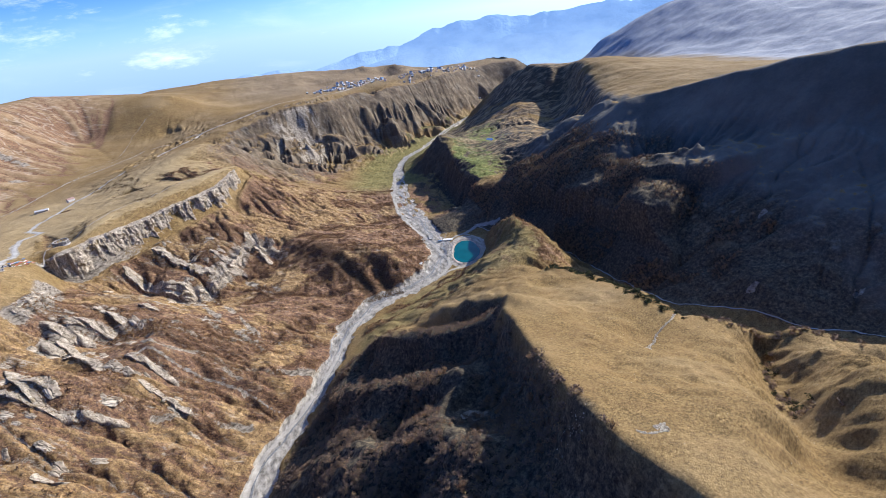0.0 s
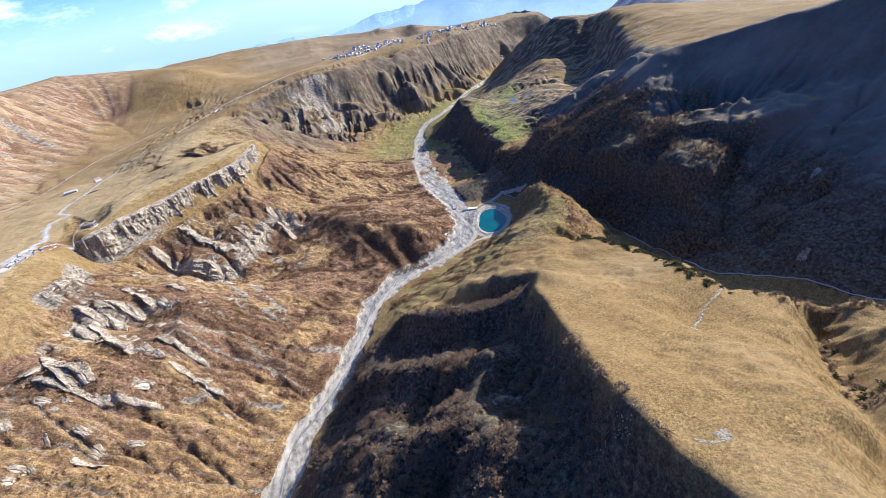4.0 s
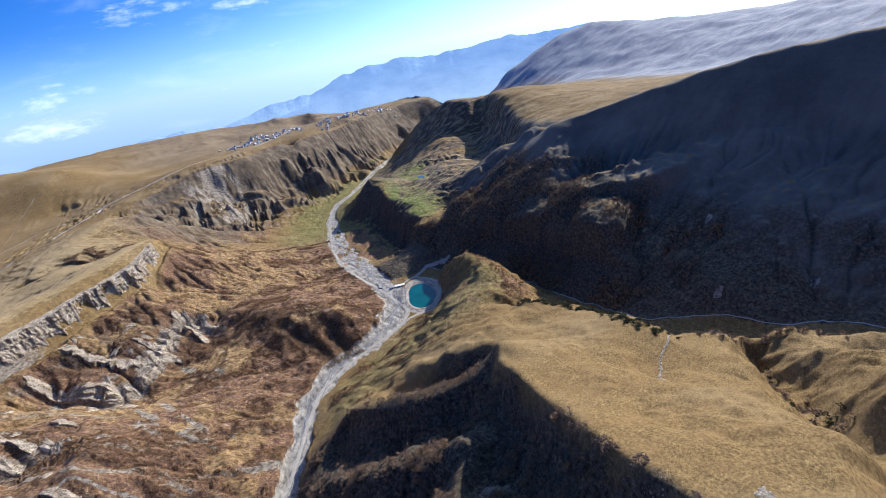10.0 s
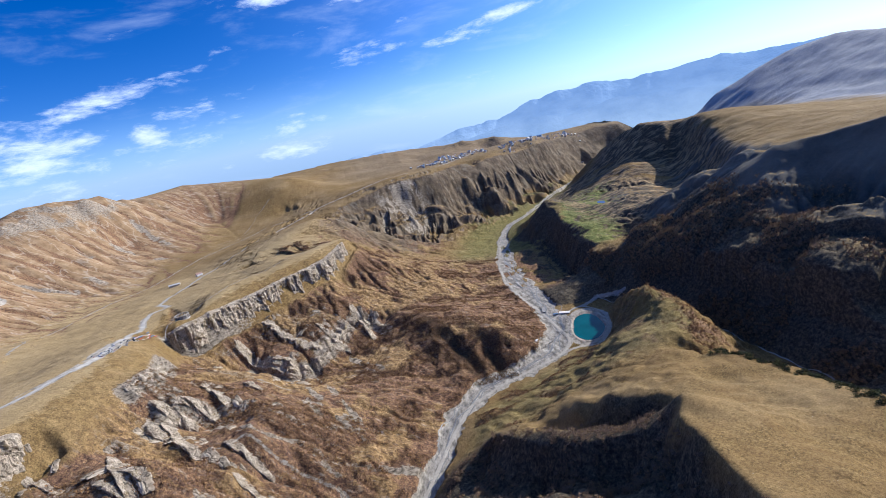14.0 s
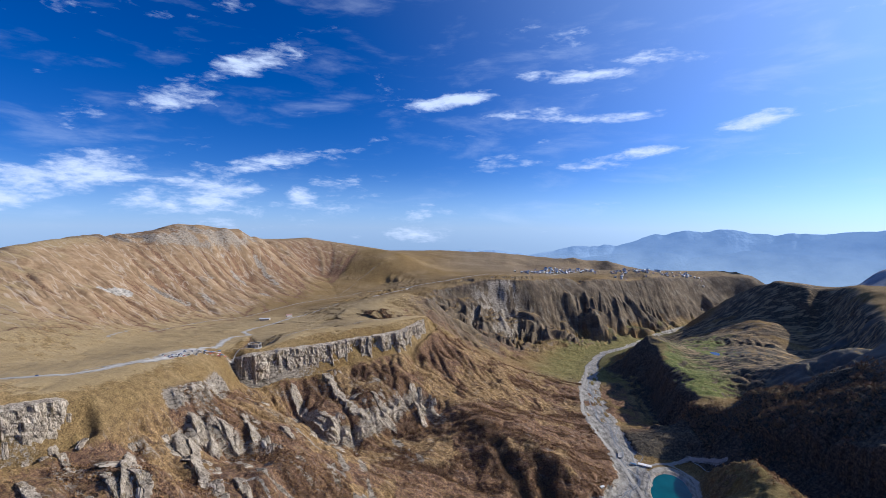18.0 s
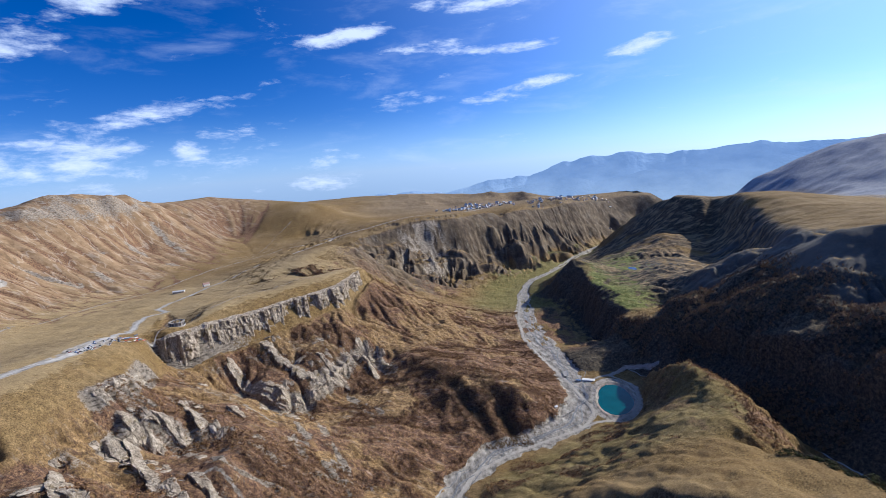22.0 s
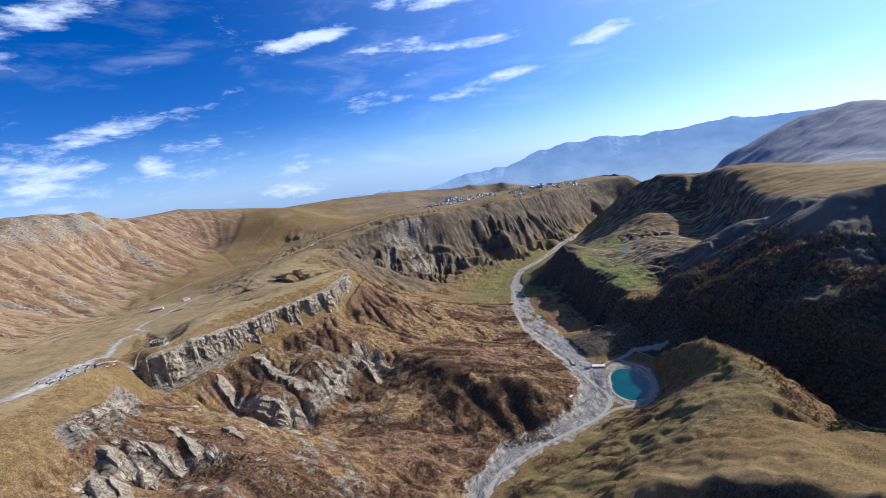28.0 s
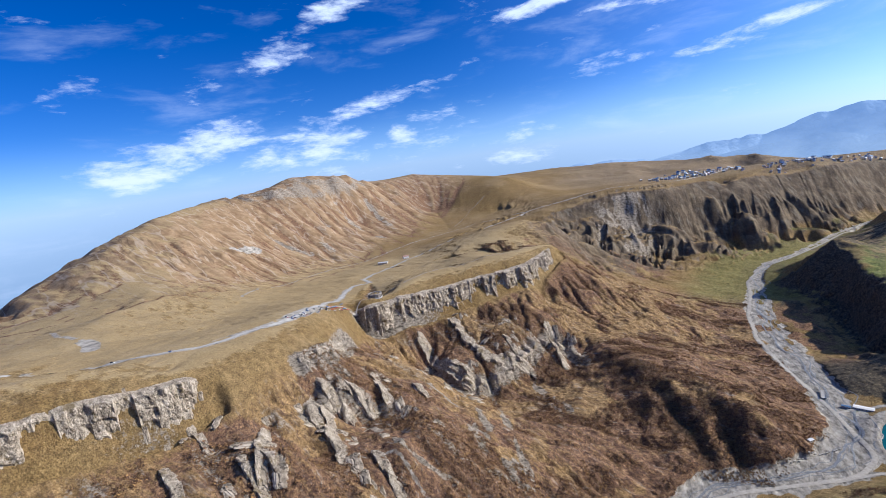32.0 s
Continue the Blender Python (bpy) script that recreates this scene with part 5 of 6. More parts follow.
# ------------------------------------------------------------------ more materials
def rock_material(name, dark, mid, light):
    s = Shader(name)
    a = s.noise(0.09, 8, 0.72, s.coords((1.3, 1.3, 0.5)))
    b = s.noise(0.6, 7, 0.74, s.coords((1, 1, 0.6)))
    c = s.ramp(s.math("ADD", s.math("MULTIPLY", a, 0.5), s.math("MULTIPLY", b, 0.5)), (0.38, dark), (0.48, mid), (0.60, light))
    joints = s.span(s.noise(1.0, 5, 0.62, s.coords((0.34, 0.34, 0.10))), 0.485, 0.515, 1.0, 0.0)
    joints = s.math("MULTIPLY", joints, s.span(s.noise(1.0, 5, 0.62, s.coords((0.34, 0.34, 0.10))), 0.455, 0.485))
    c = s.mix(s.math("MULTIPLY", joints, 0.75), c, (0.045, 0.040, 0.034))
    moss = s.span(s.noise(0.05, 7, 0.68), 0.56, 0.63, 0.0, 0.7)
    c = s.mix(moss, c, (0.19, 0.135, 0.060))
    n = s.bump(a, 3.0, 0.9)
    n = s.bump(b, 1.4, 1.0, n)
    n = s.bump(joints, -1.2, 0.8, n)
    return s.done(c, 0.92, n, 0.1)


CLIFF_ROCK = rock_material("cliff_rock", (0.115, 0.092, 0.068), (0.40, 0.328, 0.245), (0.62, 0.53, 0.415))
SLAB_ROCK = rock_material("slab_rock", (0.12, 0.096, 0.070), (0.38, 0.312, 0.232), (0.57, 0.485, 0.375))
PALE_ROCK = rock_material("pale_stone", (0.32, 0.275, 0.21), (0.50, 0.435, 0.34), (0.62, 0.555, 0.45))


def leaf_material(name, *stops):
    s = Shader(name)
    info, geo_n = s.n.new("ShaderNodeObjectInfo"), s.n.new("ShaderNodeNewGeometry")
    pick = s.math("FRACT", s.math("ADD", info.outputs["Random"], s.math("MULTIPLY", geo_n.outputs["Random Per Island"], 0.6)))
    c = s.ramp(s.math("ADD", s.math("MULTIPLY", pick, 0.7), s.math("MULTIPLY", s.noise(0.03, 3), 0.3)), *stops)
    return s.done(c, 0.9, None, 0.1)


BARE = leaf_material("bare_twigs", (0.1, (0.11, 0.078, 0.058)), (0.45, (0.195, 0.135, 0.098)), (0.7, (0.25, 0.165, 0.10)), (0.9, (0.33, 0.215, 0.08)))
SCRUBS = leaf_material("autumn_scrub", (0.1, (0.10, 0.062, 0.046)), (0.4, (0.19, 0.112, 0.070)), (0.65, (0.27, 0.15, 0.075)), (0.93, (0.36, 0.22, 0.08)))
DARK_GREEN = leaf_material("dark_evergreen_leaves", (0.2, (0.028, 0.035, 0.016)), (0.6, (0.055, 0.062, 0.026)), (0.9, (0.11, 0.10, 0.035)))
BARK = Shader("bark")
BARK = BARK.done(BARK.ramp(BARK.noise(3.0, 4), (0.3, (0.05, 0.04, 0.03)), (0.7, (0.14, 0.115, 0.09))), 0.95)


def simple(name, colour, rough=0.8, amount=0.25, scale=0.6, metal=0.0):
    s = Shader(name)
    dark = tuple(c * (1 - amount) for c in colour)
    lite = tuple(min(1.0, c * (1 + amount)) for c in colour)
    s.b.inputs["Metallic"].default_value = metal
    return s.done(s.ramp(s.noise(scale, 5, 0.65), (0.3, dark), (0.7, lite)), rough, s.bump(s.noise(scale * 6, 4), 0.03, 0.5), 0.3)


ASPHALT = simple("worn_asphalt", (0.40, 0.375, 0.335), 0.95, 0.25, 0.12)
TRACK = simple("gravel_track", (0.36, 0.325, 0.275), 0.95, 0.2, 0.2)
CONCRETE = simple("concrete", (0.36, 0.34, 0.31))
WHITE = simple("white_plaster", (0.74, 0.72, 0.68), 0.8, 0.1)
CREAM = simple("cream_plaster", (0.55, 0.48, 0.38), 0.8, 0.15)
STONE = simple("stone_wall", (0.30, 0.27, 0.23), 0.9, 0.3)
ROOF_RED = simple("red_roof_tiles", (0.38, 0.24, 0.19), 0.75, 0.3)
ROOF_GREY = simple("grey_metal_roof", (0.58, 0.57, 0.55), 0.5, 0.2)
ROOF_BLUE = simple("blue_metal_roof", (0.10, 0.19, 0.32), 0.5, 0.2)
GLASS = simple("dark_window_glass", (0.03, 0.035, 0.045), 0.1, 0.1)
RUBBER = simple("rubber", (0.02, 0.02, 0.02), 0.8, 0.1)
TIMBER = simple("weathered_timber", (0.16, 0.11, 0.07), 0.9, 0.3)


def water_material(name, colour, rough):
    s = Shader(name)
    foam = s.ramp(s.noise(0.35, 6, 0.75), (0.45, colour), (0.72, tuple(min(1, c + 0.18) for c in colour)))
    return s.done(foam, rough, s.bump(s.noise(1.5, 4), 0.15, 0.6), 0.5)


STREAM_WATER = water_material("stream_water", (0.13, 0.13, 0.125), 0.45)

# ------------------------------------------------------------------ roads and running water
tagged(strip("road_highway", HIGHWAY, 3.8, 0.45, ASPHALT), "grey asphalt mountain road on the plateau", "road", kind="structure")
tagged(strip("road_valley", VALLEY_ROAD, 3.4, 0.40, TRACK), "pale gravel road along the river", "road", kind="structure")
tagged(strip("road_side", SIDE_ROAD, 3.0, 0.40, TRACK), "pale gravel road over the side stream", "road", kind="structure")
tagged(strip("road_pond", POND_TRACK, 2.8, 0.40, TRACK), "pale dirt track round the pond", "road", kind="structure")
tagged(strip("road_view", VIEW_TRACK, 1.0, 0.3, TRACK), "dirt track across the grassy rim", "road", kind="structure")
tagged(strip("water_river", [(x - 8 if i % 2 else x + 6, y) for i, (x, y, z) in enumerate(RIVER[1:-4])], 1.7, 0.25, STREAM_WATER, 9.0, 9.0, 1), "shallow braided river among grey gravel", "river", kind="structure")
tagged(strip("water_braid", [(x + 14, y + 4) for x, y, z in RIVER[9:20]], 1.1, 0.22, STREAM_WATER, 9.0, 10.0, 2), "narrow side channel of the river", "river", kind="structure")
for k, (shift, first_leg, last_leg) in enumerate(((-10, 8, 16), (22, 10, 19), (3, 6, 20))):
    tagged(strip("water_braid", [(x + shift, y + 4) for x, y, z in RIVER[first_leg:last_leg]], 0.7, 0.22, STREAM_WATER, 8.0, 14.0, 4 + k), "thin braid of the shallow river among gravel", "river", kind="structure")
tagged(strip("water_stream", [(p[0], p[1]) for p in STREAM[1:-1]], 1.0, 0.5, simple("white_water", (0.30, 0.30, 0.29), 0.6, 0.3), 7.0, 4.0, 3), "white mountain stream in the shaded ravine", "stream", kind="structure")


# ------------------------------------------------------------------ cliffs of the rim
def cliff(places, label, seed, rough=1.0, deep=20.0, rows=26, group="cliffs of the plateau rim", tapers=(1, 1)):
    line = [(p[0], p[1], 0) for p in places]
    pts = along(line, 1.7)
    for _ in range(40):
        pts[1:-1] = (pts[:-2] + 2 * pts[1:-1] + pts[2:]) / 4
    d = np.gradient(pts[:, :2], axis=0)
    d /= np.hypot(d[:, 0], d[:, 1])[:, None]
    out = np.stack([d[:, 1], -d[:, 0]], 1)
    n = len(pts)
    s = np.arange(n) * 1.7 + 100.0 * seed
    top = height(pts[:, 0] - out[:, 0] * 4, pts[:, 1] - out[:, 1] * 4)
    foot = height(pts[:, 0] + out[:, 0] * deep, pts[:, 1] + out[:, 1] * deep)
    ends = np.minimum(1, np.minimum(np.arange(n) + (0 if tapers[0] else n), np.arange(n)[::-1] + (0 if tapers[1] else n)) * 1.7 / 35)
    grid = np.zeros((n, rows, 3))
    cleft = smooth(0.16, 0.27, vnoise(s / 24, np.full(n, seed * 1.3), 40 + seed))
    r = np.random.default_rng(90 + seed)

    def blocks(low, high, where):
        """A random outward push for each block of rock along the wall."""
        edges = np.cumsum(r.uniform(low, high, int(len(pts) * 1.7 / low) + 8)) + s[0] - 30
        tall = r.random(len(edges) + 1)
        k = np.clip(np.searchsorted(edges, where), 1, len(edges) - 1)
        t = np.clip((where - edges[k - 1]) / 2.4, 0, 1)
        return tall[k - 1] * (1 - t) + tall[k] * t

    state = r.bit_generator.state
    for k in range(rows):
        f = k / (rows - 1)
        u = np.full(n, f)
        tier = min(2, int(f * 3))
        lean = 1.0 + (deep - 11) * f ** 0.9
        way = s + 5.0 * vnoise(u * 2.2 + 7, s / 30, 45 + seed) + 1.3 * vnoise(u * 7, s / 8, 46 + seed)
        r.bit_generator.state = state
        push = 2.0 + rough * 10.0 * blocks(13, 36, way)
        for _ in range(tier + 1):
            ledge = blocks(7, 19, way + 9 * tier)
        push = push + (0.4 + 0.6 * rough) * 4.6 * ledge + 1.1 * blocks(2.4, 6.0, way + 3 * tier) + 1.5 * fbm(s / 5.0, u * 9, 3, 70 + seed)
        shelf = 1.9 * np.round(5 * (f + 0.10 * vnoise(s / 14, u * 0 + 2, 80 + seed))) / 5
        off = (lean + push * (0.35 + 0.65 * ends) - shelf - 9 * rough * cleft * (0.3 + 0.7 * math.sin(math.pi * min(1, f + 0.15)))) * ends - 9 * (1 - ends)
        if k == 0:
            off = off * 0 - 3.5
        grid[:, k, 0], grid[:, k, 1] = pts[:, 0] + out[:, 0] * off, pts[:, 1] + out[:, 1] * off
        crest = 2.2 * np.round(2 * vnoise(s / 11, u * 0 + 5, 90 + seed)) / 2 - 1.6
        grid[:, k, 2] = top - 0.8 + crest * (1 - f) ** 2 * (k > 0) - (top - foot + 8) * f * (1 - 0.22 * smooth(-0.2, 0.5, vnoise(s / 33, u * 0 + 8, 95 + seed)))
    vs = grid.reshape(-1, 3)
    fs = [(i * rows + k, i * rows + k + 1, (i + 1) * rows + k + 1, (i + 1) * rows + k) for i in range(n - 1) for k in range(rows - 1)]
    ob = new("rock_cliff", mesh("rock_cliff", vs, fs, CLIFF_ROCK))
    return tagged(ob, label, "cliff", group)


cliff(RIM[1:6], "pale broken rock cliff under the grassy plateau edge", 1, 0.6, 17.0)
cliff(RIM[9:12], "steep grey rock prow under the round viewing monument", 2, tapers=(1, 0))
cliff(RIM[11:14], "fluted grey cliff with dark clefts below the grass rim", 3, tapers=(0, 0))
cliff(RIM[13:16], "jagged end of the grey cliff above the scrub slope", 4, tapers=(0, 1))


for i, (line, size) in enumerate(zip(LEDGES, (0.6, 0.3, 0.3))):
    cliff(line, "broken grey rock ledge with dark clefts on the scrub slope", 6 + i, size, 9.0 + 0.5 * LEDGE_DROPS[i], 14, "rock ledges on the valley slope")


# ------------------------------------------------------------------ rock outcrops on the slope
def slab(seed, sharp):
    """A rough tilted slab about 2 long, 1 wide and 1 high."""
    nu, nv = 26, 13
    vs, fs = [], []
    for i in range(nu):
        for j in range(nv):
            th, ph = 2 * math.pi * i / nu, math.pi * j / (nv - 1)
            c, s_, cz = math.cos(th), math.sin(th), math.cos(ph)
            r = math.sin(ph)
            e = 0.55
            x = math.copysign(abs(c) ** e, c) * r ** 0.6
            y = math.copysign(abs(s_) ** e, s_) * r ** 0.6 * 0.5
            z = math.copysign(abs(cz) ** 0.75, cz) * 0.5
            q = np.array([x * 2.2 + seed * 3.7]), np.array([z * 3.2 + y * 2.0 + seed])
            k = 1 + 0.20 * float(ridged(q[0], q[1], 3, seed)[0]) + 0.10 * float(fbm(q[0] * 3, q[1] * 3, 2, seed + 9)[0])
            step = 0.07 * math.floor(4 * (z + 0.3 * x))
            vs.append((x * k, y * k * (1 - sharp * max(z, 0)) + 0.35 * z, z * k + step * 0.5 + 0.25 * (x > 0) * x * -1))
    for i in range(nu):
        for j in range(nv - 1):
            a, b = i * nv + j, ((i + 1) % nu) * nv + j
            fs.append((a, a + 1, b + 1, b))
    return mesh("rock_outcrop", vs, fs, SLAB_ROCK)


SLABS = [slab(k, 0.3 + 0.1 * (k % 4)) for k in range(9)]
FIN_SIZE = 0.8
FINS = [([(-413, 497), (-375, 484), (-332, 457)], 9, 10), ([(-384, 565), (-362, 560), (-344, 555)], 13, 9), ([(-417, 539), (-391, 536), (-361, 528)], 10, 9), ([(-386, 634), (-358, 604), (-330, 575)], 9, 8), ([(-328, 652), (-312, 645), (-296, 634)], 8, 8),
        ([(-382, 388), (-360, 380), (-339, 370)], 7, 7), ([(-480, 384), (-458, 380), (-437, 370)], 6, 6), ([(-403, 374), (-342, 345), (-277, 348)], 6, 6), ([(-418, 432), (-390, 395), (-352, 352)], 7, 7), ([(-396, 520), (-360, 480), (-316, 438)], 8, 8),
        ([(-273, 417), (-245, 396), (-216, 378)], 5, 6), ([(-343, 267), (-330, 264), (-312, 260)], 6, 6), ([(-420, 886), (-380, 850), (-337, 828), (-272, 812)], 9, 11), ([(-371, 954), (-320, 905), (-266, 862), (-205, 885)], 9, 11), ([(-179, 1026), (-156, 988), (-129, 931)], 11, 9),
        ([(-389, 855), (-340, 835), (-290, 820)], 9, 9), ([(-446, 540), (-441, 585), (-470, 660)], 6, 6), ([(-250, 930), (-222, 900), (-190, 895)], 8, 8), ([(-300, 470), (-270, 450), (-236, 432)], 6, 6), ([(-460, 330), (-430, 320), (-400, 300)], 6, 7)]


def fin(line, high, wide, seed):
    """A fin of layered rock that runs down the slope, steep on one flank and broken along the top."""
    pts = along([(p[0], p[1], 0) for p in line], 1.6)
    for _ in range(8):
        pts[1:-1] = (pts[:-2] + 2 * pts[1:-1] + pts[2:]) / 4
    d = np.gradient(pts[:, :2], axis=0)
    d /= np.hypot(d[:, 0], d[:, 1])[:, None]
    side = np.stack([d[:, 1], -d[:, 0]], 1)
    n = len(pts)
    r = np.random.default_rng(700 + seed)
    edges = np.cumsum(r.uniform(3.0, 13.0, n)) - 6
    k = np.searchsorted(edges, np.arange(n) * 1.6)
    tall, thick, slip = r.uniform(0.5, 1.0, n + 2)[k], r.uniform(0.9, 1.5, n + 2)[k], r.normal(0, 0.16, n + 2)[k]
    ends = np.clip(np.minimum(np.arange(n) + 1.0, np.arange(n)[::-1] + 1.0) * 1.6 / 9, 0.1, 1) ** 0.6
    profile = [(1.0, -0.30), (0.96, 0.45), (0.90, 0.95), (0.62, 0.88), (0.25, 0.60), (-0.15, 0.42), (-0.7, 0.16), (-1.25, -0.25)]
    ring = len(profile)
    vs = np.zeros((n, ring, 3))
    for j, (a, b) in enumerate(profile):
        w = wide * (a * thick + slip) * (0.55 + 0.45 * ends) + 0.7 * fbm(np.arange(n) / 2.3, np.full(n, j * 1.7), 2, 720 + seed)
        x, y = pts[:, 0] + side[:, 0] * w, pts[:, 1] + side[:, 1] * w
        vs[:, j] = np.column_stack([x, y, height(x, y) + high * b * tall * ends + 0.6 * fbm(np.arange(n) / 1.8, np.full(n, j * 2.9), 2, 740 + seed) - (2.0 if b < 0 else 0)])
    fs = [(i * ring + j, i * ring + j + 1, (i + 1) * ring + j + 1, (i + 1) * ring + j) for i in range(n - 1) for j in range(ring - 1)]
    fs += [tuple(range(ring - 1, -1, -1)), tuple((n - 1) * ring + j for j in range(ring))]
    ob = new("rock_fin", mesh("rock_fin", vs.reshape(-1, 3), fs, CLIFF_ROCK))
    return tagged(ob, "pale fin of layered rock jutting from the scrub slope", "rock", "rock fins on the valley slope")


for i, (line, high, wide) in enumerate(FINS):
    fin(line, high * FIN_SIZE, wide * FIN_SIZE, i)

RIBS_UPPER = [(-357, 556, 26), (-391, 552, 18), (-372, 476, 30), (-309, 444, 28), (-295, 373, 26), (-240, 383, 22), (-362, 359, 30), (-441, 542, 12), (-441, 600, 13), (-317, 580, 24), (-308, 731, 22), (-300, 834, 24), (-372, 631, 20), (-365, 735, 24), (-359, 305, 26), (-331, 288, 22), (-379, 336, 20), (-216, 353, 16), (-159, 435, 12)]
RIBS_MIDDLE = [(-258, 986, 26), (-161, 1020, 26), (-125, 1021, 20), (-200, 977, 24), (-354, 965, 20), (-287, 906, 26), (-57, 1400, 18), (-350, 803, 20), (-275, 776, 26), (-203, 886, 26), (-159, 981, 22), (-113, 986, 24), (-248, 557, 14), (-301, 568, 20), (-262, 892, 22), (-320, 645, 18), (-230, 930, 18)]
RIBS_LOWER = [(-435, 547, 14), (-476, 683, 14), (-393, 527, 20), (-346, 590, 20), (-384, 487, 22), (-333, 479, 22), (-473, 372, 16), (-458, 401, 18), (-405, 385, 22), (-501, 349, 16), (-352, 376, 18), (-425, 440, 14), (-300, 500, 14), (-270, 430, 14), (-410, 640, 14), (-420, 300, 20), (-380, 250, 20), (-340, 210, 18)]
FINE = np.array([p for p in RIBS_UPPER + RIBS_MIDDLE + RIBS_LOWER], float)
count = 0
for px, py, size in FINE:
    kids = 3 if size > 15 else 2
    for c in range(kids):
        k = int(rng.integers(0, len(SLABS)))
        ox, oy = (0, 0) if c == 0 else (rng.normal(0, size * 0.75), rng.normal(0, size * 0.4))
        x, y = px + ox, py + oy
        gx = ground_z(x + 8, y) - ground_z(x - 8, y)
        gy = ground_z(x, y + 8) - ground_z(x, y - 8)
        fall = math.atan2(-gy, -gx)
        big = size * (0.36 if c == 0 else rng.uniform(0.14, 0.30))
        ob = new("rock_outcrop", SLABS[k])
        tilt = math.atan(math.hypot(gx, gy) / 16)
        ob.matrix_basis = Matrix.Translation((x, y, ground_z(x, y) - big * 0.02)) @ Matrix.Rotation(fall + rng.normal(0, 0.35), 4, "Z") @ Matrix.Rotation(tilt * 0.95, 4, "Y") @ Matrix.Rotation(rng.normal(0, 0.12), 4, "X") @ Matrix.Diagonal((big * rng.uniform(1.0, 1.6), big * rng.uniform(0.95, 1.6), big * rng.uniform(0.32, 0.6), 1))
        tagged(ob, "layered grey rock rib jutting from the scrub slope" if c == 0 else "small weathered grey rock in dry grass", "rock", "rock ribs on the valley slope")
        count += 1


# ------------------------------------------------------------------ trees and scrub
def crown_cloud(n, seed, squash=0.85, leaf=0.16):
    """Loose clumps of small leaf faces in several lobes, about 1 m high; triangles."""
    r = np.random.default_rng(seed)
    lobes = r.normal(0, 0.20, (6, 3)) * (1, 1, 0.8) + (0, 0, 0.62)
    vs, fs = [], []
    for _ in range(n):
        c = lobes[r.integers(0, 6)]
        v = r.normal(0, 1, 3)
        v /= np.linalg.norm(v)
        p = c + v * r.uniform(0.10, 0.26) * (1, 1, squash)
        a, b = r.normal(0, 1, 3), r.normal(0, 1, 3)
        a, b = a / np.linalg.norm(a) * leaf * r.uniform(0.6, 1.3), b / np.linalg.norm(b) * leaf * r.uniform(0.6, 1.3)
        k = len(vs)
        vs += [p - a * 0.5, p + a * 0.5, p + b]
        fs.append((k, k + 1, k + 2))
    return np.array(vs), np.array(fs)


def limbs(seed):
    """A tapered, slightly bent trunk with limbs, about 1 m high."""
    r = np.random.default_rng(seed)
    vs, fs = tube([(0, 0, -0.08), (0.01, 0.0, 0.15), (r.normal(0, 0.03), r.normal(0, 0.03), 0.4), (r.normal(0, 0.05), r.normal(0, 0.05), 0.75)], [0.035, 0.026, 0.018, 0.006], 5)
    for _ in range(6):
        t = r.uniform(0.2, 0.5)
        a = r.uniform(0, 2 * math.pi)
        v2, f2 = tube([(0, 0, t), (0.14 * math.cos(a), 0.14 * math.sin(a), t + 0.14), (0.28 * math.cos(a), 0.28 * math.sin(a), t + 0.34)], [0.014, 0.009, 0.003], 4)
        k = len(vs)
        vs, fs = vs + v2, fs + [tuple(i + k for i in f) for f in f2]
    return vs, fs


def tree_kind(seed, material, leaves=260):
    tv, tf = limbs(seed)
    cv, cf = crown_cloud(leaves, seed, 0.85, 0.10)
    root = new("tree")
    part("trunk", mesh("trunk", tv, tf, BARK, True), root)
    part("crown", mesh("crown", cv, cf, material), root)
    return root


def spots(grid, n, x0, x1, y0, y1, power=1.0, tries=14):
    """Random places weighted by a cover grid."""
    x, y = rng.uniform(x0, x1, n * tries), rng.uniform(y0, y1, n * tries)
    keep = rng.random(n * tries) < np.clip(at(grid, x, y), 0, 1) ** power
    x, y = x[keep][:n], y[keep][:n]
    return np.column_stack([x, y, height(x, y) - 0.2])


CLUMP = np.clip(0.7 + 0.9 * fbm(X2 / 38, Y2 / 38, 3, 141), 0, 1)
WOODS = np.clip(WOOD * CLUMP * smooth(-0.25, 0.1, N2 + 0.3), 0, 1)
kinds = [tree_kind(s_, BARE) for s_ in range(5)] + [tree_kind(20 + s_, SCRUBS) for s_ in range(2)]
for k in kinds:
    tagged(k, "leafless grey-brown tree on the shaded slope", "tree", "trees on the shaded slope")
near_spots = spots(WOODS, 290, 60, 200, -90, 220)
for i, p in enumerate(near_spots):
    size = rng.uniform(4.0, 7.5)
    m = Matrix.Translation(p) @ Matrix.Rotation(rng.uniform(0, 6.28), 4, "Z")
    src = kinds[int(rng.integers(0, len(kinds)))]
    if i < len(kinds):
        ob = kinds[i]
        ob.matrix_basis = m
    else:
        ob = copy_thing(src, m)
    ob.scale = (size * 1.35, size * 1.35, size)
    ob.rotation_euler = m.to_euler()

cv, cf = crown_cloud(80, 77, 0.85, 0.17)
cv = cv * (1.4, 1.4, 1.0)
far_spots = spots(WOODS, 6400, -170, 210, -260, 440)
tagged(new("woodland", merged("woodland", cv, cf, far_spots, rng.uniform(2.8, 6.2, len(far_spots)), rng.uniform(0, 6.28, len(far_spots)), BARE)), "leafless autumn woodland covering the shaded slope", "woodland", kind="stuff")

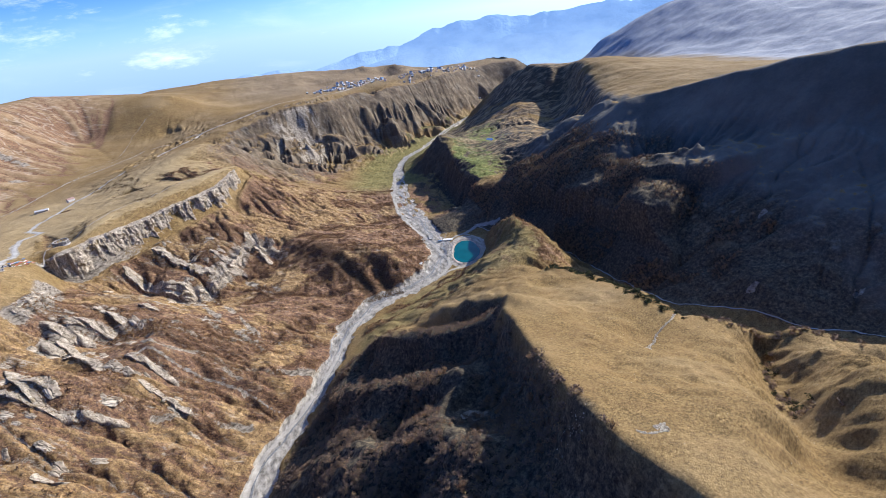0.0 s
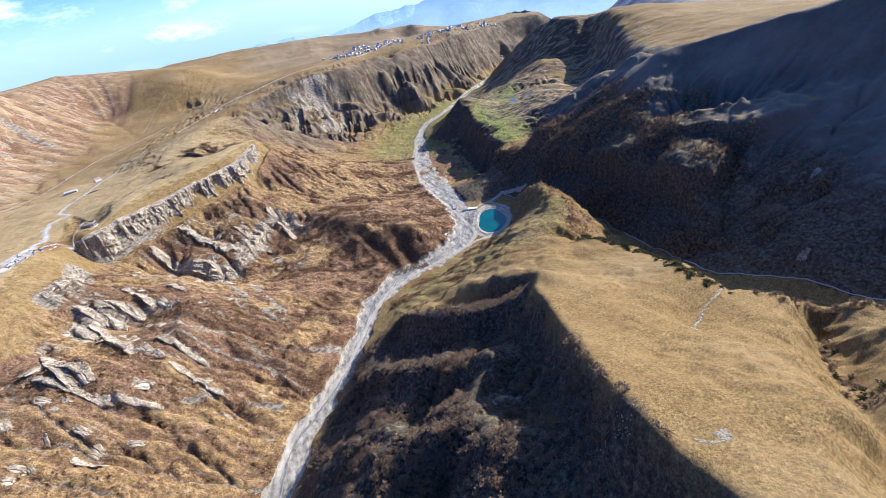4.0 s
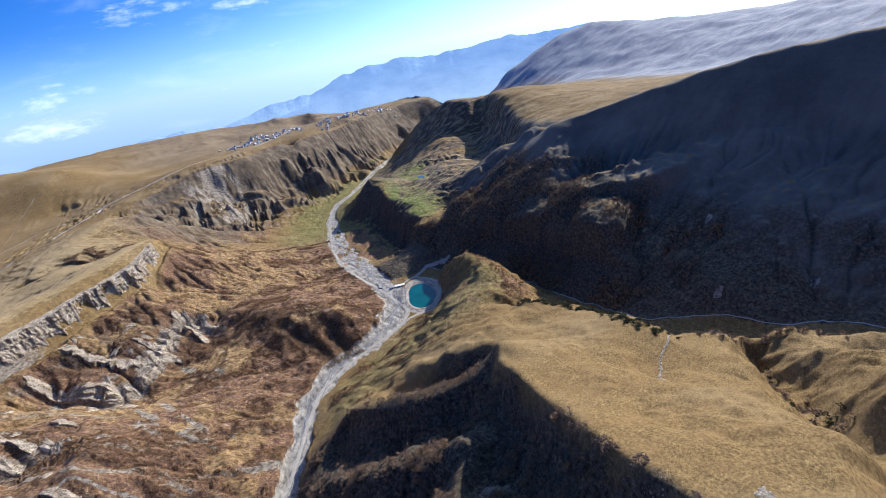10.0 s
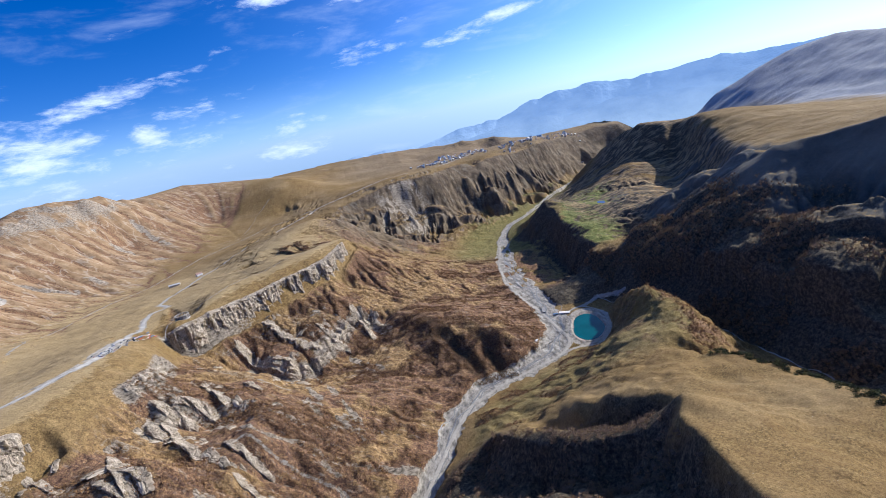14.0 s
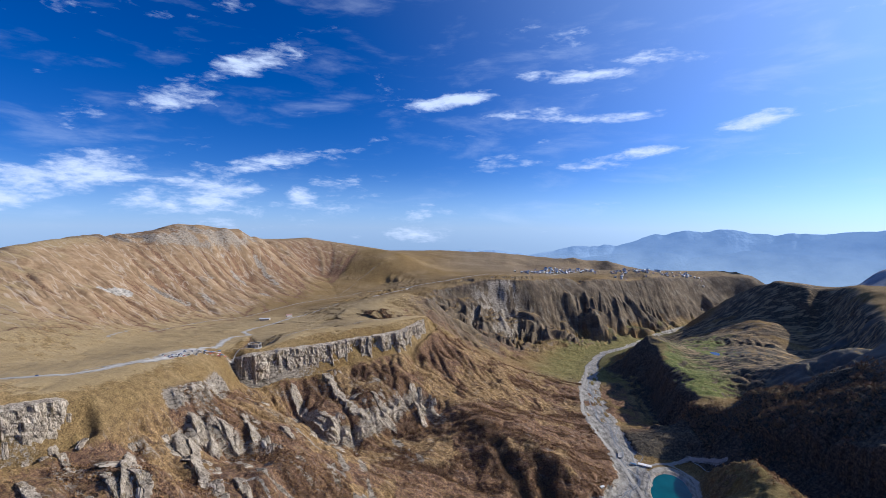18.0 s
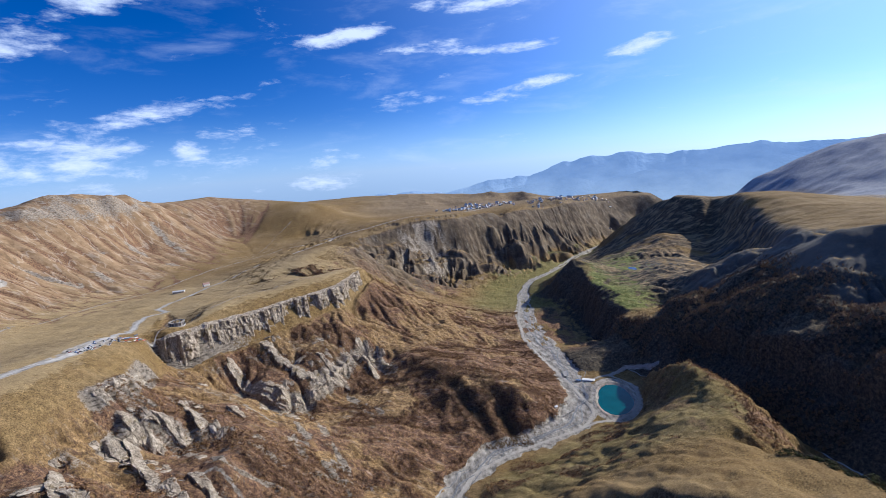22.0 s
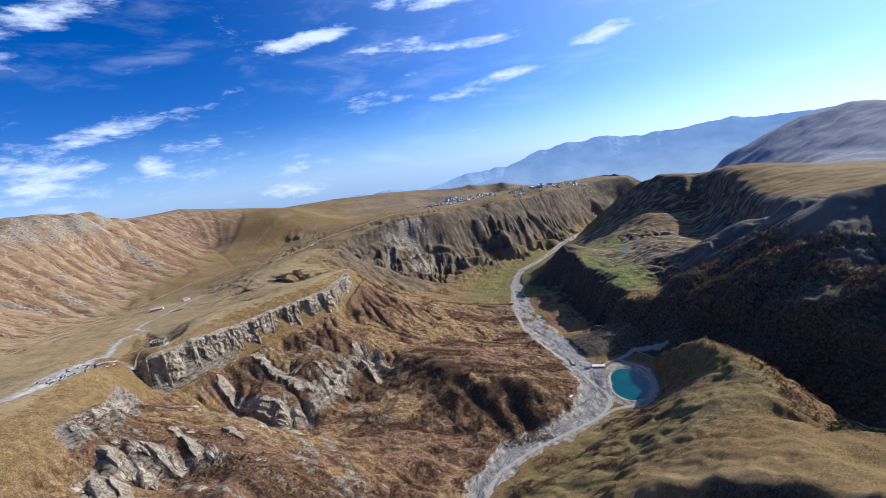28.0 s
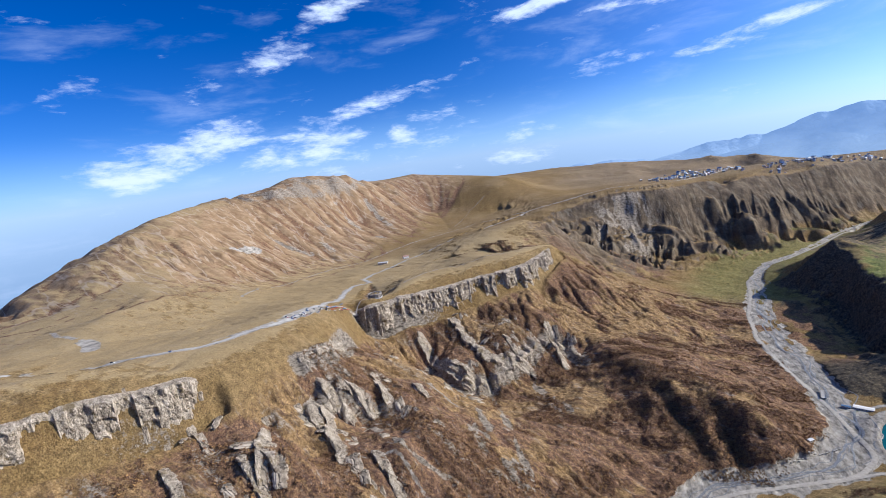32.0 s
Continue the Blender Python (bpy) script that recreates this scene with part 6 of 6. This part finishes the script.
cv2, cf2 = crown_cloud(30, 78, 0.8, 0.27)
dark_spots = spots(np.clip(DARK_WOOD * (Y2 < 1120) * (Y2 > 330 + 40 * N2) * smooth(860, 740, X2 + 40 * N1) * (X2 < np.interp(Y2, [p[1] for p in CREST[::-1]], [p[0] for p in CREST[::-1]]) - 60) * smooth(0.0, 0.5, fbm(X2 / 70, Y2 / 70, 3, 151) + 0.25), 0, 1), 5200, 470, 1250, -200, 1250)
tagged(new("woodland", merged("woodland", cv2, cf2, dark_spots, rng.uniform(3.5, 8.5, len(dark_spots)), rng.uniform(0, 6.28, len(dark_spots)), BARE)), "brown autumn woodland on the dark mountainside", "woodland", kind="stuff")

sv, sf = crown_cloud(9, 79, 0.6, 0.52)
scrub_grid = np.clip(SCRUB_AND_SHADE * smooth(-0.25, 0.35, N3 + 0.4 * N2 + 0.1) * (1 - BED) * (1 - ROADS), 0, 1)
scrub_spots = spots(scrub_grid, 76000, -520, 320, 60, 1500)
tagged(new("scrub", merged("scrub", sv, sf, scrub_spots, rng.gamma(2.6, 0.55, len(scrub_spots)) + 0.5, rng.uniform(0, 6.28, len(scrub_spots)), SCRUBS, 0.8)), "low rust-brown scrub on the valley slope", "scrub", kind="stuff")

BLUFF_MID = [(a[0] * 0.5 + b[0] * 0.5, a[1] * 0.5 + b[1] * 0.5) for a, b in zip(BLUFF_TOP, BLUFF_FOOT)]
thick = np.clip(highest(band(BLUFF_GULLIES[0], 17, 12), band(BLUFF_GULLIES[1], 12, 9), 0.25 * band(BLUFF_MID, 36, 14)), 0, 1)
thick_spots = spots(thick, 2200, -120, 220, 690, 960)
tagged(new("thicket", merged("thicket", cv2, cf2, thick_spots, rng.uniform(2.5, 5.0, len(thick_spots)), rng.uniform(0, 6.28, len(thick_spots)), BARE, 0.8)), "bare brown thicket on the river bluff", "thicket", kind="stuff")


ridge_grid = np.clip(band(POND_RIDGE, 30, 25) * (0.35 + 0.65 * (X2 > np.interp(Y2, [p[1] for p in POND_RIDGE], [p[0] for p in POND_RIDGE]) - 4)) * smooth(-0.1, 0.4, N2 + 0.3) * (POND_R > 1.6), 0, 1)
ridge_spots = spots(ridge_grid, 900, 380, 540, 420, 900)
tagged(new("thicket", merged("thicket", cv2, cf2, ridge_spots, rng.uniform(2.5, 5.5, len(ridge_spots)), rng.uniform(0, 6.28, len(ridge_spots)), SCRUBS, 0.8)), "rusty autumn thicket on the ridge above the pond", "thicket", kind="stuff")


def bush_kind(seed, material):
    v, f = crown_cloud(130, seed, 0.7, 0.15)
    tv, tf = limbs(seed + 3)
    root = new("bush")
    part("stem", mesh("stem", tv, tf, BARK), root)
    part("foliage", mesh("foliage", v - (0, 0, 0.25), f, material), root)
    return root


ROW = along([(375, 405, 0), (390, 371, 0), (400, 336, 0), (404, 290, 0), (403, 243, 0), (394, 202, 0), (399, 173, 0), (404, 156, 0)], 5.0)
ROW_G = along([(p[0] + 6, p[1], 0) for p in RIGHT_GULLY[:3]], 9.0)
ROW_R = along([(440, 140, 0), (480, 128, 0), (510, 112, 0), (540, 92, 0), (570, 60, 0)], 7.0)
bushes = [bush_kind(31, DARK_GREEN), bush_kind(32, DARK_GREEN), bush_kind(33, BARE), bush_kind(34, BARE)]
for b, text in zip(bushes, ("dark green bush along the meadow edge",) * 2 + ("bare purple-brown bush along the meadow edge",) * 2):
    tagged(b, text, "bush", "bushes along the meadow edge")
used = [False] * 4
for line, choice in ((ROW, (0, 1)), (ROW_R, (2, 3)), (ROW_G, (1, 2, 3))):
    for p in line:
        for _ in range(2):
            k = int(rng.choice(choice))
            x, y = p[0] + rng.normal(0, 5), p[1] + rng.normal(0, 5)
            size = rng.uniform(4.0, 8.5)
            m = Matrix.Translation((x, y, ground_z(x, y) - 0.3)) @ Matrix.Rotation(rng.uniform(0, 6.28), 4, "Z")
            if not used[k]:
                ob, used[k] = bushes[k], True
                ob.matrix_basis = m
            else:
                ob = copy_thing(bushes[k], m)
            ob.rotation_euler, ob.scale = m.to_euler(), (size * 1.5, size * 1.5, size * 0.85)


# ------------------------------------------------------------------ stones
def stone_mesh(seed):
    bm = bmesh.new()
    bmesh.ops.create_icosphere(bm, subdivisions=1, radius=0.5)
    r = np.random.default_rng(seed)
    for v in bm.verts:
        v.co *= r.uniform(0.75, 1.2)
        v.co.z *= 0.7
    me = bpy.data.meshes.new("stone")
    bm.to_mesh(me)
    bm.free()
    me.materials.append(PALE_ROCK)
    return me


STONES = [stone_mesh(k) for k in range(5)]


def stones(name, label, category, centre, places, lo, hi):
    root = new(name)
    root.location = (*centre, ground_z(*centre))
    for x, y in places:
        s_ = rng.uniform(lo, hi)
        o = new("stone", STONES[int(rng.integers(0, 5))])
        o.parent = root
        o.matrix_basis = Matrix.Translation((x - centre[0], y - centre[1], ground_z(x, y) + s_ * 0.12 - root.location.z)) @ Matrix.Rotation(rng.uniform(0, 6.28), 4, "Z") @ Matrix.Diagonal((s_ * rng.uniform(1, 1.8), s_, s_ * 0.8, 1))
    return tagged(root, label, category)


wall_pts = along([(p[0], p[1], 0) for p in MEADOW_WALL], 0.9)
stones("dry_stone_wall", "low tumbled dry stone wall crossing the golden meadow", "stone wall", (371, 132), [(p[0] + rng.normal(0, 0.5), p[1] + rng.normal(0, 0.5)) for p in wall_pts], 1.1, 2.4)
arc = [(183 + 9 * math.cos(a), -66 + 6 * math.sin(a)) for a in np.linspace(3.3, 6.4, 34)] + [(190 + rng.normal(0, 2.0), -69 + rng.normal(0, 1.8)) for _ in range(46)]
stones("stone_heap", "pale bare stones in a hollow of the meadow", "stones", (186, -68), arc, 0.7, 2.1)
stones("stone_heap", "pale rubble on the worn crest of the meadow", "stones", (155, -32), [(157 + rng.normal(0, 4), -30 + rng.normal(0, 5)) for _ in range(40)], 0.4, 1.4)
grit_spots = spots(np.clip((EAST & (X2 < STREAM_X)) * (1 - WOOD) * (Y2 < 300) * 0.5, 0, 1), 900, 150, 420, -130, 260)
gv = np.array([(0.5, 0, 0), (-0.3, 0.4, 0), (-0.3, -0.4, 0), (0, 0, 0.45)])
gf = np.array([(0, 1, 3), (1, 2, 3), (2, 0, 3)])
tagged(new("scattered_stones", merged("scattered_stones", gv, gf, grit_spots, rng.uniform(0.3, 1.0, len(grit_spots)), rng.uniform(0, 6.28, len(grit_spots)), PALE_ROCK)), "small pale stones scattered over the dry meadow", "stones", kind="stuff")


# ------------------------------------------------------------------ the round viewing monument
def monument(x, y, turn):
    root = new("viewing_monument")
    root.matrix_basis = pose(x, y, ground_z(x, y) + 0.5, 0, 0, turn)
    n = 48
    vs, fs = [], []
    for k, (r, z) in enumerate(((15.5, -6), (15.5, 1.2), (15.0, 1.6), (0.5, 1.6))):
        vs += [(r * math.cos(2 * math.pi * i / n), r * math.sin(2 * math.pi * i / n), z) for i in range(n)]
    for k in range(3):
        fs += [(k * n + i, k * n + (i + 1) % n, (k + 1) * n + (i + 1) % n, (k + 1) * n + i) for i in range(n)]
    part("platform", mesh("platform", vs, fs, CONCRETE), root, "round concrete platform")

    def ring(r0, r1, z0, z1, a0, a1, steps=32):
        v, f = [], []
        for i in range(steps + 1):
            a = a0 + (a1 - a0) * i / steps
            for r, z in ((r0, z0), (r1, z0), (r1, z1), (r0, z1)):
                v.append((r * math.cos(a), r * math.sin(a), z))
        for i in range(steps):
            for k in range(4):
                f.append((4 * i + k, 4 * i + (k + 1) % 4, 4 * i + 4 + (k + 1) % 4, 4 * i + 4 + k))
        f += [(3, 2, 1, 0), (4 * steps, 4 * steps + 1, 4 * steps + 2, 4 * steps + 3)]
        return v, f

    part("mural_wall", mesh("mural_wall", *ring(12.0, 12.8, 1.6, 8.5, 0.3, 2.9), simple("mosaic", (0.30, 0.26, 0.24), 0.6, 0.5, 0.9)), root, "curved wall with worn mosaic")
    part("upper_ring", mesh("upper_ring", *ring(12.6, 14.9, 8.2, 9.6, 0.0, 2 * math.pi, 48), STONE), root, "heavy stone ring beam")
    part("parapet", mesh("parapet", *ring(14.6, 15.2, 1.6, 2.7, 3.2, 6.2), STONE), root)
    pillar = box_mesh("pillar", STONE, (-0.9, 0.9, -0.8, 0.8, 1.6, 8.3))
    for i in range(14):
        a = 2 * math.pi * i / 14
        part("pillar", pillar, root, "", pose(13.7 * math.cos(a), 13.7 * math.sin(a), 0, 0, 0, math.degrees(a)))
    return tagged(root, "round stone viewing monument with arches on the cliff edge", "monument")


monument(-512, 884, 200)


# ------------------------------------------------------------------ houses, cars and stalls
def house_kind(name, w, d, h, rise, wall, roof, windows=2):
    root = new(name)
    part("wall", box_mesh("wall", wall, (-w / 2, w / 2, -d / 2, d / 2, -1.5, h)), root)
    o = 0.5
    vs = [(-w / 2 - o, -d / 2 - o, h - 0.2), (w / 2 + o, -d / 2 - o, h - 0.2), (w / 2 + o, d / 2 + o, h - 0.2), (-w / 2 - o, d / 2 + o, h - 0.2), (-w / 2 - o, 0, h + rise), (w / 2 + o, 0, h + rise)]
    part("roof", mesh("roof", vs, [(0, 1, 5, 4), (2, 3, 4, 5), (0, 4, 3), (1, 2, 5), (3, 2, 1, 0)], roof), root)
    pane = box_mesh("window", GLASS, (-0.6, 0.6, -0.08, 0.08, 0.9, 2.2))
    for i in range(windows):
        for side in (-1, 1):
            part("window", pane, root, "", pose(-w / 2 + w * (i + 0.6) / windows * 0.85 + 0.5, side * (d / 2 + 0.03), 0))
    part("door", box_mesh("door", TIMBER, (-0.5, 0.5, -0.08, 0.08, 0.0, 2.05)), root, "", pose(w / 2 - 1.2, -d / 2 - 0.03, 0))
    return root


def put(kind, x, y, turn, fresh, scale=1.0, lift=0.0):
    m = pose(x, y, ground_z(x, y) + lift, 0, 0, turn)
    if fresh:
        kind.matrix_basis = m
        ob = kind
    else:
        ob = copy_thing(kind, m)
    if scale != 1.0:
        ob.rotation_euler, ob.scale = m.to_euler(), (scale, scale, scale)
    return ob


lodge = house_kind("roadside_building", 34, 11, 5.5, 2.6, CREAM, ROOF_GREY, 7)
tagged(put(lodge, -783, 1418, 12, True), "long low building with a grey roof beside the plateau road", "building")
lodge2 = house_kind("roadside_building", 20, 13, 8.5, 4.0, WHITE, ROOF_RED, 4)
tagged(put(lodge2, -735, 1500, 40, True), "white house with a red gable roof on the plateau", "building")
pump = house_kind("pond_building", 26, 9, 4.0, 0.6, WHITE, WHITE, 5)
tagged(put(pump, 340, 918, -22, True), "low white flat-roofed building beside the pond", "building")
shed = house_kind("pond_building", 11, 5, 3.0, 0.8, WHITE, ROOF_BLUE, 2)
tagged(put(shed, 318, 922, -25, True), "small white hut with a blue roof near the pond", "building")
hut = house_kind("meadow_hut", 5.0, 3.6, 2.3, 0.9, WHITE, ROOF_BLUE, 1)
tagged(put(hut, 362, 436, 30, True), "tiny white hut with a blue roof at the meadow edge", "hut")
works = house_kind("river_shed", 8, 5, 2.8, 0.9, CREAM, ROOF_GREY, 2)
tagged(put(works, 229, 790, 35, True), "small pale shed on the river terrace", "shed")

SORTS = [house_kind("village_house", 13, 10, 6.5, 4.0, WHITE, ROOF_RED), house_kind("village_house", 18, 12, 9.0, 4.5, CREAM, ROOF_GREY, 3), house_kind("village_house", 15, 11, 7.5, 5.0, STONE, ROOF_GREY), house_kind("village_house", 24, 13, 14.0, 4.5, WHITE, ROOF_BLUE, 4)]
for kind, text in zip(SORTS, ("white village house with a red roof", "cream village house with a grey metal roof", "stone village house with a grey roof", "tall white village hotel with a blue roof")):
    tagged(kind, text + " on the plateau", "house", "houses of the mountain village")
CLUSTERS = [((150, 2950), (420, 3000), 40, 45), ((300, 3230), (640, 3150), 34, 60), ((640, 2960), (960, 3150), 44, 45), ((960, 3180), (1330, 3420), 40, 50)]
first = [True] * 4
for a, b, n, spread in CLUSTERS:
    for i in range(n):
        f = rng.random()
        x, y = a[0] + (b[0] - a[0]) * f + rng.normal(0, spread), a[1] + (b[1] - a[1]) * f + rng.normal(0, spread)
        k = int(rng.choice(4, p=[0.36, 0.3, 0.24, 0.10]))
        put(SORTS[k], x, y, rng.uniform(0, 180), first[k], rng.uniform(0.7, 1.0))
        first[k] = False


def car_kind(name, paint, long=4.3, high=1.45):
    root = new(name)
    w, l = 0.88, long / 2
    prof = [(-l, 0.35), (-l, 0.75), (-l * 0.92, 0.92), (-l * 0.55, 0.98), (l * 0.45, 0.98), (l * 0.95, 0.85), (l, 0.6), (l, 0.35)]
    vs = [(x, s * w, z) for s in (-1, 1) for x, z in prof]
    n = len(prof)
    fs = [tuple(range(n)), tuple(range(2 * n - 1, n - 1, -1))] + [(i, i + n, (i + 1) % n + n, (i + 1) % n) for i in range(n)]
    part("body", mesh("body", vs, fs, paint), root)
    cab = [(-l * 0.8, 0.95), (-l * 0.55, high), (l * 0.15, high), (l * 0.5, 0.95)]
    vs = [(x, s * w * (0.95 if z < 1 else 0.78), z) for s in (-1, 1) for x, z in cab]
    part("cabin", mesh("cabin", vs, [(0, 1, 2, 3), (7, 6, 5, 4), (0, 4, 5, 1), (1, 5, 6, 2), (2, 6, 7, 3), (3, 7, 4, 0)], GLASS), root, "dark glass cabin")
    tv, tf = tube([(0, -0.1, 0), (0, 0.1, 0)], [0.33, 0.33], 12)
    tf = tf + [tuple(range(11, -1, -1)), tuple(range(12, 24))]
    wheel = mesh("wheel", tv, tf, RUBBER)
    for x in (-l * 0.62, l * 0.62):
        for y in (-w, w):
            part("wheel", wheel, root, "", pose(x, y, 0.33))
    return root


PAINTS = [("white", (0.7, 0.7, 0.7)), ("silver", (0.45, 0.46, 0.48)), ("black", (0.03, 0.03, 0.035)), ("blue", (0.05, 0.12, 0.35)), ("red", (0.45, 0.04, 0.03))]
CARS = [car_kind("parked_car", simple(c + "_paint", v, 0.3, 0.05)) for c, v in PAINTS] + [car_kind("tour_van", simple("van_paint", (0.72, 0.72, 0.70), 0.35, 0.05), 6.2, 2.5)]
for c, (text, _) in zip(CARS, PAINTS + [("white", 0)]):
    tagged(c, text + (" tour van" if c is CARS[-1] else " car") + " parked beside the plateau road", "van" if c is CARS[-1] else "car", "vehicles at the viewpoint")
first = [True] * 6
for i in range(46):
    f = rng.random()
    x, y = -535 - 12 * rng.random() + rng.choice([0, 9]), 640 + 110 * f
    k = int(rng.choice(6, p=[0.3, 0.2, 0.16, 0.1, 0.08, 0.16]))
    put(CARS[k], x, y, rng.choice([90, 80, 10, 100]) + rng.normal(0, 5), first[k], 1.0, 0.4)
    first[k] = False
put(CARS[5], -640, 418, 35, False, 1.0, 0.5)
put(CARS[3], -588, 462, 45, False, 1.0, 0.5)


def stall_kind(cloth):
    root = new("market_stall")
    part("table", box_mesh("table", TIMBER, (-1.6, 1.6, -0.6, 0.6, 0.75, 0.85)), root)
    vs = [(-1.9, -1.1, 2.2), (1.9, -1.1, 2.2), (1.9, 1.1, 2.2), (-1.9, 1.1, 2.2), (-1.9, 0, 2.75), (1.9, 0, 2.75)]
    part("canopy", mesh("canopy", vs, [(0, 1, 5, 4), (2, 3, 4, 5), (0, 4, 3), (1, 2, 5)], cloth), root)
    post = box_mesh("post", TIMBER, (-0.05, 0.05, -0.05, 0.05, -0.2, 2.25))
    for x in (-1.7, 1.7):
        for y in (-0.95, 0.95):
            part("post", post, root, "", pose(x, y, 0))
    return root


STALLS = [(stall_kind(simple("red_cloth", (0.5, 0.06, 0.05))), "red"), (stall_kind(simple("white_cloth", (0.7, 0.68, 0.64))), "white"), (stall_kind(simple("blue_cloth", (0.06, 0.18, 0.4))), "blue")]
for k, (ob, c) in enumerate(STALLS):
    tagged(ob, c + " market stall beside the viewpoint car park", "stall", "stalls at the viewpoint")
    for i in range(6):
        y = 745 + rng.uniform(0, 80)
        put(ob, -537 + rng.normal(0, 4), y, rng.uniform(0, 90), i == 0, 1.4, 0.1)


# ------------------------------------------------------------------ bridge over the river
def bridge(x, y, turn):
    root = new("road_bridge")
    root.matrix_basis = pose(x, y, bed(y) + 0.4, 0, 0, turn)
    part("deck", box_mesh("deck", CONCRETE, (-14, 14, -3.6, 3.6, 1.4, 2.1)), root)
    for s_ in (-3.4, 3.4):
        part("parapet", box_mesh("parapet", CONCRETE, (-14, 14, s_ - 0.2, s_ + 0.2, 2.05, 3.0)), root)
    for px in (-12.5, 0, 12.5):
        part("pier", box_mesh("pier", CONCRETE, (px - 0.8, px + 0.8, -3.2, 3.2, -2.0, 1.5)), root)
    return tagged(root, "short grey concrete bridge over the river channel", "bridge")


bridge(300, 962, 75)


# ------------------------------------------------------------------ concrete blocks along the river bank
block = box_mesh("concrete_block", CONCRETE, (-1.6, 1.6, -0.9, 0.9, -0.5, 1.5))
for p in along([(186, 743, 0), (212, 762, 0), (240, 778, 0), (266, 794, 0)], 5.2):
    x, y = p[0] + rng.normal(0, 0.8), p[1] + rng.normal(0, 0.8)
    ob = new("concrete_block", block)
    ob.matrix_basis = pose(x, y, ground_z(x, y) + 0.2, 0, 0, 36 + rng.normal(0, 8))
    tagged(ob, "pale concrete block on the gravel river bank", "block", "concrete blocks on the river bank")
